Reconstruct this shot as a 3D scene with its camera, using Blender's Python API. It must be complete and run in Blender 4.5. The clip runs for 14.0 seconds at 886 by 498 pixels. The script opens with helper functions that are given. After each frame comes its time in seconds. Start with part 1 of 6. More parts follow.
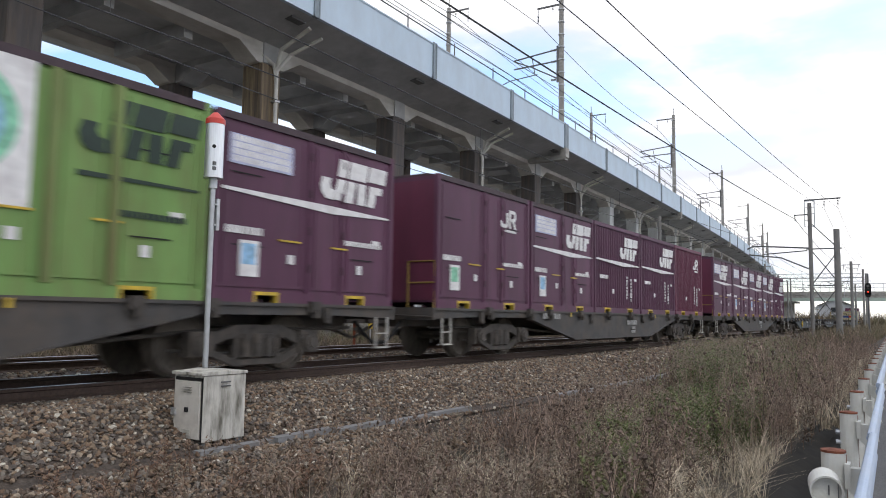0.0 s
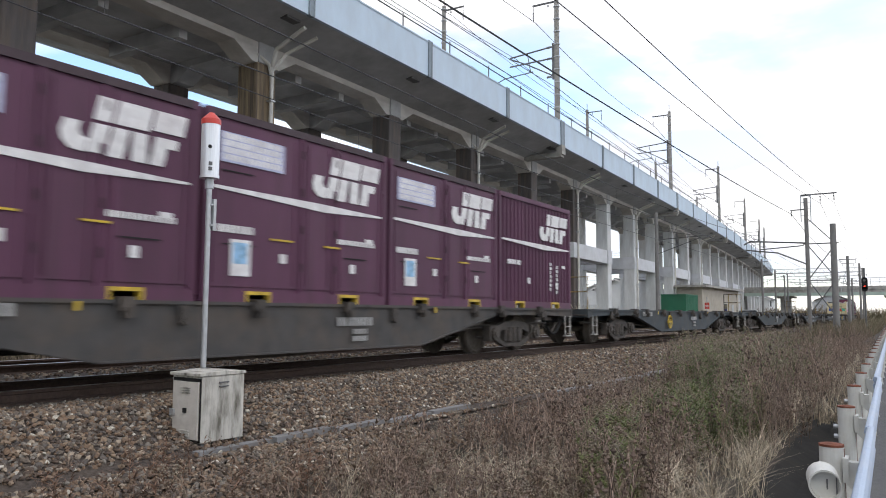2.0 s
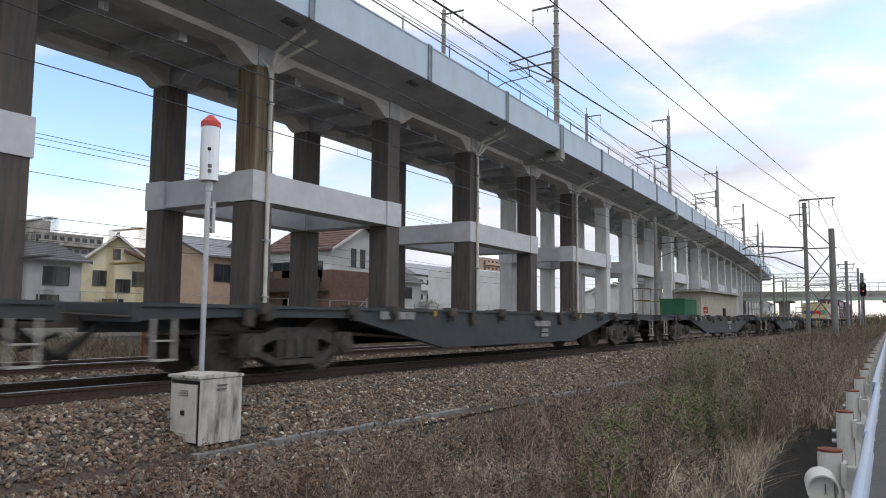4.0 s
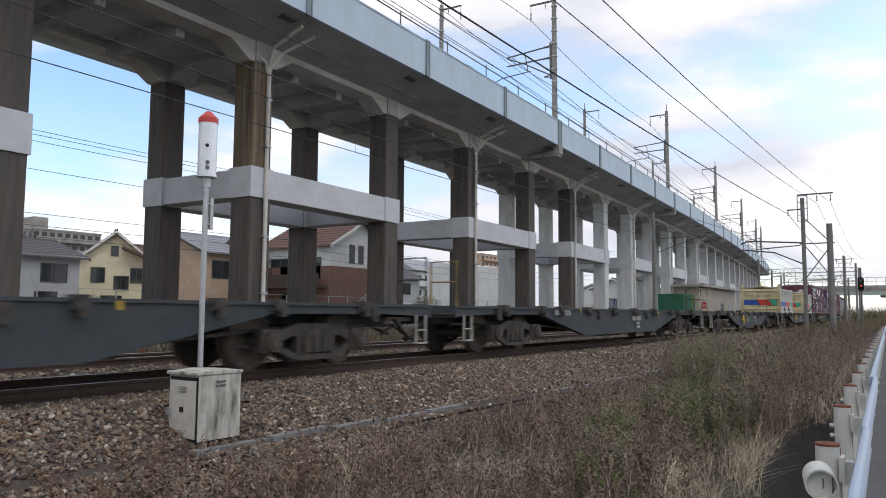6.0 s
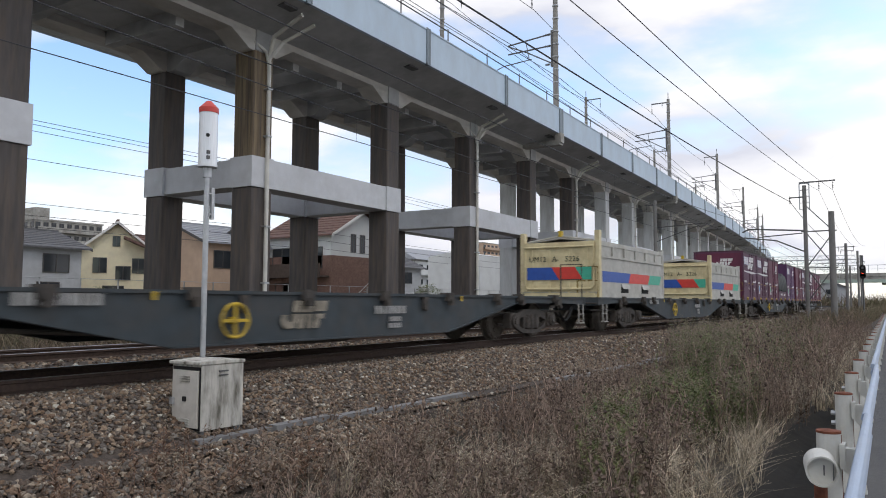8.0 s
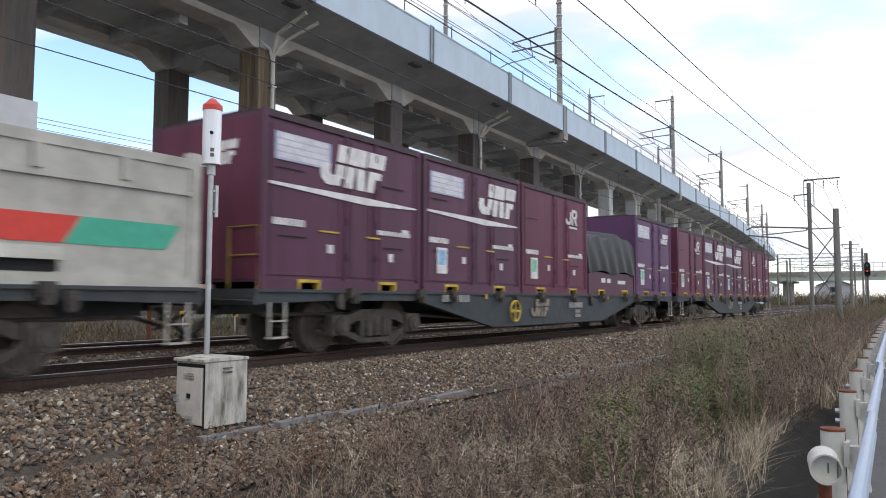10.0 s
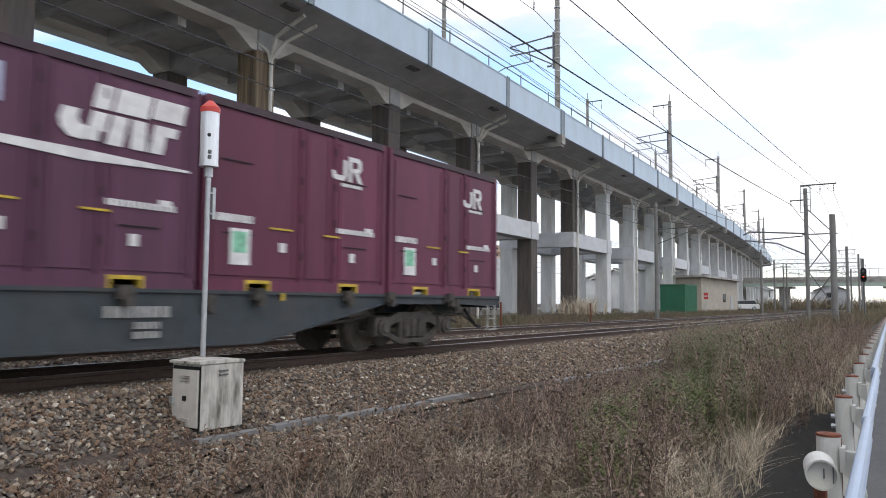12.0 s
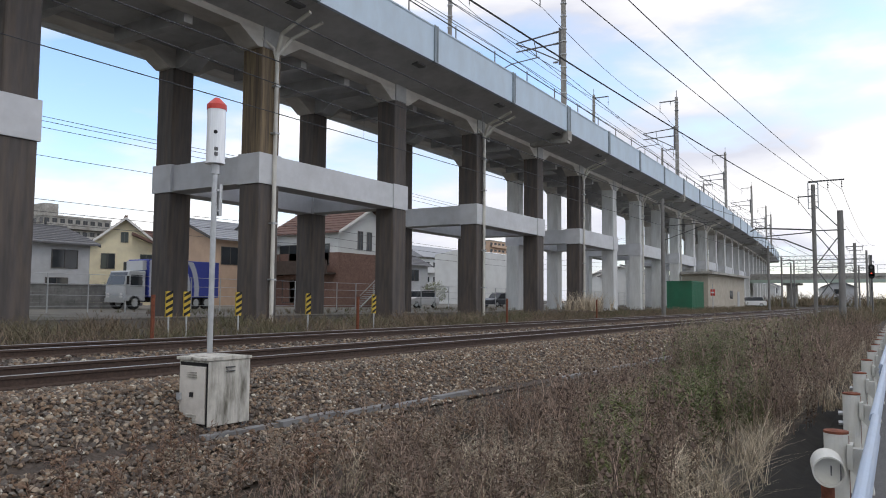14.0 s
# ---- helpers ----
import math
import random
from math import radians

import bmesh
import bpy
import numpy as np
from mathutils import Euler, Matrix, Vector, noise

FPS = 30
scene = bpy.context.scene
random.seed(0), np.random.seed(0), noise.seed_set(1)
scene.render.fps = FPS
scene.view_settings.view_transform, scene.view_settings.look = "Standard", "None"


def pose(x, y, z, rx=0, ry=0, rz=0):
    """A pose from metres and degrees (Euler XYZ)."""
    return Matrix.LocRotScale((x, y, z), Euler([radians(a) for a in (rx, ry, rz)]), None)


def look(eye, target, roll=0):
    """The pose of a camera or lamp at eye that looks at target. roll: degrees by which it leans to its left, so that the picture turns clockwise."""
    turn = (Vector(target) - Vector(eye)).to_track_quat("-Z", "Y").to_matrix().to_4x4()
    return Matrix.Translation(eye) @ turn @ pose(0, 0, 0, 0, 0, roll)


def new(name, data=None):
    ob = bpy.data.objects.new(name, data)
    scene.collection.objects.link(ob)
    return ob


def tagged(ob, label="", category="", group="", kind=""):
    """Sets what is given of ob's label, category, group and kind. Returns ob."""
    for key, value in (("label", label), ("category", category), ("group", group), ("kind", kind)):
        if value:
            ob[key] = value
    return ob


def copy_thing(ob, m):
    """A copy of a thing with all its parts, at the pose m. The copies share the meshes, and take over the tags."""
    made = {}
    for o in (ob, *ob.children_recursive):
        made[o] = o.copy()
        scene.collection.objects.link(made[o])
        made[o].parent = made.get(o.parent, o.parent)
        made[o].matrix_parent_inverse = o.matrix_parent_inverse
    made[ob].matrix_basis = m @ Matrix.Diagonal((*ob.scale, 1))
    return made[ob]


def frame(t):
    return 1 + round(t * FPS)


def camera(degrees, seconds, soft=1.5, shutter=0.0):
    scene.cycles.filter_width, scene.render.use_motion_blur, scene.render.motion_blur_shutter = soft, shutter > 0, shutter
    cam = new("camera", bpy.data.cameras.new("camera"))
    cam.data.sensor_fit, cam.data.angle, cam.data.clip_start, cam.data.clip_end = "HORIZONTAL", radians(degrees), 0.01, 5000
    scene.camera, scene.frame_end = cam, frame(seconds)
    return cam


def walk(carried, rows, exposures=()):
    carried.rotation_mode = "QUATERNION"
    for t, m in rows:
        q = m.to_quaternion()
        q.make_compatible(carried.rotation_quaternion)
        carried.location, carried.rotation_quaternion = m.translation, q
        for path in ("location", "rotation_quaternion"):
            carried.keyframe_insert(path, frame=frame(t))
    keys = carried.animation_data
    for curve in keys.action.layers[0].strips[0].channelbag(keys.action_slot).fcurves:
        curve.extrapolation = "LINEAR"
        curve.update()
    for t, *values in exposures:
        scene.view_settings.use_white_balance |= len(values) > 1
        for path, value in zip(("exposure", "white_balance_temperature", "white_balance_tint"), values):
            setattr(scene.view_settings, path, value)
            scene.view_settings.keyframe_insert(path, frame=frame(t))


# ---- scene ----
# Camera: stands still by the road, drifting a little in the hand
cam = camera(62.19, 14.0, soft=1.0, shutter=0.2)
EYE = Vector((0.0, 0.0, 0.848))


def aim(yaw, up, roll):
    y, p = radians(yaw), radians(up)
    return look(EYE, EYE + 10 * Vector((math.cos(p) * math.cos(y), math.cos(p) * math.sin(y), math.sin(p))), roll)


walk(cam, [(t, aim(a, b, c)) for t, a, b, c in (
    (0.0, 33.896, 5.156, 0.833),
    (0.5, 33.832, 5.175, 0.887),
    (1.0, 33.825, 5.140, 0.709),
    (1.5, 33.814, 5.043, 0.411),
    (2.0, 33.677, 5.020, 0.290),
    (2.5, 33.667, 5.126, 0.358),
    (3.0, 33.616, 5.269, 0.562),
    (5.5, 33.523, 5.217, 0.338),
    (6.0, 33.463, 4.964, 0.351),
    (6.5, 33.404, 4.727, 0.235),
    (7.0, 33.504, 4.509, 0.195),
    (7.5, 33.532, 4.275, 0.219),
    (8.0, 33.569, 4.114, 0.153),
    (10.5, 33.855, 3.903, 0.192),
    (11.0, 33.729, 3.944, 0.218),
    (11.5, 33.663, 4.119, 0.344),
    (12.0, 33.624, 4.189, 0.471),
    (12.5, 33.687, 4.182, 0.483),
    (13.0, 33.847, 4.124, 0.442),
    (13.5, 34.003, 4.025, 0.534),
    (14.0, 34.097, 3.922, 0.467))],
    [(0.0, 0.2), (1.5, 0.3), (2.5, 0.2), (3.0, 0.06), (5.5, -0.1), (7.5, -0.13), (8.2, -0.06), (10.3, 0.26), (11.0, 0.34), (12.0, 0.27), (12.7, 0.08), (13.2, -0.06), (14.0, -0.06)])

# ---- sky and sun: bright broken cloud ----
world = bpy.data.worlds.new("sky")
scene.world = world
world.use_nodes = True
wn, wl = world.node_tree.nodes, world.node_tree.links
wn.clear()
w_out = wn.new("ShaderNodeOutputWorld")
w_bg = wn.new("ShaderNodeBackground")
w_sky = wn.new("ShaderNodeTexSky")
w_sky.sky_type, w_sky.sun_disc = "NISHITA", False
w_sky.sun_elevation, w_sky.sun_rotation = radians(32), radians(140)
w_co = wn.new("ShaderNodeTexCoord")
w_map = wn.new("ShaderNodeMapping")
w_map.inputs["Scale"].default_value = (1.6, 1.6, 4.5)
w_map.inputs["Location"].default_value = (0.35, 0.1, 0.0)
w_noise = wn.new("ShaderNodeTexNoise")
w_noise.inputs["Scale"].default_value, w_noise.inputs["Detail"].default_value, w_noise.inputs["Roughness"].default_value = 1.3, 9.0, 0.52
w_ramp = wn.new("ShaderNodeValToRGB")
w_ramp.color_ramp.elements[0].position, w_ramp.color_ramp.elements[1].position = 0.35, 0.5
w_gain = wn.new("ShaderNodeMix")
w_gain.data_type, w_gain.blend_type = "RGBA", "MULTIPLY"
w_gain.inputs[0].default_value = 1.0
w_gain.inputs[7].default_value = (2.7, 2.85, 3.0, 1.0)
w_mix = wn.new("ShaderNodeMix")
w_mix.data_type = "RGBA"
w_noise2 = wn.new("ShaderNodeTexNoise")
w_noise2.inputs["Scale"].default_value, w_noise2.inputs["Detail"].default_value = 2.6, 6.0
w_cl = wn.new("ShaderNodeValToRGB")
w_cl.color_ramp.elements[0].position, w_cl.color_ramp.elements[1].position = 0.4, 0.68
w_cl.color_ramp.elements[0].color, w_cl.color_ramp.elements[1].color = (8.0, 8.2, 9.3, 1), (12.8, 12.6, 12.5, 1)
wl.new(w_co.outputs["Generated"], w_map.inputs["Vector"])
wl.new(w_map.outputs["Vector"], w_noise.inputs["Vector"])
wl.new(w_map.outputs["Vector"], w_noise2.inputs["Vector"])
wl.new(w_noise.outputs["Fac"], w_ramp.inputs["Fac"])
wl.new(w_noise2.outputs["Fac"], w_cl.inputs["Fac"])
wl.new(w_sky.outputs["Color"], w_gain.inputs[6])
wl.new(w_ramp.outputs["Color"], w_mix.inputs[0])
wl.new(w_gain.outputs[2], w_mix.inputs[6])
wl.new(w_cl.outputs["Color"], w_mix.inputs[7])
wl.new(w_mix.outputs[2], w_bg.inputs["Color"])
w_bg.inputs["Strength"].default_value = 0.1
wl.new(w_bg.outputs["Background"], w_out.inputs["Surface"])

sun_data = bpy.data.lights.new("sun", "SUN")
sun_data.energy, sun_data.angle, sun_data.color = 0.5, radians(14), (1.0, 0.95, 0.88)
sun = new("sun", sun_data)
sun.matrix_world = look((0, 0, 60), Vector((0, 0, 60)) + Vector((0.42, 0.5, -0.85)))


# ---- materials ----
def mat(name, rgb, rough=0.7, metal=0.0, vary=0.25, grain=8.0, dirt=None, dirt_amount=0.5, dirt_scale=1.5, bump=0.15, bump_scale=40.0,
        per_object=0.0, stretch=(1, 1, 1), island=0.0, gloss=0.5):
    m = bpy.data.materials.new(name)
    m.use_nodes = True
    n, l = m.node_tree.nodes, m.node_tree.links
    b = n["Principled BSDF"]
    b.inputs["Roughness"].default_value, b.inputs["Metallic"].default_value = rough, metal
    b.inputs["Specular IOR Level"].default_value = gloss
    co = n.new("ShaderNodeTexCoord")
    mp = n.new("ShaderNodeMapping")
    mp.inputs["Scale"].default_value = stretch
    l.new(co.outputs["Object"], mp.inputs["Vector"])
    n1 = n.new("ShaderNodeTexNoise")
    n1.inputs["Scale"].default_value, n1.inputs["Detail"].default_value = grain, 6
    l.new(mp.outputs["Vector"], n1.inputs["Vector"])
    r1 = n.new("ShaderNodeMapRange")
    r1.inputs[1].default_value, r1.inputs[2].default_value = 0.3, 0.7
    r1.inputs[3].default_value, r1.inputs[4].default_value = 1 - vary, 1 + vary
    l.new(n1.outputs["Fac"], r1.inputs[0])
    value = r1.outputs[0]
    for amount, node, out in ((per_object, "ShaderNodeObjectInfo", "Random"), (island, "ShaderNodeNewGeometry", "Random Per Island")):
        if amount:
            oi = n.new(node)
            r2 = n.new("ShaderNodeMapRange")
            r2.inputs[3].default_value, r2.inputs[4].default_value = 1 - amount, 1 + amount
            l.new(oi.outputs[out], r2.inputs[0])
            mul = n.new("ShaderNodeMath")
            mul.operation = "MULTIPLY"
            l.new(value, mul.inputs[0])
            l.new(r2.outputs[0], mul.inputs[1])
            value = mul.outputs[0]
    hsv = n.new("ShaderNodeHueSaturation")
    hsv.inputs["Color"].default_value = (*rgb, 1)
    l.new(value, hsv.inputs["Value"])
    colour = hsv.outputs["Color"]
    if dirt:
        n2 = n.new("ShaderNodeTexNoise")
        n2.inputs["Scale"].default_value, n2.inputs["Detail"].default_value, n2.inputs["Roughness"].default_value = dirt_scale, 8, 0.65
        l.new(mp.outputs["Vector"], n2.inputs["Vector"])
        r3 = n.new("ShaderNodeMapRange")
        r3.inputs[1].default_value, r3.inputs[2].default_value, r3.inputs[4].default_value = 0.44, 0.68, dirt_amount
        l.new(n2.outputs["Fac"], r3.inputs[0])
        mx = n.new("ShaderNodeMix")
        mx.data_type = "RGBA"
        l.new(r3.outputs[0], mx.inputs[0])
        l.new(colour, mx.inputs[6])
        mx.inputs[7].default_value = (*dirt, 1)
        colour = mx.outputs[2]
    l.new(colour, b.inputs["Base Color"])
    if bump:
        n3 = n.new("ShaderNodeTexNoise")
        n3.inputs["Scale"].default_value, n3.inputs["Detail"].default_value = bump_scale, 5
        l.new(mp.outputs["Vector"], n3.inputs["Vector"])
        bp = n.new("ShaderNodeBump")
        bp.inputs["Strength"].default_value, bp.inputs["Distance"].default_value = bump, 0.02
        l.new(n3.outputs["Fac"], bp.inputs["Height"])
        l.new(bp.outputs["Normal"], b.inputs["Normal"])
    return m


def glass_mat(name, rgb, rough=0.06):
    m = bpy.data.materials.new(name)
    m.use_nodes = True
    b = m.node_tree.nodes["Principled BSDF"]
    b.inputs["Base Color"].default_value, b.inputs["Roughness"].default_value = (*rgb, 1), rough
    return m


def glow_mat(name, rgb, strength):
    m = bpy.data.materials.new(name)
    m.use_nodes = True
    b = m.node_tree.nodes["Principled BSDF"]
    b.inputs["Base Color"].default_value = (*rgb, 1)
    b.inputs["Emission Color"].default_value, b.inputs["Emission Strength"].default_value = (*rgb, 1), strength
    return m


M_EARTH = mat("earth", (0.05, 0.038, 0.03), 0.95, vary=0.35, grain=3, dirt=(0.05, 0.05, 0.025), dirt_scale=0.6, bump=0.6, bump_scale=14)
M_FARGROUND = mat("far_ground", (0.165, 0.15, 0.125), 0.95, vary=0.3, grain=0.6, dirt=(0.07, 0.075, 0.04), dirt_scale=0.12, bump=0.3, bump_scale=6)
M_ASPHALT = mat("asphalt", (0.075, 0.075, 0.078), 0.9, vary=0.2, grain=30, dirt=(0.13, 0.125, 0.115), dirt_scale=1.2, dirt_amount=0.4, bump=0.4, bump_scale=120)
M_BALLAST = mat("ballast_bed", (0.06, 0.048, 0.04), 0.95, vary=0.5, grain=22, dirt=(0.1, 0.075, 0.055), dirt_scale=2.5, bump=1.0, bump_scale=26)


def stone_mat(name, single):
    """Crushed stone: each piece takes its own tint out of browns, greys and a few pale ones."""
    m = mat(name, (0.5, 0.5, 0.5), 0.92, vary=0.3, grain=22, bump=0.35, bump_scale=60)
    n, l = m.node_tree.nodes, m.node_tree.links
    pick = n.new("ShaderNodeObjectInfo" if single else "ShaderNodeNewGeometry")
    ramp = n.new("ShaderNodeValToRGB")
    ramp.color_ramp.interpolation = "CONSTANT"
    tints = ((0.0, (0.088, 0.063, 0.047)), (0.17, (0.165, 0.109, 0.071)), (0.36, (0.136, 0.109, 0.085)), (0.52, (0.224, 0.163, 0.112)), (0.67, (0.189, 0.168, 0.142)), (0.8, (0.106, 0.090, 0.078)), (0.89, (0.319, 0.260, 0.195)), (0.975, (0.472, 0.437, 0.366)))
    e = ramp.color_ramp.elements
    while len(e) < len(tints):
        e.new(0.5)
    for el, (at_, c) in zip(e, tints):
        el.position = at_
        el.color = (*c, 1)
    l.new(pick.outputs["Random" if single else "Random Per Island"], ramp.inputs["Fac"])
    tint = [q for q in n if q.bl_idname == "ShaderNodeHueSaturation"][0]
    l.new(ramp.outputs["Color"], tint.inputs["Color"])
    return m


M_STONE = stone_mat("ballast_stone", False)
M_STONE_ONE = stone_mat("ballast_stone_single", True)
M_RAIL = mat("rusty_rail", (0.06, 0.038, 0.028), 0.85, vary=0.3, grain=25, dirt=(0.05, 0.03, 0.022), dirt_scale=5, bump=0.3, bump_scale=80)
M_RAILTOP = mat("rail_head", (0.35, 0.33, 0.31), 0.35, metal=0.9, vary=0.1, grain=20, bump=0.03)
M_SLEEPER = mat("concrete_sleeper", (0.2, 0.175, 0.15), 0.95, vary=0.25, grain=9, dirt=(0.09, 0.06, 0.045), dirt_scale=3, per_object=0.2)
M_CONCRETE = mat("weathered_concrete", (0.36, 0.35, 0.32), 0.9, vary=0.16, grain=2.5, dirt=(0.16, 0.145, 0.125), dirt_scale=0.7, dirt_amount=0.75, bump=0.2, bump_scale=30)
M_SOFFIT = mat("viaduct_slab_concrete", (0.46, 0.465, 0.465), 0.92, vary=0.1, grain=1.5, dirt=(0.14, 0.135, 0.13), dirt_scale=0.35, dirt_amount=0.5, bump=0.15, bump_scale=24)
M_GIRDER = mat("pale_girder_concrete", (0.56, 0.54, 0.5), 0.9, vary=0.1, grain=2.5, dirt=(0.3, 0.27, 0.23), dirt_scale=0.8, dirt_amount=0.5, bump=0.15, bump_scale=30, stretch=(0.6, 1, 1.5))
M_RUSTCOL = mat("rust_streaked_column_concrete", (0.11, 0.083, 0.06), 0.85, vary=0.35, grain=2.5, dirt=(0.36, 0.27, 0.15), dirt_scale=1.6, dirt_amount=0.75, bump=0.1, stretch=(4, 4, 0.18))
M_COLUMN = mat("stained_column_steel", (0.074, 0.064, 0.06), 0.75, vary=0.25, grain=2.2, dirt=(0.15, 0.11, 0.078), dirt_scale=1.3, dirt_amount=0.5, bump=0.08, bump_scale=20, stretch=(3, 3, 0.35))
M_WHITECOL = mat("white_column_paint", (0.6, 0.61, 0.6), 0.75, vary=0.08, grain=2, dirt=(0.36, 0.35, 0.33), dirt_scale=0.9, dirt_amount=0.5, bump=0.06, stretch=(2, 2, 0.4))
M_BEAM = mat("pale_grey_beam_paint", (0.58, 0.59, 0.61), 0.65, vary=0.06, grain=2, dirt=(0.44, 0.44, 0.44), dirt_scale=0.7, dirt_amount=0.6, bump=0.05)
M_PARAPET = mat("pale_blue_parapet", (0.47, 0.575, 0.67), 0.55, vary=0.05, grain=1.2, dirt=(0.4, 0.46, 0.52), dirt_scale=0.5, dirt_amount=0.7, bump=0.05, stretch=(1, 1, 0.5))
M_PARAPET_DARK = mat("grey_joint_cover", (0.2, 0.24, 0.27), 0.6, vary=0.1)
M_GALV = mat("galvanised_steel", (0.45, 0.46, 0.47), 0.45, metal=0.55, vary=0.12, grain=12, bump=0.05)
M_MAST = mat("weathered_mast_steel", (0.26, 0.25, 0.23), 0.75, vary=0.2, grain=6, dirt=(0.17, 0.155, 0.14), dirt_scale=2)
M_DARKSTEEL = mat("dark_mast_steel", (0.12, 0.12, 0.12), 0.6, metal=0.3, vary=0.2, grain=10)
M_WIRE = mat("black_wire", (0.035, 0.035, 0.04), 0.6, vary=0.1)
M_PIPE = mat("drain_pipe", (0.68, 0.66, 0.6), 0.7, vary=0.15, grain=3, dirt=(0.22, 0.2, 0.17))
M_PURPLE = mat("red_violet_container_paint", (0.1, 0.036, 0.07), 0.55, vary=0.16, grain=1.2, dirt=(0.07, 0.032, 0.05), dirt_scale=1.6, dirt_amount=0.7, bump=0.1, bump_scale=12, per_object=0.12, stretch=(1.6, 1, 0.28), gloss=0.3)
M_RED = mat("wine_red_container_paint", (0.13, 0.03, 0.06), 0.55, vary=0.16, grain=1.2, dirt=(0.085, 0.024, 0.045), dirt_scale=1.6, dirt_amount=0.7, bump=0.1, bump_scale=12, per_object=0.12, stretch=(1.6, 1, 0.28), gloss=0.3)
M_VIOLET = mat("blue_violet_container_paint", (0.112, 0.048, 0.12), 0.55, vary=0.16, grain=1.2, dirt=(0.075, 0.034, 0.08), dirt_scale=1.6, dirt_amount=0.7, bump=0.1, bump_scale=12, stretch=(1.6, 1, 0.28), gloss=0.3)
M_GREEN = mat("leaf_green_container_paint", (0.165, 0.285, 0.085), 0.6, vary=0.16, grain=1.2, dirt=(0.15, 0.15, 0.06), dirt_scale=1.8, dirt_amount=0.7, bump=0.1, bump_scale=12, stretch=(1.6, 1, 0.28), gloss=0.3)
M_DARKTRIM = mat("dark_container_edge", (0.045, 0.025, 0.032), 0.65, vary=0.2)
M_WHITE = mat("white_lettering", (0.72, 0.71, 0.7), 0.6, vary=0.12, grain=9, dirt=(0.4, 0.36, 0.37), dirt_scale=4, dirt_amount=0.5, bump=0)
M_DARKMARK = mat("dark_green_lettering", (0.012, 0.03, 0.02), 0.6, vary=0.15, bump=0)
M_PLACARD = mat("placard_green", (0.22, 0.52, 0.35), 0.6, vary=0.4, grain=9, bump=0)
M_PLACARDBLUE = mat("placard_blue", (0.25, 0.45, 0.65), 0.6, vary=0.4, grain=9, bump=0)
M_NOTICE = mat("notice_blue_grey", (0.42, 0.44, 0.6), 0.6, vary=0.3, grain=20, bump=0)
M_YELLOW = mat("yellow_paint", (0.55, 0.38, 0.03), 0.55, vary=0.2, grain=8, dirt=(0.2, 0.14, 0.04), dirt_scale=5)
M_BLACK = mat("black_void_paint", (0.012, 0.012, 0.012), 0.9, vary=0.1)
M_WAGON = mat("brown_grey_wagon_steel", (0.055, 0.052, 0.05), 0.75, vary=0.2, grain=4, dirt=(0.1, 0.075, 0.055), dirt_scale=1.8, dirt_amount=0.6, bump=0.1, per_object=0.08)
M_WAGONBLUE = mat("blue_grey_wagon_steel", (0.032, 0.043, 0.05), 0.7, vary=0.2, grain=4, dirt=(0.065, 0.056, 0.048), dirt_scale=1.8, dirt_amount=0.55, bump=0.1, per_object=0.08)
M_BOGIE = mat("dusty_bogie_iron", (0.052, 0.046, 0.041), 0.9, vary=0.35, grain=9, dirt=(0.115, 0.095, 0.078), dirt_scale=4, dirt_amount=0.6, bump=0.25)
M_WHEEL = mat("wheel_steel", (0.15, 0.13, 0.11), 0.75, metal=0.3, vary=0.25, grain=12)
M_CREAM = mat("cream_yellow_paint", (0.66, 0.57, 0.34), 0.55, vary=0.1, grain=3, dirt=(0.33, 0.25, 0.12), dirt_scale=2.5, dirt_amount=0.5)
M_GREYTUB = mat("light_grey_tub_paint", (0.45, 0.44, 0.4), 0.6, vary=0.12, grain=3, dirt=(0.27, 0.25, 0.21), dirt_scale=2.5, dirt_amount=0.6)
M_STRIPE_B = mat("blue_stripe", (0.02, 0.08, 0.35), 0.5, vary=0.1)
M_STRIPE_R = mat("red_stripe", (0.6, 0.045, 0.03), 0.5, vary=0.1)
M_STRIPE_G = mat("teal_stripe", (0.05, 0.38, 0.26), 0.5, vary=0.1)
M_TARP = mat("dark_tarpaulin", (0.018, 0.022, 0.023), 0.6, vary=0.2, grain=3, bump=0.2, bump_scale=8)
M_CABINET = mat("weathered_cabinet_paint", (0.52, 0.5, 0.45), 0.8, vary=0.1, grain=6, dirt=(0.075, 0.068, 0.048), dirt_scale=7, dirt_amount=0.9, bump=0.12, stretch=(1, 1, 0.22))
M_DOORPAINT = mat("pale_door_paint", (0.56, 0.53, 0.48), 0.7, vary=0.08, grain=6, dirt=(0.33, 0.3, 0.27), dirt_scale=4, dirt_amount=0.5)
M_ALU = mat("brushed_aluminium", (0.68, 0.69, 0.7), 0.38, metal=0.75, vary=0.07, grain=10, stretch=(8, 8, 0.5), bump=0.03)
M_BEACONRED = mat("red_beacon_cap", (0.55, 0.05, 0.035), 0.4, vary=0.12, grain=10)
M_GUARD = mat("pale_blue_guard_rail", (0.32, 0.39, 0.5), 0.5, vary=0.06, grain=6, dirt=(0.35, 0.37, 0.4), dirt_scale=3, dirt_amount=0.4)
M_POSTWHITE = mat("white_post_paint", (0.58, 0.58, 0.54), 0.6, vary=0.07, grain=7, dirt=(0.34, 0.29, 0.22), dirt_scale=4, dirt_amount=0.4)
M_POLE = mat("grey_pole_concrete", (0.2, 0.195, 0.185), 0.85, vary=0.2, grain=3, dirt=(0.12, 0.11, 0.1), dirt_scale=1.5, bump=0.1)
M_OCHRE = mat("dull_ochre_paint", (0.24, 0.16, 0.035), 0.7, vary=0.25, grain=10)
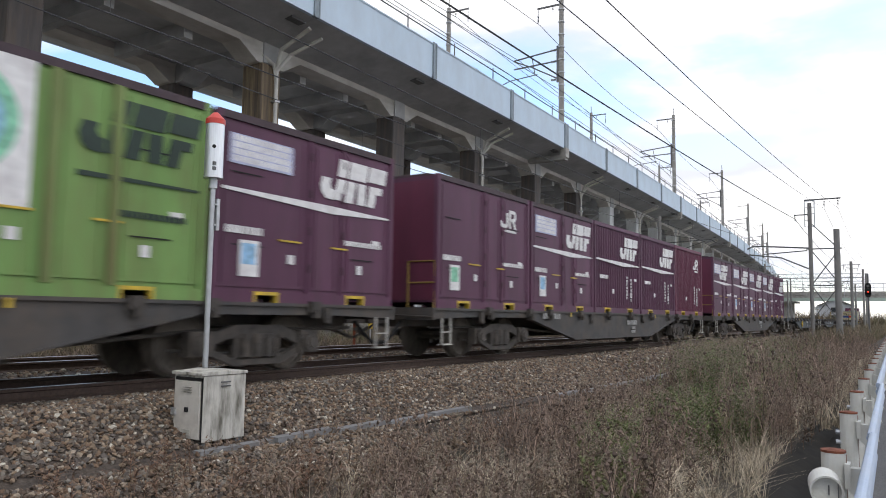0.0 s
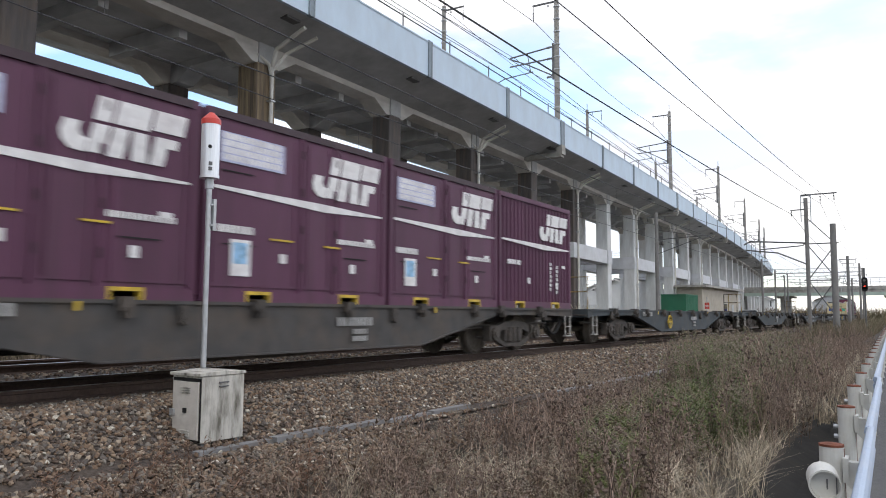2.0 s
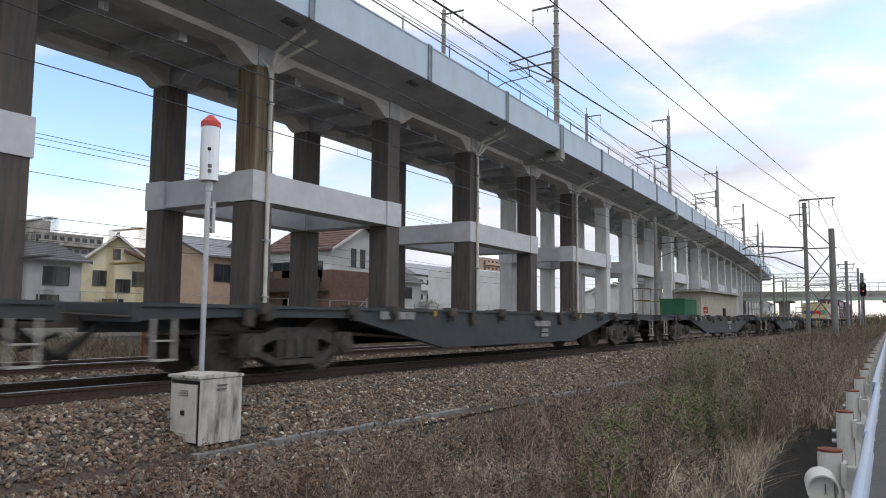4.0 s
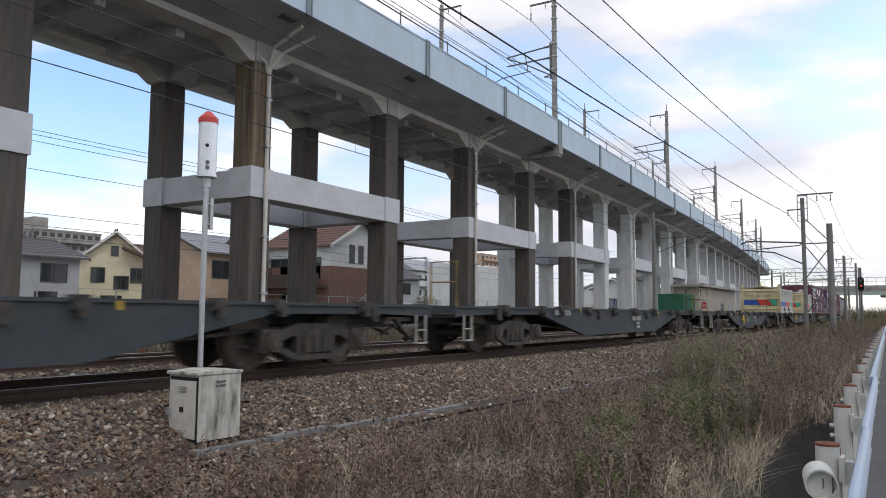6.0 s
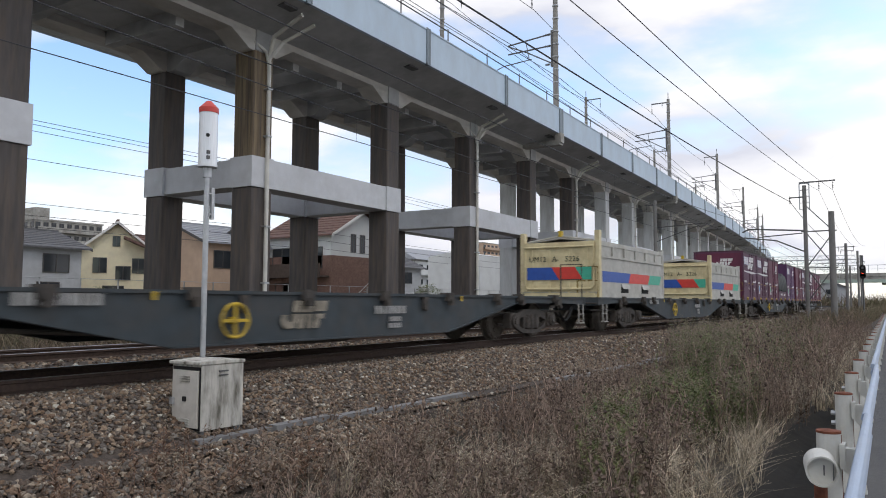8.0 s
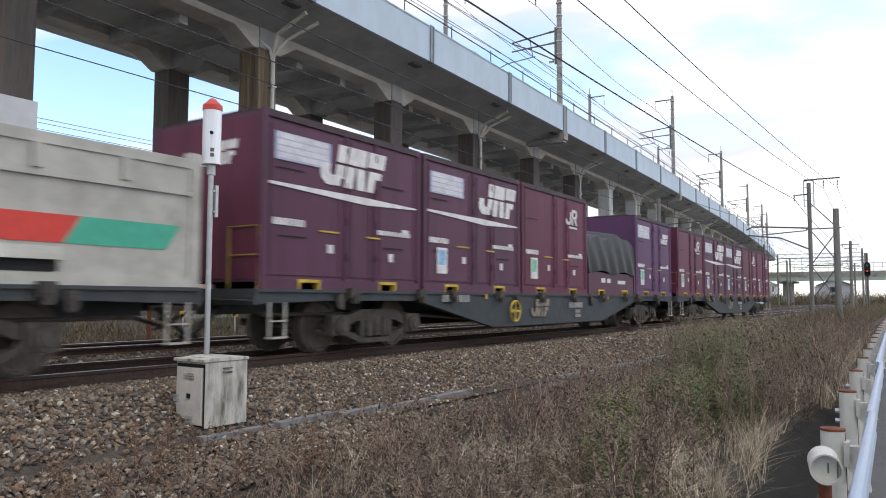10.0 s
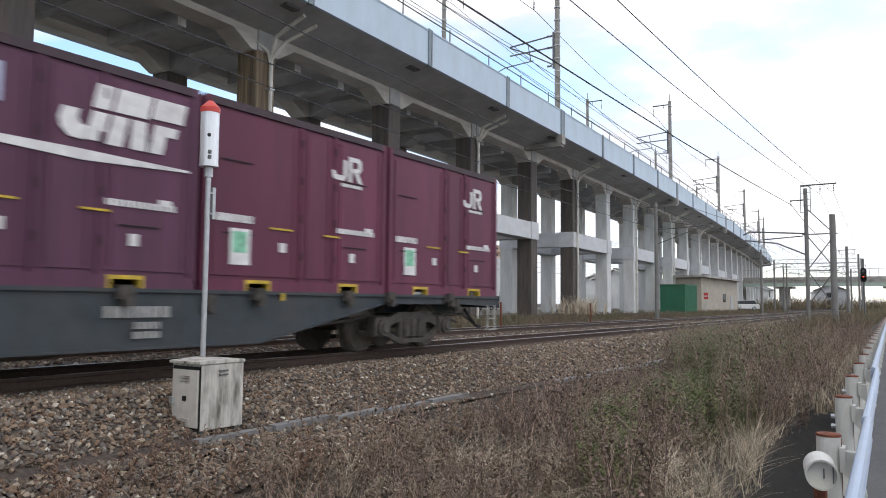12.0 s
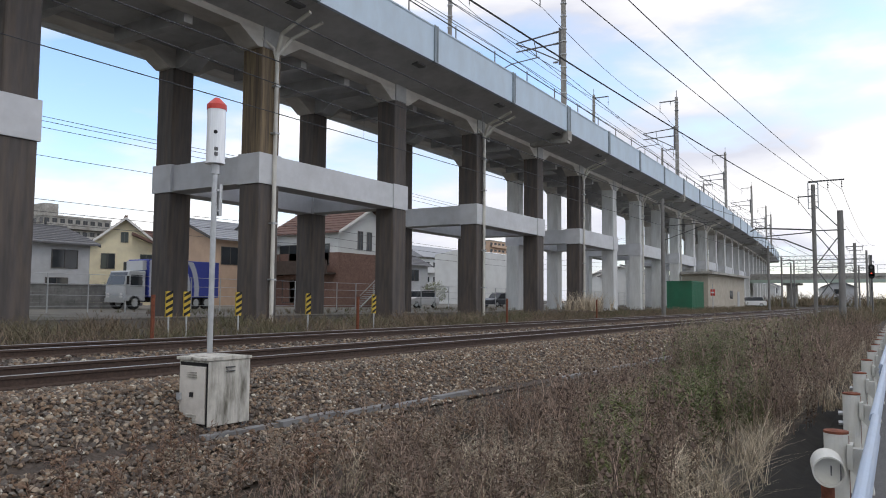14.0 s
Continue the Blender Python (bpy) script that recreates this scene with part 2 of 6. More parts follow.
M_WAGONINK = mat("faded_white_lettering", (0.34, 0.34, 0.33), 0.7, vary=0.3, grain=12, dirt=(0.12, 0.11, 0.1), dirt_scale=6, dirt_amount=0.7, bump=0)
M_RUST = mat("rust", (0.16, 0.05, 0.025), 0.9, vary=0.35, grain=20, bump=0.3)


# ---- geometry helpers ----
class Shape:
    """Gathers plain solids into one mesh."""

    def __init__(self):
        self.v, self.f = [], []

    def add(self, verts, faces):
        k = len(self.v)
        self.v += [tuple(p) for p in verts]
        self.f += [tuple(i + k for i in q) for q in faces]
        return self

    def box(self, x0, x1, y0, y1, z0, z1):
        return self.add([(x, y, z) for z in (z0, z1) for x, y in ((x0, y0), (x1, y0), (x1, y1), (x0, y1))],
                        [(3, 2, 1, 0), (4, 5, 6, 7), (0, 1, 5, 4), (1, 2, 6, 5), (2, 3, 7, 6), (3, 0, 4, 7)])

    def bar(self, a, b, r, n=8, r2=None):
        a, b = Vector(a), Vector(b)
        q = (b - a).to_track_quat("Z", "Y")
        r2 = r if r2 is None else r2
        ring = [(math.cos(2 * math.pi * i / n), math.sin(2 * math.pi * i / n)) for i in range(n)]
        vs = [a + q @ Vector((c * r, s * r, 0)) for c, s in ring] + [b + q @ Vector((c * r2, s * r2, 0)) for c, s in ring]
        return self.add(vs, [(i, (i + 1) % n, n + (i + 1) % n, n + i) for i in range(n)] + [tuple(range(n - 1, -1, -1)), tuple(range(n, 2 * n))])

    def tube(self, pts, r, n=6):
        """One continuous round bar through the points."""
        pts = [Vector(p) for p in pts]
        vs, k = [], len(pts)
        for i, p in enumerate(pts):
            d = (pts[min(i + 1, k - 1)] - pts[max(i - 1, 0)]).normalized()
            u = d.cross(Vector((0.13, 0.2, 0.97))).normalized() if abs(d.z) < 0.9 else d.cross(Vector((0.1, 1, 0))).normalized()
            w = d.cross(u)
            vs += [p + r * (math.cos(2 * math.pi * j / n) * u + math.sin(2 * math.pi * j / n) * w) for j in range(n)]
        return self.add(vs, [(i * n + j, i * n + (j + 1) % n, (i + 1) * n + (j + 1) % n, (i + 1) * n + j) for i in range(k - 1) for j in range(n)]
                        + [tuple(range(n - 1, -1, -1)), tuple((k - 1) * n + j for j in range(n))])

    def prism(self, poly, axis, a, b):
        """A polygon drawn out along an axis. For x the polygon holds (y, z), for y (x, z), for z (x, y)."""
        n = len(poly)
        put = {"x": lambda p, c: (c, p[0], p[1]), "y": lambda p, c: (p[0], c, p[1]), "z": lambda p, c: (p[0], p[1], c)}[axis]
        return self.add([put(p, a) for p in poly] + [put(p, b) for p in poly],
                        [tuple(range(n)), tuple(range(2 * n - 1, n - 1, -1))] + [(i, n + i, n + (i + 1) % n, (i + 1) % n) for i in range(n)])

    def ring(self, c, r, thick, axis="y", n=20):
        c = Vector(c)
        pts = []
        for i in range(n + 1):
            u, w = r * math.cos(2 * math.pi * i / n), r * math.sin(2 * math.pi * i / n)
            pts.append(c + Vector({"y": (u, 0, w), "x": (0, u, w), "z": (u, w, 0)}[axis]))
        return self.tube(pts, thick, 6)

    def mesh(self, name, material, smooth=False):
        me = bpy.data.meshes.new(name)
        me.from_pydata(self.v, [], self.f)
        me.materials.append(material)
        bm = bmesh.new()
        bm.from_mesh(me)
        bmesh.ops.recalc_face_normals(bm, faces=bm.faces)
        bm.to_mesh(me)
        bm.free()
        if smooth:
            me.shade_smooth()
        return me


def box(*a):
    return Shape().box(*a)


def part(name, shape, material, parent, label="", bevel=0.0):
    ob = new(name, shape.mesh(name, material) if isinstance(shape, Shape) else shape)
    ob.parent = parent
    if bevel:
        mod = ob.modifiers.new("bevel", "BEVEL")
        mod.width, mod.segments, mod.limit_method, mod.angle_limit = bevel, 2, "ANGLE", radians(40)
    if label:
        ob["label"] = label
    return ob


def thing(name, label, category, group="", kind="", m=None):
    ob = tagged(new(name), label, category, group, kind)
    if m is not None:
        ob.matrix_basis = m
    return ob


def solid(name, shape, material, label, category="", group="", kind="", m=None, bevel=0.0):
    ob = part(name, shape, material, None, label, bevel)
    tagged(ob, label, category, group, kind)
    if m is not None:
        ob.matrix_basis = m
    return ob


# ---- the lines of the place: track and viaduct bend slowly away ----
BEND = 0.000383


def track_at(s, y):
    """Place and heading (degrees) at s metres along the railway, y metres off the near track's origin line."""
    return Vector((s * (1 - BEND * (y - 8.8)), y + BEND * s * s / 2, 0)), math.degrees(BEND * s)


def via_y(x):
    d = x - 26.6
    return 18.5 + 0.042 * d + 0.00026 * d * d


def via_at(x, off, z=0.0):
    """A pose on the viaduct: x along it, off behind its parapet's face."""
    a = math.atan(0.042 + 0.00052 * (x - 26.6))
    return pose(x - off * math.sin(a), via_y(x) + off * math.cos(a), z, 0, 0, math.degrees(a))


NEAR, FAR = 8.8, 12.75
M_DARKCONC = mat("dark_mossy_concrete", (0.07, 0.066, 0.06), 0.95, vary=0.3, grain=5, dirt=(0.035, 0.035, 0.025), dirt_scale=2, bump=0.3)


# ---- ground: one sheet, road, ditch, slope, railway bed, land beyond ----
PROFILE = ((-400, -0.5), (-6.0, -0.5), (0.44, -0.5), (0.48, -1.35), (1.1, -1.35), (1.6, -1.1), (3.2, -0.95), (5.0, -0.79), (5.9, -0.68), (6.3, -0.61), (6.7, -0.44), (7.35, -0.2), (14.2, -0.2),
           (14.9, -0.42), (16.5, -0.3), (19.0, -0.1), (24.0, 0.05), (40.0, 0.1), (90.0, 0.1), (1500, 0.1))


def ground_z(y):
    for (a, za), (b, zb) in zip(PROFILE, PROFILE[1:]):
        if a <= y <= b:
            return za + (zb - za) * (y - a) / (b - a)
    return 0.1


def verge(x, y):
    """The road leans a little towards the railway as it goes on."""
    return 0.04 * max(-40.0, min(x, 60.0)) * max(0.0, min(1.0, (5.0 - y) / 3.0))


def ground_sheet(name, y_from, y_to, material, label, lift=0.0, step=None):
    xs = [-600, -200, -80, -40, -20, -10] + [float(x) for x in range(-4, 60, 2)] + [65, 70, 80, 90, 105, 120, 150, 190, 240, 300, 400, 600, 1500]
    ys = sorted({y for y, _ in PROFILE if y_from < y < y_to} | {y_from, y_to} | ({y_from + i * step for i in range(int((y_to - y_from) / step))} if step else set()))
    vs = []
    for x in xs:
        xc = max(-200.0, min(x, 300.0))
        for y in ys:
            dz = 0.05 * noise.noise(Vector((x * 0.5, y * 0.8, 0))) if (1.3 < y < 5.2) else 0.0
            vs.append((x, y + BEND * xc * xc / 2 * (1 if y > 4 else 0.0) + verge(x, y), ground_z(y) + dz + lift))
    k = len(ys)
    fs = [(i * k + j, (i + 1) * k + j, (i + 1) * k + j + 1, i * k + j + 1) for i in range(len(xs) - 1) for j in range(k - 1)]
    return solid(name, Shape().add(vs, fs), material, label, kind="structure")


ground_sheet("ground", 0.48, 1500, M_EARTH, "brown earth between road and railway and beyond", step=None)
ground_sheet("road", -400, 0.44, M_ASPHALT, "grey asphalt road beside the railway")
solid("ditch_wall", Shape().prism(((-40, 0.43 - 1.6), (60, 0.43 + 2.4), (60, 0.5 + 2.4), (-40, 0.5 - 1.6)), "z", -1.5, -0.49), M_DARKCONC, "dark concrete edge of the road", kind="structure")
# near-black matt sheet just above the earth, darkens the ditch bottom
M_DITCH = mat("wet_dark_mud", (0.016, 0.015, 0.013), 0.97, vary=0.4, grain=4, dirt=(0.035, 0.03, 0.02), dirt_scale=1.5, bump=0.3, bump_scale=10)
ground_sheet("ditch_bed", 0.5, 1.45, M_DITCH, "dark bottom of the ditch", lift=0.015)
ground_sheet("ballast_bed", 5.95, 14.85, M_BALLAST, "ballast bed under both tracks", lift=0.03)
ground_sheet("pavement", 24.0, 60.0, M_FARGROUND, "bare worn ground under and behind the viaduct", lift=0.02)


# ---- tracks ----
def rail_line(y, name):
    g, top = Shape(), Shape()
    prof = ((-0.064, -0.15), (0.064, -0.15), (0.064, -0.135), (0.012, -0.115), (0.012, -0.045), (0.033, -0.035), (0.033, -0.003), (-0.033, -0.003), (-0.033, -0.035), (-0.012, -0.045), (-0.012, -0.115), (-0.064, -0.135))
    ss = [-240, -160, -100, -60, -30] + list(range(-10, 100, 5)) + [110, 125, 140, 160, 180, 210, 240, 280]
    for sh, pr in ((g, prof), (top, ((-0.03, -0.003), (0.03, -0.003), (0.025, 0.002), (-0.025, 0.002)))):
        vs = []
        for s in ss:
            p, a = track_at(s, y)
            vs += [(p.x, p.y + u, w) for u, w in pr]
        n = len(pr)
        sh.add(vs, [(i * n + j, i * n + (j + 1) % n, (i + 1) * n + (j + 1) % n, (i + 1) * n + j) for i in range(len(ss) - 1) for j in range(n)])
    r = solid("rail", g, M_RAIL, "rust-brown steel rail on sleepers", "rail", "rails", "structure")
    part("rail_head", top, M_RAILTOP, r, "worn bright running surface")


for centre in (NEAR, FAR):
    rail_line(centre - 0.565, "near")
    rail_line(centre + 0.565, "far")


def sleepers(y, first, last, pitch=0.62):
    bed = thing("sleeper_row", "row of old concrete sleepers half sunk in ballast", "sleepers", "", "structure")
    me = Shape().prism(((-0.12, -0.3), (0.12, -0.3), (0.09, -0.165), (-0.09, -0.165)), "y", -1.0, 1.0).mesh("sleeper", M_SLEEPER)
    for i in range(int((last - first) / pitch)):
        p, a = track_at(first + i * pitch, y)
        ob = part("sleeper", me, M_SLEEPER, bed)
        ob.matrix_basis = pose(p.x, p.y, 0, 0, 0, a)


sleepers(NEAR, 1.0, 75.0)
sleepers(FAR, 4.0, 70.0)

# cable trough along the foot of the ballast
trough = thing("cable_trough", "broken grey concrete cable trough with lids along the ballast foot", "trough", "", "structure")
M_LID = mat("dull_trough_concrete", (0.22, 0.22, 0.22), 0.9, vary=0.3, grain=6, dirt=(0.09, 0.08, 0.07), dirt_scale=3, dirt_amount=0.8, bump=0.2)
lid = Shape().prism(((-0.49, -0.065), (0.49, -0.065), (0.49, 0.065), (-0.49, 0.065)), "z", -0.12, 0.0).mesh("lid", M_LID)
for i in range(70):
    s = 5.4 + i * 1.0
    if (i * 7) % 11 in (2, 5, 9):
        continue
    near_end = max(0.0, min(1.0, (14.5 - s) / 9.0))
    p, a = track_at(s, 5.95 + 0.3 * near_end)
    ob = part("lid", lid, M_CONCRETE, trough)
    ob.matrix_basis = pose(p.x, p.y, -0.62 + 0.065 * near_end + 0.012 * ((i * 5) % 3), 0.6 * ((i % 3) - 1), 0, a + 0.8 * ((i * 3) % 4 - 1.5))


# ---- viaduct ----
viaduct = thing("viaduct", "tall concrete railway viaduct with pale blue parapet and jacketed columns", "viaduct", "", "structure")
PAR_TOP, PAR_BOT, SLAB_UNDER, BEAM_TOP = 13.06, 11.5, 11.2, 10.35


def at(ob, m):
    ob.matrix_basis = m
    return ob


X_JOINTS = [26.6 + 7.95 * i for i in range(-5, 24)]
for i, x in enumerate(X_JOINTS[:-1]):
    length = 7.95
    m = via_at(x + length / 2, 0)
    hl = length / 2 + 0.02
    at(part("parapet_panel", Shape().box(-hl, hl, 0, 0.16, PAR_BOT, PAR_TOP).box(-hl, hl, -0.03, 0.2, PAR_TOP, PAR_TOP + 0.06), M_PARAPET, viaduct, "pale blue painted parapet panel"), m)
    at(part("parapet_panel", Shape().box(-hl, hl, 11.0, 11.16, PAR_BOT, PAR_TOP), M_PARAPET, viaduct), m)
    at(part("deck_slab", Shape().prism(((0.16, PAR_BOT), (0.16, PAR_BOT + 0.25), (11.0, PAR_BOT + 0.25), (11.0, PAR_BOT), (9.0, SLAB_UNDER - 0.2), (2.5, SLAB_UNDER - 0.2)), "x", -hl, hl), M_SOFFIT, viaduct), m)
    wide = 0.5 if (i - 7) % 4 == 0 else 0.24
    at(part("joint_cover", Shape().box(-wide / 2, wide / 2, -0.05, 0.1, PAR_BOT - 0.03, PAR_TOP + 0.09).box(-wide / 2 - 0.03, -wide / 2 + 0.03, -0.07, 0.0, PAR_BOT, PAR_TOP + 0.1).box(wide / 2 - 0.03, wide / 2 + 0.03, -0.07, 0.0, PAR_BOT, PAR_TOP + 0.1), M_PARAPET_DARK, viaduct), via_at(x, 0))
    at(part("scupper", Shape().box(-0.7, 0.0, 0.5, 0.85, PAR_BOT - 0.16, PAR_BOT - 0.02), M_DARKSTEEL, viaduct), via_at(x, 0))
    if (i - 7) % 4 == 0:
        at(part("joint_bracket", Shape().box(-0.3, 0.3, -0.1, 0.3, PAR_BOT - 0.55, PAR_BOT + 0.05).box(-0.28, 0.28, 0.0, 2.6, PAR_BOT - 0.7, PAR_BOT - 0.4), M_CONCRETE, viaduct), via_at(x, 0))
    # fence posts above the parapet with a cable
    for u in (-2.0, 2.0):
        at(part("fence_post", Shape().bar((u, 0.12, PAR_TOP), (u, 0.12, PAR_TOP + 0.75), 0.03, 6), M_DARKSTEEL, viaduct), m)

COLS = [-6.5, 1.5, 9.8, 19.0, 27.5, 35.5, 43.8, 51.5, 59.6, 67.6, 75.5, 83.5, 92.0] + [100.0 + 8.05 * i for i in range(14)]
BACK, OFF = 5.0, 3.0
W = 0.52
for i, x in enumerate(COLS):
    first = i % 2 == 1
    front_white, back_white = x > 55, x > 48
    low = 5.1
    for off, is_white in ((OFF, front_white), (OFF + BACK, back_white)):
        m = via_at(x, off)
        cm = M_WHITECOL if is_white else M_COLUMN
        upper = M_RUSTCOL if 18 < x < 20 and off == OFF else cm
        lab = "white painted column" if is_white else "dark stained steel-jacketed column"
        at(part("column", Shape().box(-W, W, -W, W, -0.4, low), cm, viaduct, lab, 0.06), m)
        at(part("column", Shape().box(-W + 0.02, W - 0.02, -W + 0.02, W - 0.02, low + 1.1, BEAM_TOP - 0.12), upper, viaduct, "rust-streaked bare column" if upper is M_RUSTCOL else lab, 0.06), m)
        at(part("beam_collar", Shape().box(-W - 0.05, W + 0.05, -W - 0.05, W + 0.05, low - 0.02, low + 1.12), M_BEAM, viaduct, "pale grey collar"), m)
    at(part("cross_beam", Shape().prism(((-W, BEAM_TOP - 0.12), (0.9, BEAM_TOP - 0.12), (1.7, BEAM_TOP + 0.4), (BACK - 1.7, BEAM_TOP + 0.4), (BACK - 0.9, BEAM_TOP - 0.12), (BACK + W, BEAM_TOP - 0.12), (BACK + W, SLAB_UNDER), (-W, SLAB_UNDER)), "x", -0.42, 0.42), M_SOFFIT, viaduct), via_at(x, OFF))
    at(part("cross_strut", Shape().box(-0.46, 0.46, W + 0.05, BACK - W - 0.05, low + 0.03, low + 1.07), M_BEAM, viaduct, "pale grey jacketed strut"), via_at(x, OFF))
    if i + 1 < len(COLS):
        x2 = COLS[i + 1]
        mid, hl = (x + x2) / 2, (x2 - x) / 2
        for off in (OFF, OFF + BACK):
            poly = ((-hl, BEAM_TOP - 0.15), (-hl + 0.7, BEAM_TOP - 0.15), (-hl + 1.6, BEAM_TOP + 0.4), (hl - 1.6, BEAM_TOP + 0.4), (hl - 0.7, BEAM_TOP - 0.15), (hl, BEAM_TOP - 0.15), (hl, SLAB_UNDER + 0.02), (-hl, SLAB_UNDER + 0.02))
            at(part("girder", Shape().prism(poly, "y", -0.46, 0.46), M_GIRDER, viaduct, "pale concrete girder with haunches"), via_at(mid, off))
            if first:
                at(part("tie_beam", Shape().box(-hl + W + 0.05, hl - W - 0.05, -0.5, 0.5, low, low + 1.1), M_BEAM, viaduct, "pale grey jacketed tie beam"), via_at(mid, off))
        for u in (-hl / 3, hl / 3):
            at(part("slab_rib", Shape().box(u - 0.18, u + 0.18, 0.5, BACK - 0.5, SLAB_UNDER - 0.75, SLAB_UNDER - 0.1), M_SOFFIT, viaduct), via_at(mid, OFF))
    if first and x < 110:
        # drain pipe down the front of the column, with elbows under the deck
        at(part("drain_pipe", Shape().tube([(0.0, -2.4, PAR_BOT - 0.2), (0.0, -1.0, BEAM_TOP + 0.4), (0.14, -0.64, BEAM_TOP - 0.2), (0.14, -0.64, -0.1)], 0.08, 10), M_PIPE, viaduct, "weathered drain pipe"), via_at(x, OFF))
        at(part("drain_pipe", Shape().tube([(-1.0, -0.2, SLAB_UNDER - 0.3), (0.0, -0.6, BEAM_TOP - 0.1), (0.14, -0.64, BEAM_TOP - 0.6)], 0.07, 8), M_PIPE, viaduct), via_at(x, OFF))
        at(part("drain_pipe", Shape().tube([(0.9, -2.2, PAR_BOT - 0.25), (0.5, -1.0, BEAM_TOP + 0.35), (0.14, -0.66, BEAM_TOP - 0.35)], 0.07, 8), M_PIPE, viaduct), via_at(x, OFF))
        for zc in (1.5, 3.6, 7.0, 8.8):
            at(part("pipe_clip", Shape().box(0.02, 0.26, -0.75, -0.5, zc, zc + 0.06), M_GALV, viaduct), via_at(x, OFF))

# ---- signal cabinet and beacon beside the track ----
cabinet = thing("equipment_cabinet", "weathered pale grey trackside equipment cabinet on a short post", "cabinet", m=pose(5.03, 6.34, -0.5))
part("body", Shape().box(0, 0.56, 0, 0.48, 0, 0.68), M_CABINET, cabinet, "stained pale grey body", 0.008)
part("roof", Shape().prism(((-0.035, 0.683), (0.572, 0.683), (0.572, 0.715), (0.28, 0.73), (-0.035, 0.715)), "y", -0.012, 0.492), M_CABINET, cabinet, bevel=0.005)
part("door_gap", Shape().box(-0.004, 0.0, 0.006, 0.03, 0.01, 0.66).box(-0.004, 0.0, 0.006, 0.46, 0.625, 0.66).box(-0.004, 0.0, 0.006, 0.46, 0.005, 0.026), M_BLACK, cabinet)
part("hasp", Shape().box(0.22, 0.34, -0.016, 0.0, 0.6, 0.615).box(0.22, 0.34, -0.016, 0.0, 0.56, 0.572), M_DARKSTEEL, cabinet)
door = part("door", Shape().box(-0.022, -0.002, 0.035, 0.44, 0.03, 0.62), M_DOORPAINT, cabinet, "pale door with louvres and a lock", 0.005)
for z in (0.06, 0.085, 0.11, 0.5, 0.525, 0.55):
    part("louvre", box(-0.032, -0.022, 0.16, 0.32, z, z + 0.012), M_CABINET, door)
part("lock", box(-0.036, -0.022, 0.21, 0.26, 0.3, 0.35), M_BLACK, door)
part("latch", Shape().box(-0.05, -0.022, 0.4, 0.46, 0.26, 0.33), M_GALV, door)
for u, w in ((0.02, 0.02), (0.46, 0.02), (0.02, 0.38), (0.46, 0.38)):
    part("leg", Shape().box(u, u + 0.07, w, w + 0.07, -0.4, 0.0), M_DARKSTEEL, cabinet)

beacon = thing("warning_beacon", "silver cylinder beacon with red cap on a tall thin pole", "beacon", m=pose(5.56, 7.0, -0.35))
part("pole", Shape().bar((0, 0, -0.2), (0, 0, 2.74), 0.032, 16), M_GALV, beacon)
drum = part("drum", Shape().bar((0.0, 0, 2.79), (0.0, 0, 3.4), 0.107, 32).bar((0.0, 0, 2.76), (0.0, 0, 2.79), 0.112, 32), M_ALU, beacon, "bright metal drum")
part("cap", Shape().bar((0, 0, 3.4), (0, 0, 3.46), 0.114, 32).bar((0, 0, 3.46), (0, 0, 3.545), 0.114, 32, 0.03), M_BEACONRED, beacon, "faded red conical cap")
part("lens", Shape().bar((-0.07, -0.08, 3.12), (-0.076, -0.087, 3.12), 0.022, 14), M_BLACK, drum)
part("rating_plate", Shape().box(-0.085, -0.045, -0.1, -0.082, 2.84, 2.88).box(-0.085, -0.045, -0.1, -0.082, 2.9, 2.94), M_DARKSTEEL, drum)
part("bracket", Shape().box(0.035, 0.075, -0.05, -0.01, 2.15, 2.52).box(0.0, 0.05, -0.045, -0.015, 2.2, 2.22).box(0.0, 0.05, -0.045, -0.015, 2.44, 2.46), M_GALV, beacon)
part("collar", Shape().bar((0, 0, 2.64), (0, 0, 2.76), 0.05, 18), M_GALV, beacon)
# ---- guard rail along the road ----
def guard_y(x):
    return 0.335 + 0.04 * x - 0.045 * max(0.0, min(1.0, (8.0 - x) / 4.0))


GUARD_TURN = math.degrees(math.atan(0.04))
guard = thing("guard_rail", "pale blue steel guard rail beam on white posts along the road", "guard rail")
beam_prof = ((-0.03, 0.04), (0.0, 0.06), (0.03, 0.05), (0.045, 0.0), (0.02, -0.04), (0.045, -0.08), (0.035, -0.15), (0.0, -0.17), (-0.03, -0.15), (-0.01, -0.08), (-0.035, -0.04), (-0.01, 0.0))
for i in range(14):
    x = 0.9 + 4.0 * i
    ob = part("beam", Shape().prism(tuple((0.65 * y, 0.64 * z + 0.182) for y, z in beam_prof), "x", 0, 4.01), M_GUARD, guard, "pale blue corrugated beam", 0.006)
    ob.matrix_basis = pose(x, guard_y(x) - 0.16, 0.0, 0, 0, GUARD_TURN)
post_me = Shape().bar((0, 0, -0.75), (0, 0, 0.19), 0.057, 20).mesh("post", M_POSTWHITE)
rim_me = Shape().bar((0, 0, 0.188), (0, 0, 0.2), 0.0585, 20).bar((0, 0, 0.2), (0, 0, 0.206), 0.05, 16, 0.02).box(-0.006, 0.006, -0.0585, -0.056, -0.25, 0.18).mesh("rust_cap", M_RUST)
brk_me = Shape().prism(((-0.12, -0.05), (-0.03, 0.05), (-0.03, 0.12), (-0.12, 0.12)), "x", -0.03, 0.03).mesh("bracket", M_POSTWHITE)
plate_me = Shape().box(-0.05, 0.05, -0.075, -0.05, 0.02, 0.14).mesh("clamp_plate", M_POSTWHITE)
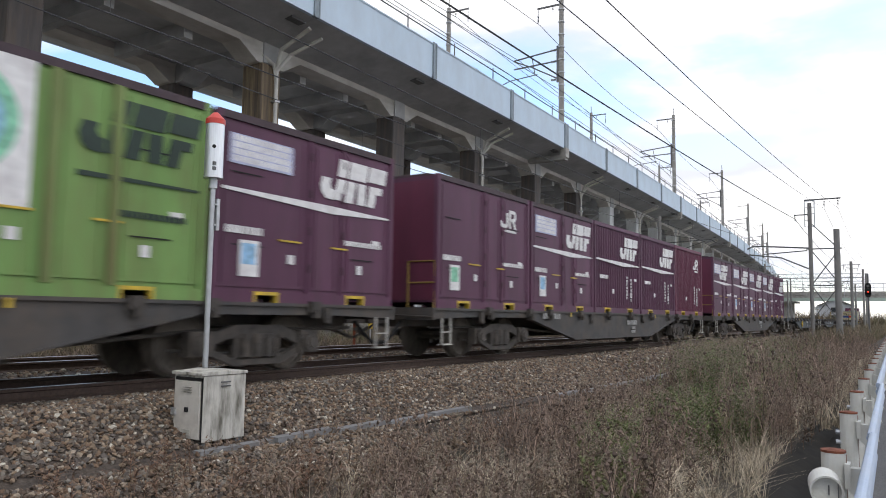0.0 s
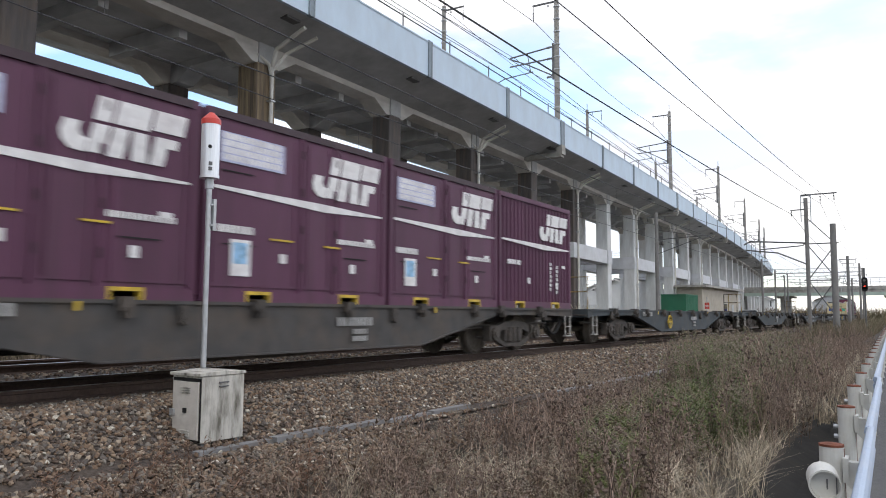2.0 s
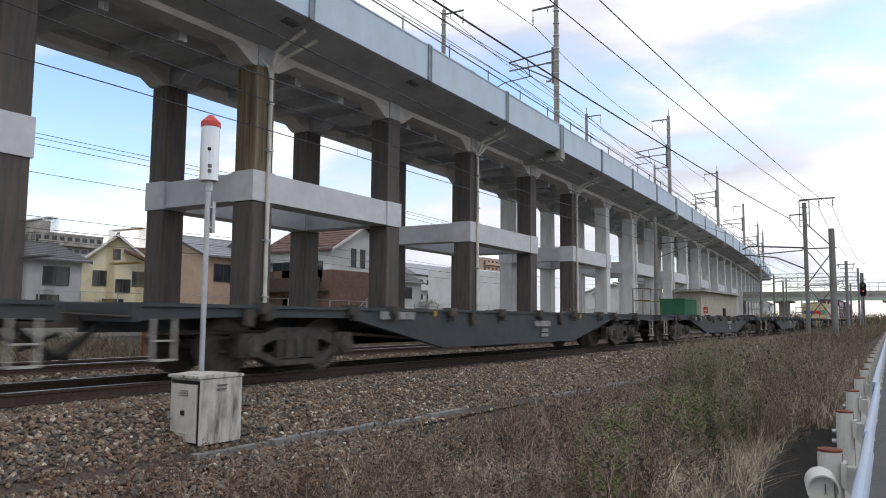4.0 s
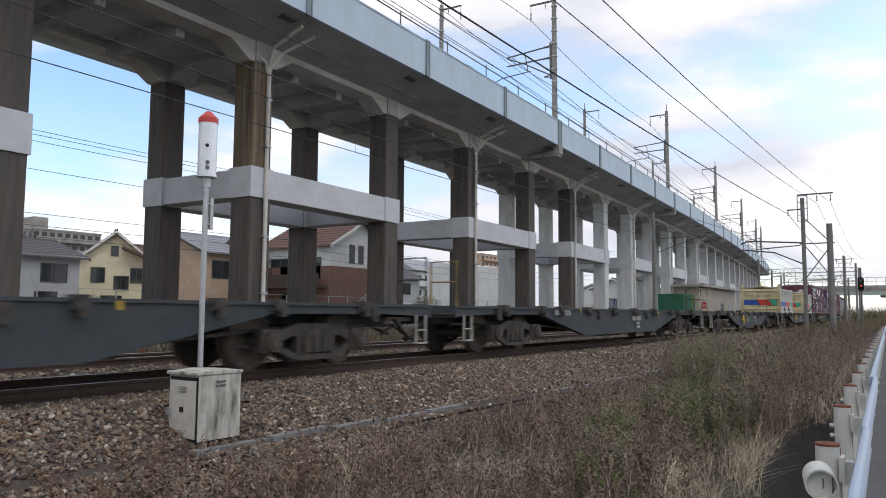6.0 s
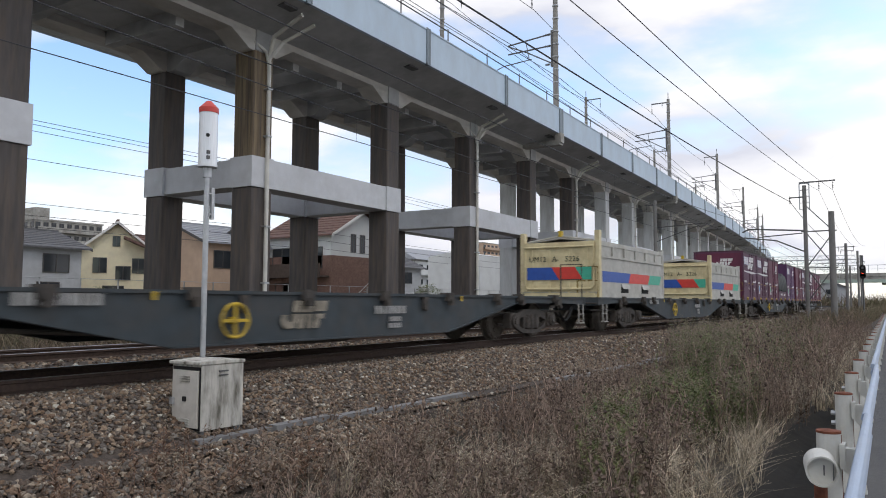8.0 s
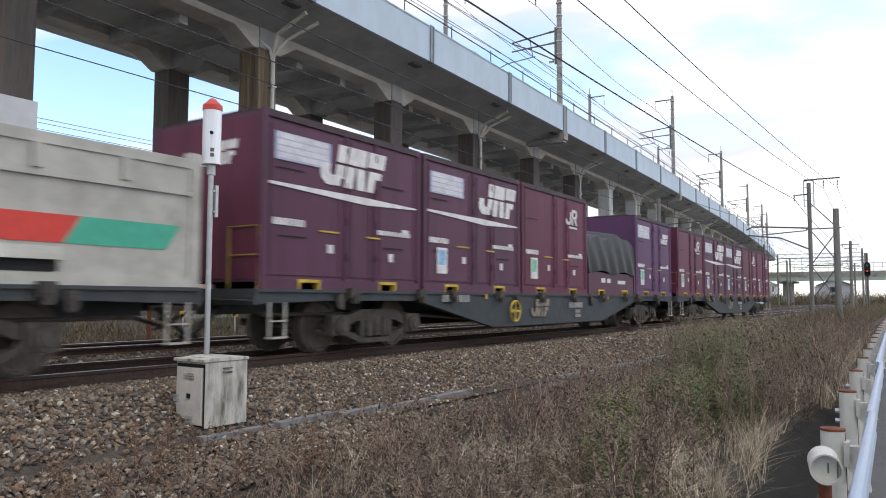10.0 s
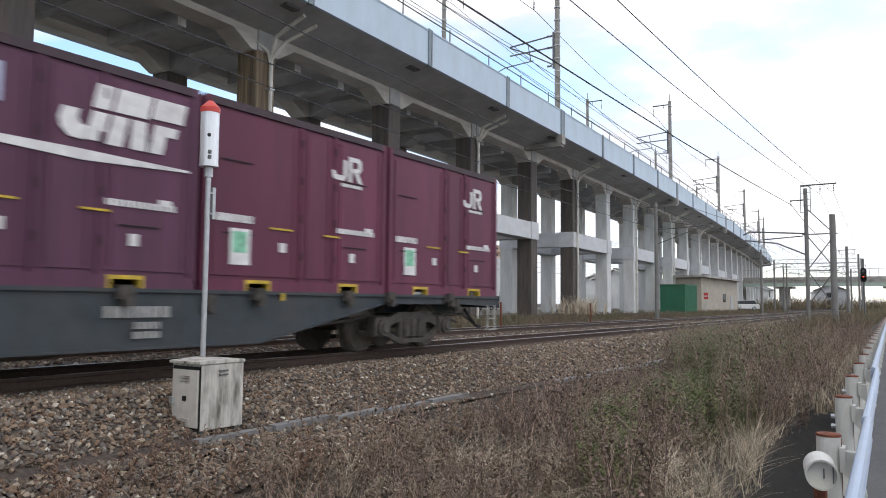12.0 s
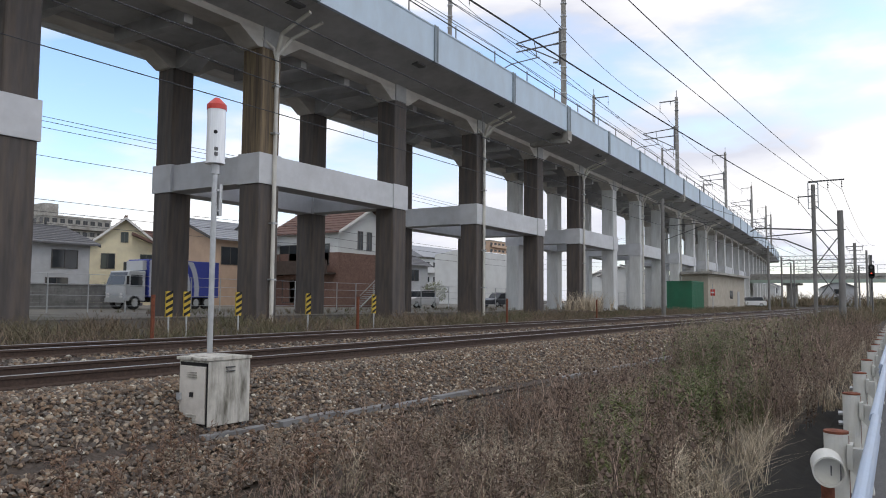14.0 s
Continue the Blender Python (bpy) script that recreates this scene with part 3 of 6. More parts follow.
gusset_me = Shape().prism(((-0.13, -0.5), (-0.06, -0.5), (-0.09, -0.2)), "x", -0.04, 0.04).mesh("gusset", M_POSTWHITE)
bolt_me = Shape().bar((0, 0.05, 0), (0, 0.085, 0), 0.016, 8).mesh("bolt", M_GALV)
for i in range(28):
    x = 4.26 + 1.83 * i
    post = part("post", post_me, M_POSTWHITE, guard, "white pipe post with rusty cap")
    post.matrix_basis = pose(x, guard_y(x), 0.0, 0, 0, GUARD_TURN)
    part("rust_cap", rim_me, M_RUST, post, "rust-brown rim")
    part("bracket", brk_me, M_POSTWHITE, post)
    part("clamp_plate", plate_me, M_POSTWHITE, post)
    part("gusset", gusset_me, M_POSTWHITE, post)
    for z in (0.05, -0.02):
        part("bolt", bolt_me, M_GALV, post).matrix_basis = pose(0, 0, z)
stub = thing("pipe_stub", "short white pipe with a recessed end cap beside the post", "pipe", m=pose(3.82, 0.446, 0.075, 0, 0, 10))
ringv = []
for a, r in ((0.0, 0.07), (0.0, 0.062), (0.03, 0.06), (0.22, 0.07)):
    ringv.append((a, r))
stub_g = Shape()
n = 28
vs = [(a, r * math.cos(2 * math.pi * j / n), r * math.sin(2 * math.pi * j / n)) for a, r in ringv for j in range(n)]
fs = [(k * n + j, k * n + (j + 1) % n, (k + 1) * n + (j + 1) % n, (k + 1) * n + j) for k in (0, 1) for j in range(n)]
fs += [(3 * n + j, 3 * n + (j + 1) % n, (j + 1) % n, j) for j in range(n)] + [tuple(2 * n + j for j in range(n)), tuple(3 * n + j for j in range(n - 1, -1, -1))]
part("shell", stub_g.add(vs, fs), M_POSTWHITE, stub, "cream-white worn shell")
part("slot", Shape().box(0.024, 0.031, -0.012, -0.006, -0.02, 0.025).box(0.02, 0.031, -0.05, -0.045, -0.05, 0.05), M_DARKSTEEL, stub)
part("stay", Shape().bar((0.15, 0, -0.08), (0.15, 0.0, -0.6), 0.03, 10), M_RUST, stub)

# ---- overhead line of the two tracks ----
M_LAMP = glow_mat("red_signal_lamp", (1.0, 0.06, 0.03), 2.5)


def sagging(p, q, sag, steps=14):
    p, q = Vector(p), Vector(q)
    return [p.lerp(q, i / steps) - Vector((0, 0, 4 * sag * (i / steps) * (1 - i / steps))) for i in range(steps + 1)]


def wire(pts, r, label):
    return solid("overhead_wire", Shape().tube(pts, r, 5), M_WIRE, label, "wire", "overhead wires")


wire([(x, 7.2, 6.5 + 0.7 * ((x - 8) / 42) ** 2) for x in range(-30, 50, 4)] + [(50.0, 7.15, 7.15)], 0.02, "thick black feeder wire above the track")
wire(sagging((50.0, 7.15, 7.15), (100, 8.3, 7.2), 0.8), 0.02, "thick black feeder wire above the track")
for y in (5.5, 4.75):
    wire([(x, y, 6.55 + 1.15 * ((x - 8) / 42) ** 2) for x in range(-30, 50, 4)] + [(50.0, y, 7.7)], 0.011, "thin dark wire on insulators")
    wire(sagging((50.0, y, 7.7), (100, y + 1.5, 7.6), 1.0), 0.012, "thin dark wire on insulators")
for yc, zc in ((9.1, 4.85), (12.9, 5.25)):
    for a, b in ((-50, 0.5), (0.5, 50), (50, 100), (100, 150)):
        pa, pb = track_at(a, yc)[0], track_at(b, yc)[0]
        wire([pa + Vector((0, 0, zc)), pb + Vector((0, 0, zc))], 0.011, "thin copper contact wire above the track")
        wire(sagging(pa + Vector((0, 0, zc + 1.1)), pb + Vector((0, 0, zc + 1.1)), 0.55), 0.012, "dark messenger wire above the track")
        for i in range(1, 10):
            u = i / 10
            p = pa.lerp(pb, u)
            z1 = zc + 1.1 - 2.2 * u * (1 - u)
            if 0 <= a < 100 and i % 2:
                wire([p + Vector((0, 0, zc)), p + Vector((0, 0, z1))], 0.004, "thin dropper wire between the overhead wires")


def insulator(g, x, y, z, n=4):
    for k in range(n):
        g.bar((x, y, z - 0.09 * k), (x, y, z - 0.09 * k - 0.04), 0.06, 8, 0.03)
    g.bar((x, y, z + 0.15), (x, y, z - 0.09 * n - 0.1), 0.012, 5)


# braced twin mast beside the near track
twin = thing("braced_mast", "grey steel and concrete twin catenary mast with crossed bracing", "mast", m=pose(50.0, 0, 0))
part("post", Shape().bar((0, 6.32, -0.9), (0, 6.32, 8.1), 0.12, 14), M_POLE, twin, "slim grey steel post")
part("post", Shape().bar((0, 4.88, -0.9), (0, 4.88, 6.4), 0.2, 16, 0.17), M_POLE, twin, "thick concrete post")
for a, b in (((6.32, 6.9), (4.88, 5.3)), ((6.32, 5.2), (4.88, 3.2)), ((4.88, 5.0), (6.32, 3.0)), ((6.32, 3.0), (4.88, 0.8)), ((4.88, 2.9), (6.32, 0.9))):
    part("brace", Shape().bar((0.0, *a), (0.0, *b), 0.035, 6), M_DARKSTEEL, twin)
for z in (0.6, 2.95, 5.2):
    part("clamp_bar", Shape().box(-0.05, 0.05, 4.6, 6.55, z, z + 0.07), M_DARKSTEEL, twin)
head = Shape()
for u in (6.05, 6.6):
    head.box(-0.03, 0.03, u - 0.03, u + 0.03, 6.6, 8.25)
for k in range(5):
    head.box(-0.02, 0.02, 6.05, 6.6, 6.6 + 0.4 * k, 6.64 + 0.4 * k)
part("head_frame", head, M_GALV, twin)
arm = Shape().box(-0.04, 0.04, 4.6, 6.6, 8.25, 8.33).box(-0.03, 0.03, 6.4, 7.2, 7.35, 7.42)
for u, z in ((5.5, 8.15), (4.75, 8.15), (7.15, 7.35)):
    insulator(arm, 0, u, z)
part("cross_arm", arm, M_DARKSTEEL, twin)
part("cantilever", Shape().tube([(0, 6.4, 5.3), (0, 9.6, 5.55), (0, 10.0, 5.35)], 0.05).tube([(0, 6.4, 4.0), (0, 8.0, 4.75), (0, 9.9, 5.0)], 0.045).bar((0, 6.5, 5.15), (0, 9.0, 5.0), 0.035), M_DARKSTEEL, twin, "dark tube cantilever")


def track_mast(x, y, z0, top, side, reach, label):
    ob = thing("catenary_mast", label, "mast", "catenary masts", m=pose(x, y, 0))
    part("post", Shape().bar((0, 0, z0), (0, 0, top), 0.15, 12, 0.12), M_POLE, ob)
    part("cantilever", Shape().tube([(0, 0, top - 1.9), (0, side * reach, top - 1.75), (0, side * (reach + 0.4), top - 2.0)], 0.03).bar((0, 0, top - 2.9), (0, side * reach * 0.9, top - 1.85), 0.025).bar((0, 0, top - 1.2), (0, side * reach * 0.8, top - 1.75), 0.02), M_DARKSTEEL, ob)
    arm = Shape().box(-0.03, 0.03, -0.7, 0.7, top - 0.35, top - 0.28)
    for u in (-0.6, 0.6):
        insulator(arm, 0, u, top - 0.4, 3)
    part("cross_arm", arm, M_DARKSTEEL, ob)
    return ob


track_mast(50.3, 15.75, -0.4, 7.9, -1, 3.4, "grey concrete catenary mast beyond the far track")
track_mast(95.3, 17.1, -0.2, 7.6, -1, 3.2, "grey concrete catenary mast beyond the far track")
track_mast(75.0, 6.25, -0.9, 6.2, 1, 0.4, "plain dark pole beside the near track")
track_mast(100.0, 8.3, -0.6, 7.4, 1, 3.0, "grey concrete catenary mast beside the near track")
track_mast(140.0, 9.6, -0.6, 8.0, 1, 3.0, "grey concrete catenary mast beside the near track")
track_mast(140.0, 21.0, -0.2, 8.0, -1, 3.0, "grey concrete catenary mast beyond the far track")
track_mast(128.0, 10.2, -0.6, 6.5, 1, 0.5, "plain dark pole beside the near track")

signal = thing("railway_signal", "black railway signal head showing red on a dark pole", "signal", m=pose(70.0, 4.66, 0))
part("post", Shape().bar((0, 0, -0.9), (0, 0, 4.8), 0.07, 10), M_DARKSTEEL, signal)
headg = part("signal_head", Shape().box(-0.16, 0.1, -0.22, 0.22, 3.05, 3.8).bar((-0.16, 0, 3.8), (0.1, 0, 3.8), 0.22, 16).bar((-0.16, 0, 3.05), (0.1, 0, 3.05), 0.22, 16), M_BLACK, signal, "rounded black head")
part("lamp", Shape().bar((-0.18, 0, 3.3), (-0.165, 0, 3.3), 0.06, 14), M_LAMP, headg, "lit red lamp")
for z in (3.75,):
    part("dark_lens", Shape().bar((-0.18, 0, z), (-0.165, 0, z), 0.1, 14), M_DARKSTEEL, headg)
part("hood", Shape().bar((-0.32, 0, 3.42), (-0.16, 0, 3.44), 0.12, 12), M_BLACK, headg)

# ---- masts and wires on the viaduct ----
def deck_mast(x, off, side, label, height, reach, bracket=True):
    ob = thing("viaduct_mast", label, "mast", "masts on the viaduct", m=via_at(x, off, PAR_TOP - 0.3))
    part("post", Shape().bar((0, 0, 0), (0, 0, height), 0.19, 14, 0.15), M_MAST, ob, "grey steel tube post")
    for k in range(int(height / 0.85)):
        part("band", Shape().bar((0, 0, 0.6 + 0.85 * k), (0, 0, 0.66 + 0.85 * k), 0.21, 12), M_GALV, ob)
    if bracket:
        r = side * reach
        part("cantilever", Shape().tube([(0, 0, 5.65), (0, 0.5 * r, 5.5), (0, r, 5.35)], 0.05), M_DARKSTEEL, ob, "upper tube of the bracket")
        part("cantilever", Shape().tube([(0, 0, 4.85), (0, r, 4.75)], 0.05), M_DARKSTEEL, ob)
        part("brace", Shape().tube([(0, 0, 3.5), (0, 0.62 * r, 4.7), (0, r, 5.3)], 0.045), M_DARKSTEEL, ob)
        part("registration_arm", Shape().tube([(0, 0.5 * r, 4.15), (0, 1.1 * r, 4.0), (0, 1.35 * r, 3.7)], 0.035), M_DARKSTEEL, ob)
        part("hanger", Shape().bar((0, 0.62 * r, 5.45), (0, 0.55 * r, 4.15), 0.03, 6), M_DARKSTEEL, ob)
        part("bracket_mount", Shape().box(-0.06, 0.06, min(side * 0.15, side * 0.32), max(side * 0.15, side * 0.32), 3.4, 5.85), M_DARKSTEEL, ob)
        for z in (5.6, 4.83, 3.6):
            g = Shape()
            for k in range(4):
                g.bar((0, side * (0.4 + 0.09 * k), z), (0, side * (0.44 + 0.09 * k), z), 0.09, 8, 0.05)
            part("insulator", g, M_POLE, ob)
    top = -side if not bracket else side
    part("cross_arm", Shape().box(-0.05, 0.05, min(0, top * 1.7), max(0, top * 1.7), height - 0.4, height - 0.3).bar((0, top * 1.65, height - 0.35), (0, top * 1.65, height - 0.8), 0.02, 5), M_DARKSTEEL, ob)
    part("lightning_rod", Shape().bar((0, 0, height), (0, 0, height + 0.7), 0.035, 6), M_DARKSTEEL, ob)
    for u, n in ((1.65, 6), (0.6, 2)):
        g = Shape()
        insulator(g, 0, top * u, height - 0.85 if n > 3 else height - 0.5, n)
        part("insulator", g, M_DARKSTEEL, ob)
    return ob


for x, h in ((43.1, 9.0), (74.1, 8.8), (104.1, 8.5), (134.7, 8.2), (165.0, 8.2), (181.0, 8.2)):
    deck_mast(x, 0.55, 1, "tall grey catenary mast on the viaduct edge", h, 3.4)
for x in (45.0, 77.3, 109.9, 146.8):
    deck_mast(x, 10.3, 1, "grey catenary mast on the far viaduct edge", 11.1, 2.6, False)
for off, z, sag in ((3.6, 16.7, 0.05), (3.6, 18.1, 0.55), (4.4, 17.3, 0.3), (6.9, 16.7, 0.05), (6.9, 18.1, 0.55), (2.2, 20.4, 0.7), (8.6, 22.2, 0.7), (0.35, 15.4, 0.4), (9.7, 19.0, 0.5)):
    pts = []
    for i in range(64):
        x = 5 + i * 3.2
        m = via_at(x, off)
        pts.append(m.translation + Vector((0, 0, z - sag * math.sin(math.pi * ((x - 43.1) % 31) / 31))))
    wire(pts, 0.02, "thin overhead wire above the viaduct")
pts = []
for i in range(90):
    x = 5 + i * 2.0
    pts.append(via_at(x, 0.12).translation + Vector((0, 0, PAR_TOP + 0.7 - 0.1 * abs(math.sin(math.pi * x / 4)))))
wire(pts, 0.03, "black cable along the top of the parapet")
# lines behind the viaduct
for y, z0, z1 in ((33, 9.0, 9.3), (33, 8.8, 9.1), (33, 8.5, 8.8), (33, 7.2, 7.5), (36, 5.6, 5.9), (36, 5.0, 5.3), (36, 4.5, 4.7)):
    wire(sagging((-20, y, z0 + 0.8), (40, y + 1, z1), 0.5) + sagging((40, y + 1, z1), (110, y + 5, z1 + 0.8), 0.6)[1:], 0.014, "black street wire behind the viaduct")

# ---- houses beyond ----
M_WALLGREY = mat("pale_grey_render", (0.42, 0.43, 0.44), 0.85, vary=0.07, grain=2, dirt=(0.3, 0.3, 0.29), dirt_scale=0.6, bump=0.08)
M_WALLCREAM = mat("cream_render", (0.82, 0.74, 0.52), 0.85, vary=0.05, grain=2, dirt=(0.55, 0.48, 0.33), dirt_scale=0.6, bump=0.08)
M_WALLPEACH = mat("peach_render", (0.5, 0.36, 0.26), 0.85, vary=0.06, grain=2, dirt=(0.38, 0.28, 0.21), dirt_scale=0.6, bump=0.08)
M_WALLWHITE = mat("white_render", (0.62, 0.63, 0.62), 0.8, vary=0.05, grain=2, dirt=(0.45, 0.45, 0.44), dirt_scale=0.5, bump=0.06)
M_BRICK = mat("brown_brick", (0.18, 0.108, 0.085), 0.9, vary=0.3, grain=9, dirt=(0.14, 0.08, 0.065), dirt_scale=1.5, bump=0.3, bump_scale=14)
M_ROOFGREY = mat("grey_roof_tile", (0.12, 0.12, 0.125), 0.75, vary=0.2, grain=5, bump=0.5, bump_scale=8)
M_ROOFRED = mat("red_brown_roof_tile", (0.135, 0.075, 0.06), 0.75, vary=0.25, grain=5, bump=0.5, bump_scale=8)
M_ROOFPALE = mat("pale_grey_metal_roof", (0.3, 0.31, 0.33), 0.6, vary=0.1, grain=3, bump=0.2)
M_TIMBER = mat("dark_brown_cladding", (0.06, 0.042, 0.033), 0.8, vary=0.2, grain=4)
M_WINGLASS = glass_mat("dark_window_glass", (0.03, 0.035, 0.04))
M_FRAMEDARK = mat("dark_window_frame", (0.07, 0.065, 0.06), 0.6, vary=0.1)
M_FRAMEWHITE = mat("white_trim", (0.7, 0.69, 0.66), 0.6, vary=0.05)


def window(parent, face, u, z, w, h, d, frame_mat=None):
    """A framed sliding window on the house's -y (face 'f') or -x (face 's') wall."""
    fm = frame_mat or M_FRAMEDARK
    g = Shape().box(u - 0.06, u + w + 0.06, -0.06, 0.04, z - 0.06, z).box(u - 0.06, u + w + 0.06, -0.06, 0.04, z + h, z + h + 0.06).box(u - 0.06, u, -0.06, 0.04, z, z + h).box(u + w, u + w + 0.06, -0.06, 0.04, z, z + h).box(u + w / 2 - 0.03, u + w / 2 + 0.03, -0.05, 0.03, z, z + h)
    win = part("window", g, fm, parent)
    win.matrix_basis = pose(0, -d, 0) if face == "f" else pose(-d, 0, 0, 0, 0, -90)
    part("pane", Shape().box(u, u + w / 2 - 0.03, -0.02, 0.0, z, z + h), M_WINGLASS, win)
    part("pane", Shape().box(u + w / 2 + 0.03, u + w, -0.03, -0.01, z, z + h), M_WINGLASS, win)
    return win


def house(label, x, y, w, d, eave, ridge, wall, roof, gable="f", windows=(), lower=None, group="houses beyond the viaduct", turn=0.0, base=-0.1, split=2.9):
    """A two-storey house. gable 'f': the ridge runs away from the railway; 's': along it."""
    ob = thing("house", label, "house", group, m=pose(x, y, 0.1, 0, 0, turn))
    hw, hd = w / 2, d / 2
    z_split = split if lower else base
    if gable == "f":
        part("wall", Shape().prism(((-hw, z_split), (hw, z_split), (hw, eave), (0, ridge - 0.12), (-hw, eave)), "y", -hd, hd), wall, ob)
    else:
        part("wall", Shape().prism(((-hd, z_split), (hd, z_split), (hd, eave), (0, ridge - 0.12), (-hd, eave)), "x", -hw, hw), wall, ob)
    if lower:
        part("lower_wall", Shape().box(-hw - 0.03, hw + 0.03, -hd - 0.03, hd + 0.03, base, z_split), lower, ob)
    o, t = 0.55, 0.14
    half_span = hw if gable == "f" else hd
    slope = (ridge - eave) / half_span
    length = hd if gable == "f" else hw
    for s in (-1, 1):
        poly = ((0, ridge), (s * (half_span + o), eave - slope * o), (s * (half_span + o), eave - slope * o + t), (0, ridge + t))
        part("roof", Shape().prism(poly, "y" if gable == "f" else "x", -length - o, length + o), roof, ob)
        for e in (-length - o - 0.03, length + o):
            board = Shape().prism(((0, ridge - 0.1), (s * (half_span + o), eave - slope * o - 0.1), (s * (half_span + o), eave - slope * o + t), (0, ridge + t)), "y" if gable == "f" else "x", e, e + 0.03)
            part("verge_board", board, M_FRAMEWHITE if wall in (M_WALLCREAM, M_WALLWHITE) else M_FRAMEDARK, ob)
        # tile courses
        for k in range(1, 9):
            u = s * (half_span + o) * k / 9
            zc = ridge + t - slope * abs(u)
            c = Shape().box(u - 0.05, u + 0.05, -length - o + 0.02, length + o - 0.02, zc - 0.02, zc + 0.04) if gable == "f" else Shape().box(-length - o + 0.02, length + o - 0.02, u - 0.05, u + 0.05, zc - 0.02, zc + 0.04)
            part("tile_course", c, roof, ob)
    part("ridge_cap", (Shape().box(-0.12, 0.12, -length - o, length + o, ridge + t - 0.05, ridge + t + 0.12) if gable == "f" else Shape().box(-length - o, length + o, -0.12, 0.12, ridge + t - 0.05, ridge + t + 0.12)), roof, ob)
    for face, u, z, ww, hh in windows:
        window(ob, face, u, z, ww, hh, hd if face == "f" else hw)
    return ob


house("pale grey rendered house with dark tiled roof", 28.2, 59, 7.0, 9.0, 4.8, 6.2, M_WALLGREY, M_ROOFGREY, "s", (("f", -2.6, 2.9, 1.2, 1.4), ("f", 0.6, 2.9, 1.9, 1.3), ("f", 0.2, 0.3, 1.6, 1.8)))
cream = house("cream house with red-brown roof and white verges", 39.2, 62, 5.4, 8.0, 5.3, 7.5, M_WALLCREAM, M_ROOFRED, "f", (("f", -1.8, 3.2, 1.0, 1.2), ("f", 0.0, 2.6, 1.1, 1.1), ("f", 1.3, 3.2, 0.9, 1.2), ("f", -0.3, 5.5, 0.5, 0.8), ("f", -1.0, 0.3, 1.6, 1.7)), turn=-30)
part("porch_roof", Shape().prism(((0.5, 6.1), (3.3, 4.9), (3.3, 5.1), (0.5, 6.3)), "y", -5.2, -3.6), M_ROOFRED, cream)
house("cream house wing with red-brown roof", 44.2, 66.5, 4.6, 6.0, 5.6, 7.2, M_WALLCREAM, M_ROOFRED, "s", (("f", -1.0, 3.4, 0.8, 1.0),))
house("peach and brown house with pale metal roof", 43.2, 54.2, 6.5, 8.0, 5.8, 7.4, M_WALLPEACH, M_ROOFPALE, "s", (("f", -2.4, 3.6, 1.8, 1.4), ("s", -1.0, 3.2, 1.2, 1.2)))
brown = house("brown-clad house with timber balcony", 46.8, 52, 4.4, 6.5, 5.5, 7.0, M_TIMBER, M_ROOFPALE, "s", (("f", -1.4, 3.6, 1.8, 1.5),))
part("balcony", Shape().box(-2.0, 2.0, -4.2, -3.3, 2.7, 2.85).box(-2.0, 2.0, -4.2, -4.1, 2.85, 3.9), M_TIMBER, brown)
brick = house("white and brown-brick house with red tiled roof and outside stair", 49.6, 45.2, 8.0, 7.6, 6.5, 8.7, M_WALLWHITE, M_ROOFRED, "f", (("f", -1.5, 5.0, 0.55, 1.5), ("f", -0.3, 5.0, 0.55, 1.5), ("s", -3.0, 3.6, 2.2, 1.7), ("s", 0.6, 3.6, 2.2, 1.7), ("s", -2.6, 0.4, 1.8, 1.9)), lower=M_BRICK, split=4.6)
part("balcony", Shape().box(-5.2, -4.0, -3.6, 3.2, 2.75, 2.9).box(-5.2, -5.1, -3.6, 3.2, 2.9, 3.9), M_TIMBER, brick, "dark timber balcony")
stair = Shape()
for k in range(14):
    stair.box(-3.0 + 0.26 * k, -2.7 + 0.26 * k, -5.4, -4.5, 0.18 * k, 0.18 * k + 0.05)
stair.bar((-3.0, -5.4, 1.0), (0.7, -5.4, 3.5), 0.03).bar((-3.0, -5.4, 0.0), (0.7, -5.4, 2.5), 0.05)
part("stair", stair, M_GALV, brick, "grey steel outside stair")


def flats(label, x, y, w, d, storeys, wall, group="blocks of flats", step=2.9, bays=6, turn=0.0):
    ob = thing("apartment_building", label, "apartment building", group, m=pose(x, y, 0.1, 0, 0, turn))
    h = storeys * step
    part("wall", Shape().box(-w / 2, w / 2, -d / 2, d / 2, -0.1, h), wall, ob)
    part("roof", Shape().box(-w / 2 - 0.2, w / 2 + 0.2, -d / 2 - 0.2, d / 2 + 0.2, h, h + 0.35), M_CONCRETE, ob)
    for s in range(storeys):
        part("balcony", Shape().box(-w / 2 + 0.3, w / 2 - 0.3, -d / 2 - 1.2, -d / 2, s * step + 0.1, s * step + 0.25).box(-w / 2 + 0.3, w / 2 - 0.3, -d / 2 - 1.2, -d / 2 - 1.1, s * step + 0.25, s * step + 1.2), wall, ob)
        for b in range(bays):
            u = -w / 2 + (b + 0.2) * w / bays
            window(ob, "f", u, s * step + 0.4, w / bays * 0.55, 1.8, d / 2)
        for v in (-0.3, 0.25):
            window(ob, "s", v * d, s * step + 1.0, 1.2, 1.2, w / 2)
    return ob


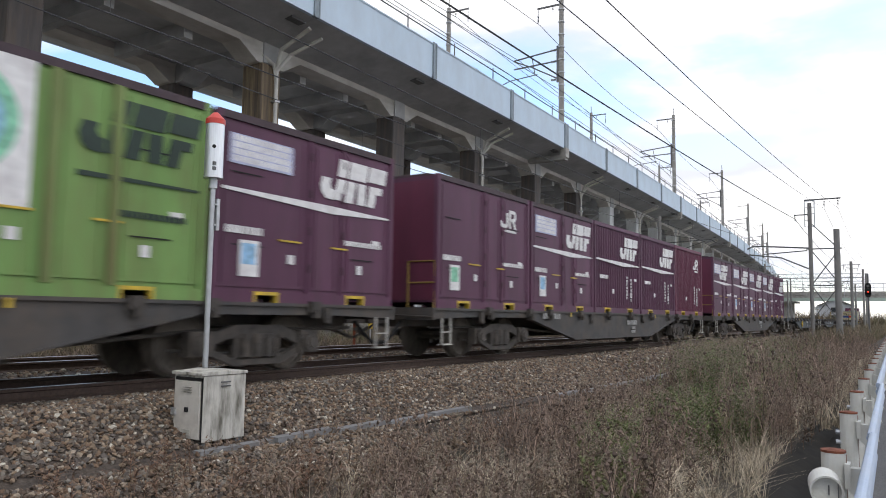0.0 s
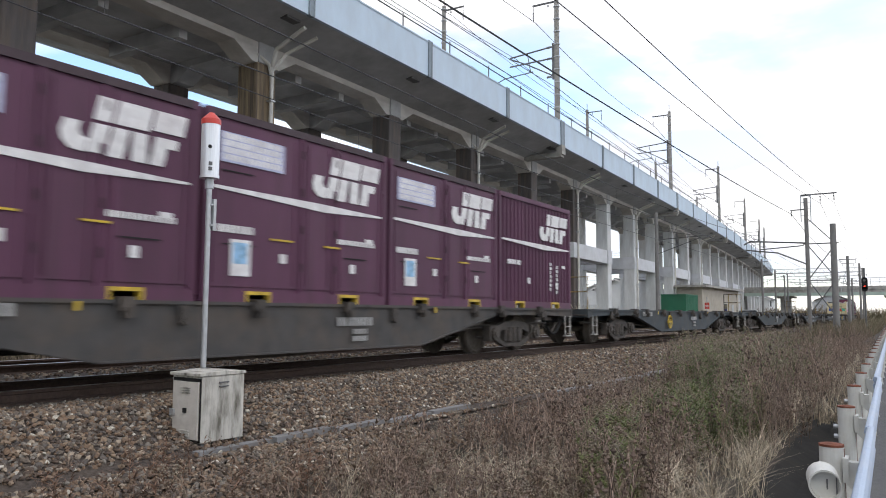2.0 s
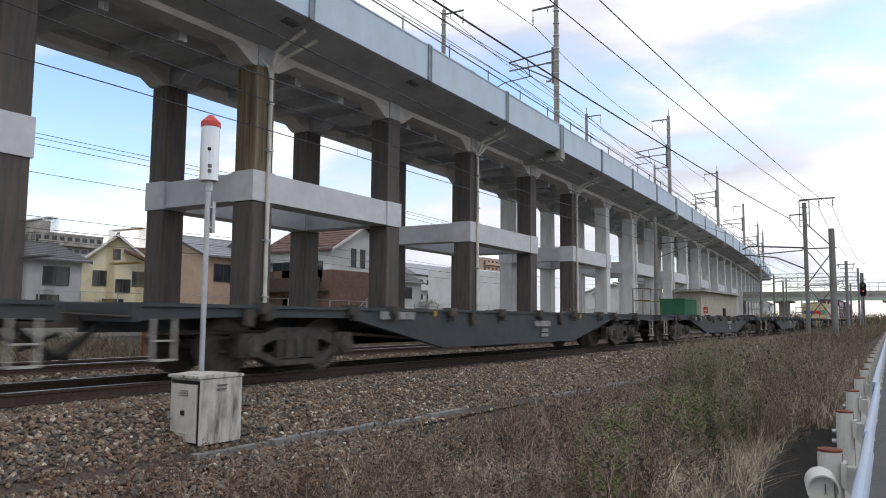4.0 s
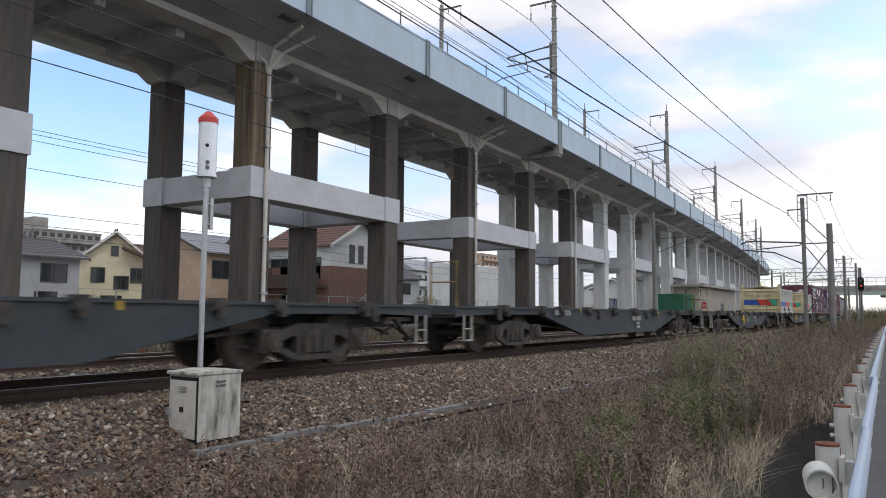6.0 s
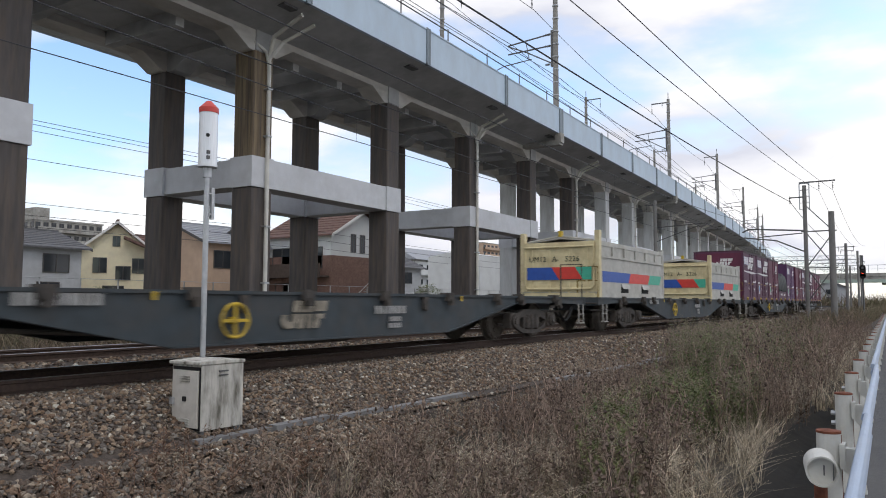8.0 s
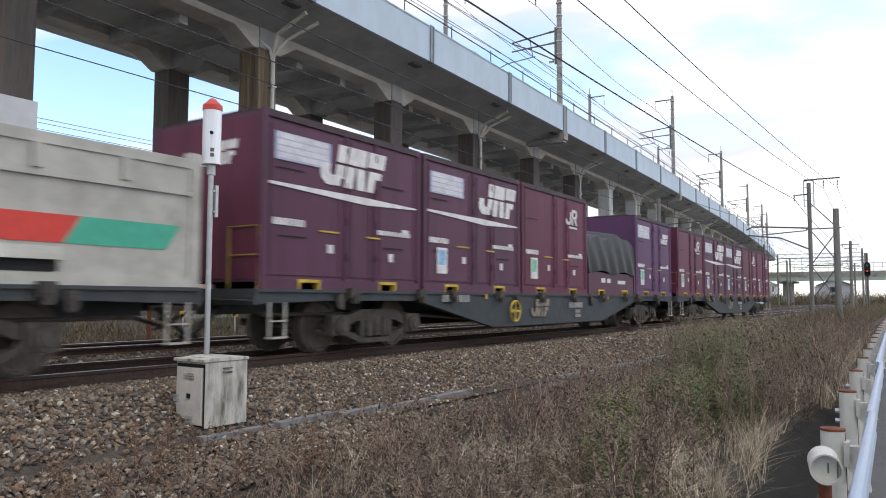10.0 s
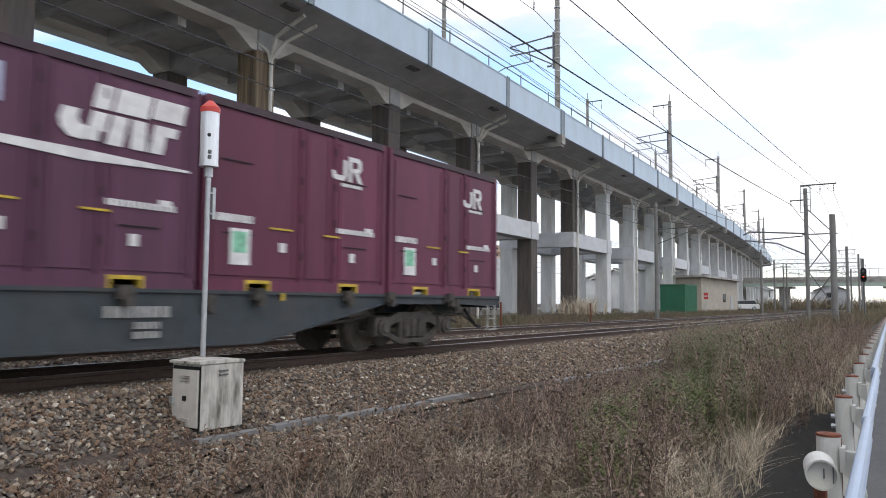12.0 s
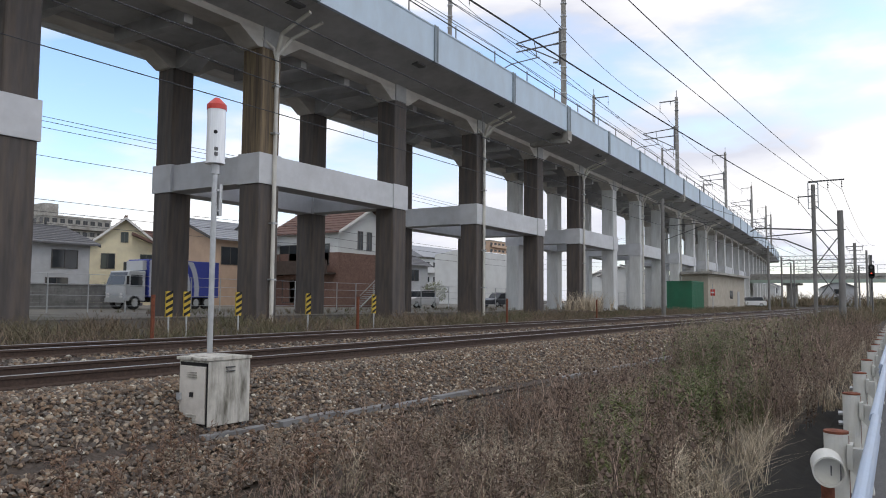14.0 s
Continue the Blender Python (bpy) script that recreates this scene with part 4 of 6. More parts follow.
apt = flats("grey apartment block with long balconies, far behind the houses", 92, 166, 16, 5, 7, M_CONCRETE, bays=9, step=2.65)
part("stair_tower", Shape().box(-7.6, -4.6, -2.4, 2.4, 18.5, 21.4), M_CONCRETE, apt)
flats("beige apartment block far behind the viaduct", 284, 166, 24, 12, 9, M_WALLPEACH, bays=7)
wf = flats("white three-storey flats with pale roof", 126, 88, 20, 9, 3, M_WALLWHITE, bays=6)
part("pitched_roof", Shape().prism(((-5.2, 9.0), (5.2, 9.0), (0, 11.6)), "x", -10.4, 10.4), M_ROOFPALE, wf)
shed_w = solid("warehouse", Shape().prism(((-5, -0.1), (5, -0.1), (5, 8.2), (0, 9.0), (-5, 8.2)), "x", -6, 6), M_WALLWHITE, "plain white metal-clad warehouse", "warehouse", m=pose(107, 65, 0.1))
house("small white house with pale roof", 150, 58, 12, 9, 5.2, 6.8, M_WALLWHITE, M_ROOFPALE, "s", (("f", -4, 3.2, 1.8, 1.4), ("f", 1, 3.2, 1.8, 1.4)))
house("white house with grey roof", 128, 46, 9, 8, 5.2, 6.8, M_WALLWHITE, M_ROOFGREY, "s", (("f", -3, 3.2, 1.8, 1.4), ("f", 1, 0.6, 1.8, 1.4)))
house("grey house with tiled roof", 77, 62, 10, 8, 5.4, 7.2, M_WALLGREY, M_ROOFGREY, "s", (("f", -3, 3.2, 1.8, 1.4), ("f", 1, 3.2, 1.8, 1.4)))
for hx, hy, wl, rf in ((225, 42, M_WALLWHITE, M_ROOFGREY), (240, 24, M_WALLGREY, M_ROOFGREY), (250, 5, M_WALLCREAM, M_ROOFGREY), (235, -8, M_WALLWHITE, M_ROOFRED), (180, 52, M_WALLGREY, M_ROOFPALE), (280, 30, M_WALLWHITE, M_ROOFPALE), (16, 66, M_WALLWHITE, M_ROOFGREY)):
    house("small far house with tiled roof", hx, hy, 9, 8, 5.2, 6.9, wl, rf, "s", (("f", -3, 3.2, 1.8, 1.4), ("s", -1, 3.2, 1.5, 1.3), ("s", -1, 0.8, 1.5, 1.5)))

# ---- yard under the viaduct's far end ----
yard = thing("storage_container", "green corrugated storage container beside the viaduct", "container", m=pose(74.85, 21.22, 0.0))
M_DKGREEN = mat("dark_green_paint", (0.02, 0.14, 0.075), 0.6, vary=0.12, grain=2, dirt=(0.03, 0.09, 0.05), dirt_scale=1)
pts = []
for i in range(16):
    u = -2.15 + 4.3 * i / 16
    pts += [(u, -1.22), (u + 0.1, -1.22), (u + 0.15, -1.18), (u + 0.25, -1.18)]
part("body", Shape().prism(tuple(pts) + ((2.15, -1.22), (2.15, 1.22), (-2.15, 1.22)), "z", 0.0, 2.75), M_DKGREEN, yard)
part("top_rail", Shape().box(-2.2, 2.2, -1.25, 1.25, 2.75, 2.85), M_DKGREEN, yard)
M_BEIGE = mat("beige_shed_wall", (0.42, 0.38, 0.31), 0.85, vary=0.08, grain=2, dirt=(0.3, 0.27, 0.22), dirt_scale=0.6)
shed = thing("shed", "low beige shed with flat overhanging roof", "shed", m=pose(92.5, 22.6, 0.0))
part("wall", box(-9, 9, -1.4, 1.4, -0.1, 3.9), M_BEIGE, shed)
part("roof", box(-9.6, 9.6, -2.0, 1.5, 3.9, 4.15), M_CONCRETE, shed)
part("door", box(5.0, 6.1, -1.44, -1.4, 0, 2.1), M_WALLGREY, shed)
part("window", box(1.0, 2.4, -1.44, -1.4, 1.2, 2.2), M_WINGLASS, shed)
signb = thing("warning_sign", "red and white warning sign on a post", "sign", m=pose(78.2, 19.4, 0))
part("post", Shape().bar((0, 0, -0.3), (0, 0, 2.7), 0.04, 8), M_GALV, signb)
part("board", Shape().box(-0.03, 0.03, -0.22, 0.22, 1.45, 2.1), M_STRIPE_R, signb, "red board")
part("white_bar", Shape().box(-0.034, -0.03, -0.16, 0.16, 1.7, 1.82), M_WHITE, signb)


def car(label, paint, m):
    ob = thing("car", label, "car", "parked cars", m=m)
    part("body", Shape().prism(((-2.0, 0.25), (2.0, 0.25), (2.05, 0.7), (1.2, 0.9), (-1.9, 0.92), (-2.05, 0.7)), "y", -0.8, 0.8), paint, ob, bevel=0.06)
    part("cabin", Shape().prism(((-1.7, 0.9), (1.0, 0.9), (0.45, 1.42), (-1.4, 1.45)), "y", -0.7, 0.7), M_WINGLASS, ob, bevel=0.05)
    part("roof", Shape().prism(((-1.4, 1.44), (0.45, 1.41), (0.4, 1.48), (-1.35, 1.5)), "y", -0.68, 0.68), paint, ob)
    for u in (-1.25, 1.25):
        for w in (-0.8, 0.66):
            wheel = part("wheel", Shape().bar((u, w, 0.3), (u, w + 0.14, 0.3), 0.3, 18), M_BLACK, ob)
            part("rim", Shape().bar((u, w - 0.01, 0.3), (u, w + 0.15, 0.3), 0.18, 12), M_GALV, wheel)
    part("headlight", box(1.9, 2.06, -0.75, -0.5, 0.6, 0.75), M_WHITE, ob)
    return ob


M_CARWHITE = mat("white_car_paint", (0.7, 0.7, 0.7), 0.3, vary=0.03, bump=0)
M_CARDARK = mat("dark_car_paint", (0.03, 0.035, 0.045), 0.3, vary=0.05, bump=0)
car("white car parked behind the viaduct", M_CARWHITE, pose(49.5, 36.0, 0.12, 0, 0, 180))
car("dark car parked behind the viaduct", M_CARDARK, pose(67.5, 38.5, 0.12, 0, 0, 170))
car("white van parked beside the shed", M_CARWHITE, pose(111.5, 22.5, 0.1, 0, 0, 120))

# ---- overpass closing the view ----
over = thing("overpass", "pale concrete road overpass across the railway", "overpass", "", "structure", m=pose(152, 0, 0))
M_PALEGREEN = mat("pale_green_girder", (0.36, 0.44, 0.38), 0.7, vary=0.07, grain=1)
part("deck", box(-3, 3, -60, 60, 5.0, 5.5), M_CONCRETE, over)
part("girder", box(-3.0, -2.6, -60, 60, 4.4, 5.0), M_PALEGREEN, over, "pale green girder")
part("parapet", box(-3.1, -2.9, -60, 60, 5.5, 6.1), M_CONCRETE, over)
for k in range(60):
    part("rail_post", Shape().bar((-3.0, -40 + 1.4 * k, 6.1), (-3.0, -40 + 1.4 * k, 7.5), 0.04, 5), M_GALV, over)
part("hand_rail", Shape().bar((-3.0, -40, 7.5), (-3.0, 44, 7.5), 0.05, 6).bar((-3.0, -40, 6.8), (-3.0, 44, 6.8), 0.03, 6), M_GALV, over)
for y in (23.2, 5.5, -9.0, 36):
    part("pier", Shape().box(-1.2, 1.2, y - 0.8, y + 0.8, -0.6, 4.1).box(-2.2, 2.2, y - 1.6, y + 1.6, 4.05, 4.4), M_CONCRETE, over)

# ---- portal gantries over the tracks, towards the overpass ----
def gantry(s, z_top):
    p, a = track_at(s, 0.0)
    ob = thing("catenary_gantry", "grey lattice gantry over both tracks", "gantry", "gantries over the tracks", m=pose(p.x, p.y, 0, 0, 0, a))
    for y in (5.6, 17.6):
        part("post", Shape().bar((0, y, -0.8), (0, y, z_top + 0.6), 0.14, 10), M_POLE, ob)
    lat = Shape().box(-0.05, 0.05, 5.6, 17.6, z_top, z_top + 0.08).box(-0.05, 0.05, 5.6, 17.6, z_top - 0.6, z_top - 0.52)
    for k in range(12):
        lat.bar((0, 5.6 + k, z_top - 0.56), (0, 6.1 + k, z_top + 0.04), 0.025, 5).bar((0, 6.1 + k, z_top + 0.04), (0, 6.6 + k, z_top - 0.56), 0.025, 5)
    part("lattice_beam", lat, M_GALV, ob, "thin lattice beam")
    for y in (9.0, 12.9):
        part("hanger", Shape().bar((0, y, z_top - 0.6), (0, y, z_top - 2.2), 0.04, 6).bar((0, y, z_top - 2.2), (0, y + 1.2, z_top - 1.7), 0.025, 5), M_GALV, ob)
    return ob


for s_g, z_g in ((112, 7.2), (126, 7.4), (139, 7.0)):
    gantry(s_g, z_g)

# ---- fence and markers between the far track and the columns ----
for x, y in ((11.78, 16.5), (12.4, 16.6), (14.05, 16.5), (16.93, 16.6), (20.07, 16.5)):
    mk = thing("marker_post", "short black and yellow striped marker post", "marker", "striped markers", m=pose(x, y, 0))
    part("board", box(-0.1, 0.1, -0.02, 0.02, 0.34, 1.0), M_YELLOW, mk)
    part("post", Shape().bar((0, 0, -0.4), (0, 0, 0.36), 0.025, 6), M_GALV, mk)
    for k in range(4):
        part("stripe", Shape().prism(((-0.1, 0.34 + 0.17 * k), (0.1, 0.44 + 0.17 * k), (0.1, 0.52 + 0.17 * k), (-0.1, 0.42 + 0.17 * k)), "y", -0.025, -0.02), M_BLACK, mk)
for x in (10.12, 17.18, 26.5, 36.0):
    solid("rusty_post", Shape().bar((0, 0, -0.5), (0, 0, 0.9), 0.045, 8), M_RUST, "rusty short rail post beside the far track", "post", "rusty posts", m=pose(x, 14.75, 0))
fence = thing("wire_fence", "thin grey wire fence behind the viaduct columns", "fence")
for k in range(60):
    x = 4 + 1.9 * k
    part("fence_post", Shape().bar((x, 33.0, 0), (x, 33.0, 1.9), 0.035, 6), M_GALV, fence)
for z in (0.4, 0.9, 1.4, 1.88):
    part("fence_wire", Shape().bar((4, 33.0, z), (116, 33.0, z), 0.012, 4), M_GALV, fence)

M_BLOCK = mat("grey_block_wall", (0.2, 0.2, 0.195), 0.9, vary=0.2, grain=3, dirt=(0.1, 0.1, 0.09), dirt_scale=1.2, dirt_amount=0.7, bump=0.2)
garden = thing("garden_wall", "low weathered grey concrete block wall before the houses", "wall")
for i in range(18):
    for k in range(7):
        u = 13.0 + 0.8 * i + (0.4 if k % 2 else 0.0)
        part("block", box(u + 0.006, u + 0.794, 41.6, 41.78, 0.1 + 0.2 * k, 0.294 + 0.2 * k), M_BLOCK, garden)
part("coping", box(12.9, 28.0, 41.56, 41.82, 1.5, 1.58), M_BLOCK, garden)

# ---- delivery truck on the street behind ----
M_TRUCKWHITE = mat("white_truck_paint", (0.42, 0.44, 0.46), 0.4, vary=0.05, dirt=(0.4, 0.4, 0.39), dirt_scale=1.5, bump=0)
M_TRUCKBLUE = mat("deep_blue_panel", (0.03, 0.05, 0.3), 0.4, vary=0.06, bump=0)
M_TRUCKGREY = mat("pale_grey_panel", (0.42, 0.44, 0.5), 0.4, vary=0.06, bump=0)
truck = thing("delivery_truck", "white-cabbed box truck with blue and silver curved pattern", "truck")
cab = part("cab", Shape().prism(((-3.95, 0.5), (-2.35, 0.5), (-2.35, 2.35), (-3.6, 2.35), (-3.95, 1.5)), "y", -1.05, 1.05), M_TRUCKWHITE, truck, "white cab", 0.06)
part("windscreen", Shape().prism(((-3.97, 1.5), (-3.94, 1.5), (-3.62, 2.25), (-3.65, 2.25)), "y", -0.95, 0.95), M_WINGLASS, cab)
part("side_window", box(-3.5, -2.6, -1.07, -1.04, 1.4, 2.1), M_WINGLASS, cab)
part("grille", Shape().box(-3.99, -3.95, -0.9, 0.9, 0.8, 0.88).box(-3.99, -3.95, -0.9, 0.9, 0.95, 1.03).box(-4.02, -3.9, -1.0, 1.0, 0.42, 0.68), M_GALV, cab)
for y in (-0.85, 0.6):
    part("headlight", box(-4.0, -3.94, y, y + 0.25, 0.72, 1.0), M_WHITE, cab)
part("mirror", Shape().box(-3.95, -3.85, -1.4, -1.22, 1.5, 2.0).bar((-3.8, -1.05, 2.0), (-3.9, -1.3, 1.95), 0.02), M_BLACK, cab)
part("chassis", box(-3.8, 3.85, -0.5, 0.5, 0.45, 0.75), M_BLACK, truck)
part("refrigeration_unit", Shape().box(-2.5, -2.15, -0.9, 0.9, 2.4, 3.0), M_TRUCKWHITE, truck)
cargo = part("cargo_box", box(-2.2, 3.85, -1.15, 1.15, 0.75, 3.1), M_TRUCKBLUE, truck, "deep blue cargo box", 0.03)
for r0, r1, cx in ((2.0, 2.5, -1.2), (2.85, 3.25, -1.2), (1.2, 1.6, -1.2)):
    arc0 = [(cx + r0 * math.cos(a), 1.2 + r0 * math.sin(a)) for a in [math.radians(-26 + 8.6 * i) for i in range(9)]]
    arc1 = [(cx + r1 * math.cos(a), 1.2 + r1 * math.sin(a)) for a in [math.radians(-26 + 8.6 * i) for i in range(8, -1, -1)]]
    arc = [(u, min(3.05, max(0.8, w))) for u, w in arc0 + arc1]
    part("curved_stripe", Shape().prism(arc, "y", -1.158, -1.15), M_TRUCKGREY, cargo)
part("silver_panel", box(-2.15, -0.4, -1.156, -1.15, 0.8, 3.05), M_TRUCKGREY, cargo)
TRUCK_WHEELS = []
for u in (-3.15, 1.9, 2.85):
    for y in (-1.05, 0.75):
        wheel = part("wheel", Shape().bar((0, 0, 0), (0, 0.3, 0), 0.42, 20), M_BLACK, truck)
        wheel.matrix_basis = pose(u, y, 0.42)
        part("rim", Shape().bar((0, -0.01, 0), (0, 0.31, 0), 0.24, 14).box(-0.2, 0.2, -0.02, 0.0, -0.03, 0.03), M_GALV, wheel)
        TRUCK_WHEELS.append((wheel, u, y))
truck.scale = (0.83, 0.9, 0.95)
# ---- train ----
def travelled(t):
    return 16.91 * t - 0.0368 * t * t


def mark_shape(x, z, h, wide=True):
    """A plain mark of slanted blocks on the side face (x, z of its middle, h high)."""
    g = Shape()
    k = h * 0.22
    y0, y1 = -0.006, 0.0

    def para(u0, u1, w0, w1):
        a, b = x + u0 * h, x + u1 * h
        g.prism(((a + (w0 - 0.5) * k, z + (w0 - 0.5) * h), (b + (w0 - 0.5) * k, z + (w0 - 0.5) * h), (b + (w1 - 0.5) * k, z + (w1 - 0.5) * h), (a + (w1 - 0.5) * k, z + (w1 - 0.5) * h)), "y", y0, y1)

    if wide:
        para(-0.64, -0.32, 0.58, 1.0)
        para(-0.26, 0.4, 0.58, 1.0)
        para(0.46, 1.12, 0.62, 1.0)
        para(-0.62, -0.32, 0.2, 0.52)
        hook = [(-1.12, 0.5), (-0.84, 0.5), (-0.84, 0.36), (-0.76, 0.26), (-0.64, 0.24), (-0.64, 0.0), (-0.9, 0.02), (-1.06, 0.14), (-1.14, 0.3)]
        g.prism([(x + u * h + (w - 0.5) * k, z + (w - 0.5) * h) for u, w in hook], "y", y0, y1)
        para(-0.62, -0.4, 0.02, 0.2)
        para(-0.26, 0.04, 0.0, 0.52)
        leg = [(0.1, 0.52), (0.4, 0.52), (0.5, 0.0), (0.2, 0.0)]
        g.prism([(x + u * h + (w - 0.5) * k, z + (w - 0.5) * h) for u, w in leg], "y", y0, y1)
        para(0.56, 0.84, 0.0, 0.52)
        para(0.84, 1.04, 0.34, 0.52)
    else:
        k = 0.0
        para(-0.3, -0.1, 0.18, 0.82)
        g.prism([(x + u * h, z + (w - 0.5) * h) for u, w in ((-0.1, 0.2), (-0.18, 0.06), (-0.34, 0.0), (-0.8, 0.0), (-0.92, 0.08), (-0.96, 0.34), (-0.78, 0.34), (-0.74, 0.2), (-0.3, 0.2))], "y", y0, y1)
        para(0.0, 0.19, 0.0, 1.0)
        g.prism([(x + u * h, z + (w - 0.5) * h) for u, w in ((0.19, 0.82), (0.19, 1.0), (0.62, 1.0), (0.76, 0.9), (0.78, 0.58), (0.66, 0.42), (0.24, 0.4), (0.24, 0.56), (0.54, 0.58), (0.58, 0.66), (0.57, 0.8), (0.52, 0.82))], "y", y0, y1)
        g.prism([(x + u * h, z + (w - 0.5) * h) for u, w in ((0.34, 0.4), (0.58, 0.4), (0.84, 0.0), (0.6, 0.0))], "y", y0, y1)
    return g


def bars(x, z, w, h, n=1, gap=0.03, y=-0.005):
    """Rows of short strokes that stand for small writing."""
    g = Shape()
    for r in range(n):
        u = x
        k = 0
        while u < x + w - h * 0.3:
            d = h * (0.55 + 0.35 * ((k * 7 + r * 3) % 4) / 3)
            g.box(u, min(u + d, x + w), y, 0, z - r * (h + gap), z - r * (h + gap) + h)
            u += d + h * 0.22
            k += 1
    return g


CL, CW, CH = 3.715, 2.45, 2.5


def container(style, paint, label, mark="wide", stripe=True, notice=True, placard=True, pattern_seed=0, number=(0.75, 1.02), mark_x=0.86):
    """A twelve-foot rail container; the side that is seen looks along -y."""
    ob = thing("container", label, "container", "containers on the train")
    hx, hy = CL / 2, CW / 2
    if style == "ribbed":
        n = 20
        for s in (-1, 1):
            pts = [(-hx + 0.09, s * (hy - 0.02))]
            for i in range(n):
                a = -hx + 0.09 + (CL - 0.18) * i / n
                d = (CL - 0.18) / n
                pts += [(a + 0.12 * d, s * (hy - 0.02)), (a + 0.3 * d, s * (hy - 0.078)), (a + 0.7 * d, s * (hy - 0.078)), (a + 0.88 * d, s * (hy - 0.02))]
            pts += [(hx - 0.09, s * (hy - 0.02)), (hx - 0.09, s * (hy - 0.1)), (-hx + 0.09, s * (hy - 0.1))]
            part("side_wall", Shape().prism(pts, "z", 0.14, CH - 0.08), paint, ob, "corrugated side wall")
        part("body", box(-hx + 0.02, hx - 0.02, -hy + 0.095, hy - 0.095, 0.1, CH - 0.02), paint, ob)
    else:
        body = box(-hx + 0.02, hx - 0.02, -hy + 0.035, hy - 0.035, 0.1, CH - 0.02)
        part("body", body, paint, ob)
        # side doors: raised flat leaves parted by hinge posts
        for a, b in ((-hx + 0.1, -0.19), (-0.05, 0.53), (0.67, hx - 0.1)):
            d = part("door", box(a, b, -hy + 0.018, -hy + 0.034, 0.2, CH - 0.14), paint, ob)
            for u in (a + 0.05, b - 0.09):
                part("door_edge", box(u, u + 0.04, -hy + 0.006, -hy + 0.018, 0.24, CH - 0.18), paint, d)
        for u in (-0.12, 0.6):
            part("hinge_post", Shape().box(u - 0.035, u + 0.035, -hy + 0.004, -hy + 0.034, 0.12, CH - 0.06), paint, ob)
            for z in (0.45, 1.0, 1.55, 2.1):
                part("hinge", Shape().bar((u, -hy + 0.004, z), (u, -hy + 0.004, z + 0.12), 0.016, 6), M_DARKTRIM, ob)
        part("door_bar", box(-0.72, -0.3, -hy - 0.004, -hy + 0.016, 0.86, 0.885), M_YELLOW, ob)
        part("door_bar", box(0.36, 0.7, -hy - 0.01, -hy + 0.016, 0.84, 0.865), M_YELLOW, ob)
    # frame
    for u in (-1, 1):
        for w in (-1, 1):
            part("corner_post", Shape().box(min(u * hx, u * (hx - 0.09)), max(u * hx, u * (hx - 0.09)), min(w * hy, w * (hy - 0.09)), max(w * hy, w * (hy - 0.09)), 0, CH), paint, ob)
        part("end_wall", Shape().box(min(u * (hx - 0.008), u * (hx - 0.03)), max(u * (hx - 0.008), u * (hx - 0.03)), -hy + 0.09, hy - 0.09, 0.14, CH - 0.1)
             .box(min(u * (hx + 0.004), u * (hx - 0.01)), max(u * (hx + 0.004), u * (hx - 0.01)), -0.04, 0.04, 0.16, CH - 0.12), M_RED if paint is M_PURPLE else paint, ob)
    for w in (-1, 1):
        part("top_rail", box(-hx + 0.09, hx - 0.09, min(w * hy, w * (hy - 0.1)), max(w * hy, w * (hy - 0.1)), CH - 0.1, CH), M_DARKTRIM if style != "ribbed" else paint, ob)
        part("bottom_rail", Shape().box(-hx + 0.09, -1.15, min(w * hy, w * (hy - 0.12)), max(w * hy, w * (hy - 0.12)), 0, 0.14)
             .box(-0.7, 0.7, min(w * hy, w * (hy - 0.12)), max(w * hy, w * (hy - 0.12)), 0, 0.14)
             .box(1.15, hx - 0.09, min(w * hy, w * (hy - 0.12)), max(w * hy, w * (hy - 0.12)), 0, 0.14), paint, ob)
    for u in (-0.925, 0.925):
        part("fork_pocket", Shape().box(u - 0.225, u + 0.225, -hy - 0.004, -hy + 0.1, 0.1, 0.145).box(u - 0.225, u - 0.185, -hy - 0.004, -hy + 0.1, 0.0, 0.1).box(u + 0.185, u + 0.225, -hy - 0.004, -hy + 0.1, 0.0, 0.1), M_YELLOW, ob, "yellow forklift pocket frame")
    part("roof", Shape().prism(((-hy + 0.02, CH - 0.02), (hy - 0.02, CH - 0.02), (hy - 0.3, CH + 0.03), (-hy + 0.3, CH + 0.03)), "x", -hx + 0.03, hx - 0.03), M_DARKTRIM, ob)

    # markings, standing proud of the side
    def put(name, shape, material, y=-hy, lab=""):
        o = part(name, shape, material, ob, lab)
        o.matrix_basis = pose(0, y, 0)
    face = -hy + (0.004 if style != "ribbed" else -0.0)
    dark = paint is M_GREEN
    ink = M_DARKMARK if dark else M_WHITE
    if mark == "wide":
        put("block_mark", mark_shape(mark_x, 1.92, 0.66), ink, face)
    elif mark == "small":
        put("block_mark", mark_shape(1.12, 1.93, 0.34), ink, face)
    elif mark == "two":
        put("block_mark", mark_shape(0.9, 1.95, 0.4, False), ink, face)
        put("small_writing", bars(0.72, 1.66, 0.5, 0.05), ink, face)
    if stripe:
        put("stripe", Shape().prism(((0.15, 1.37), (1.72, 1.36), (1.72, 1.33), (0.15, 1.31)), "y", -0.006, 0) if dark else Shape().prism(((-hx + 0.12, 1.46), (0.35, 1.37), (hx - 0.12, 1.43), (hx - 0.12, 1.455), (0.3, 1.49), (-hx + 0.12, 1.5)), "y", -0.006, 0), ink, face)
    if notice:
        put("notice_board", box(-1.64, -0.5, -0.004, 0, 1.82, 2.22), M_NOTICE if not dark else M_WHITE, face, "pale lettered notice")
        put("notice_writing", bars(-1.58, 2.13, 1.02, 0.075, 4, 0.018, -0.007), M_WHITE, face)
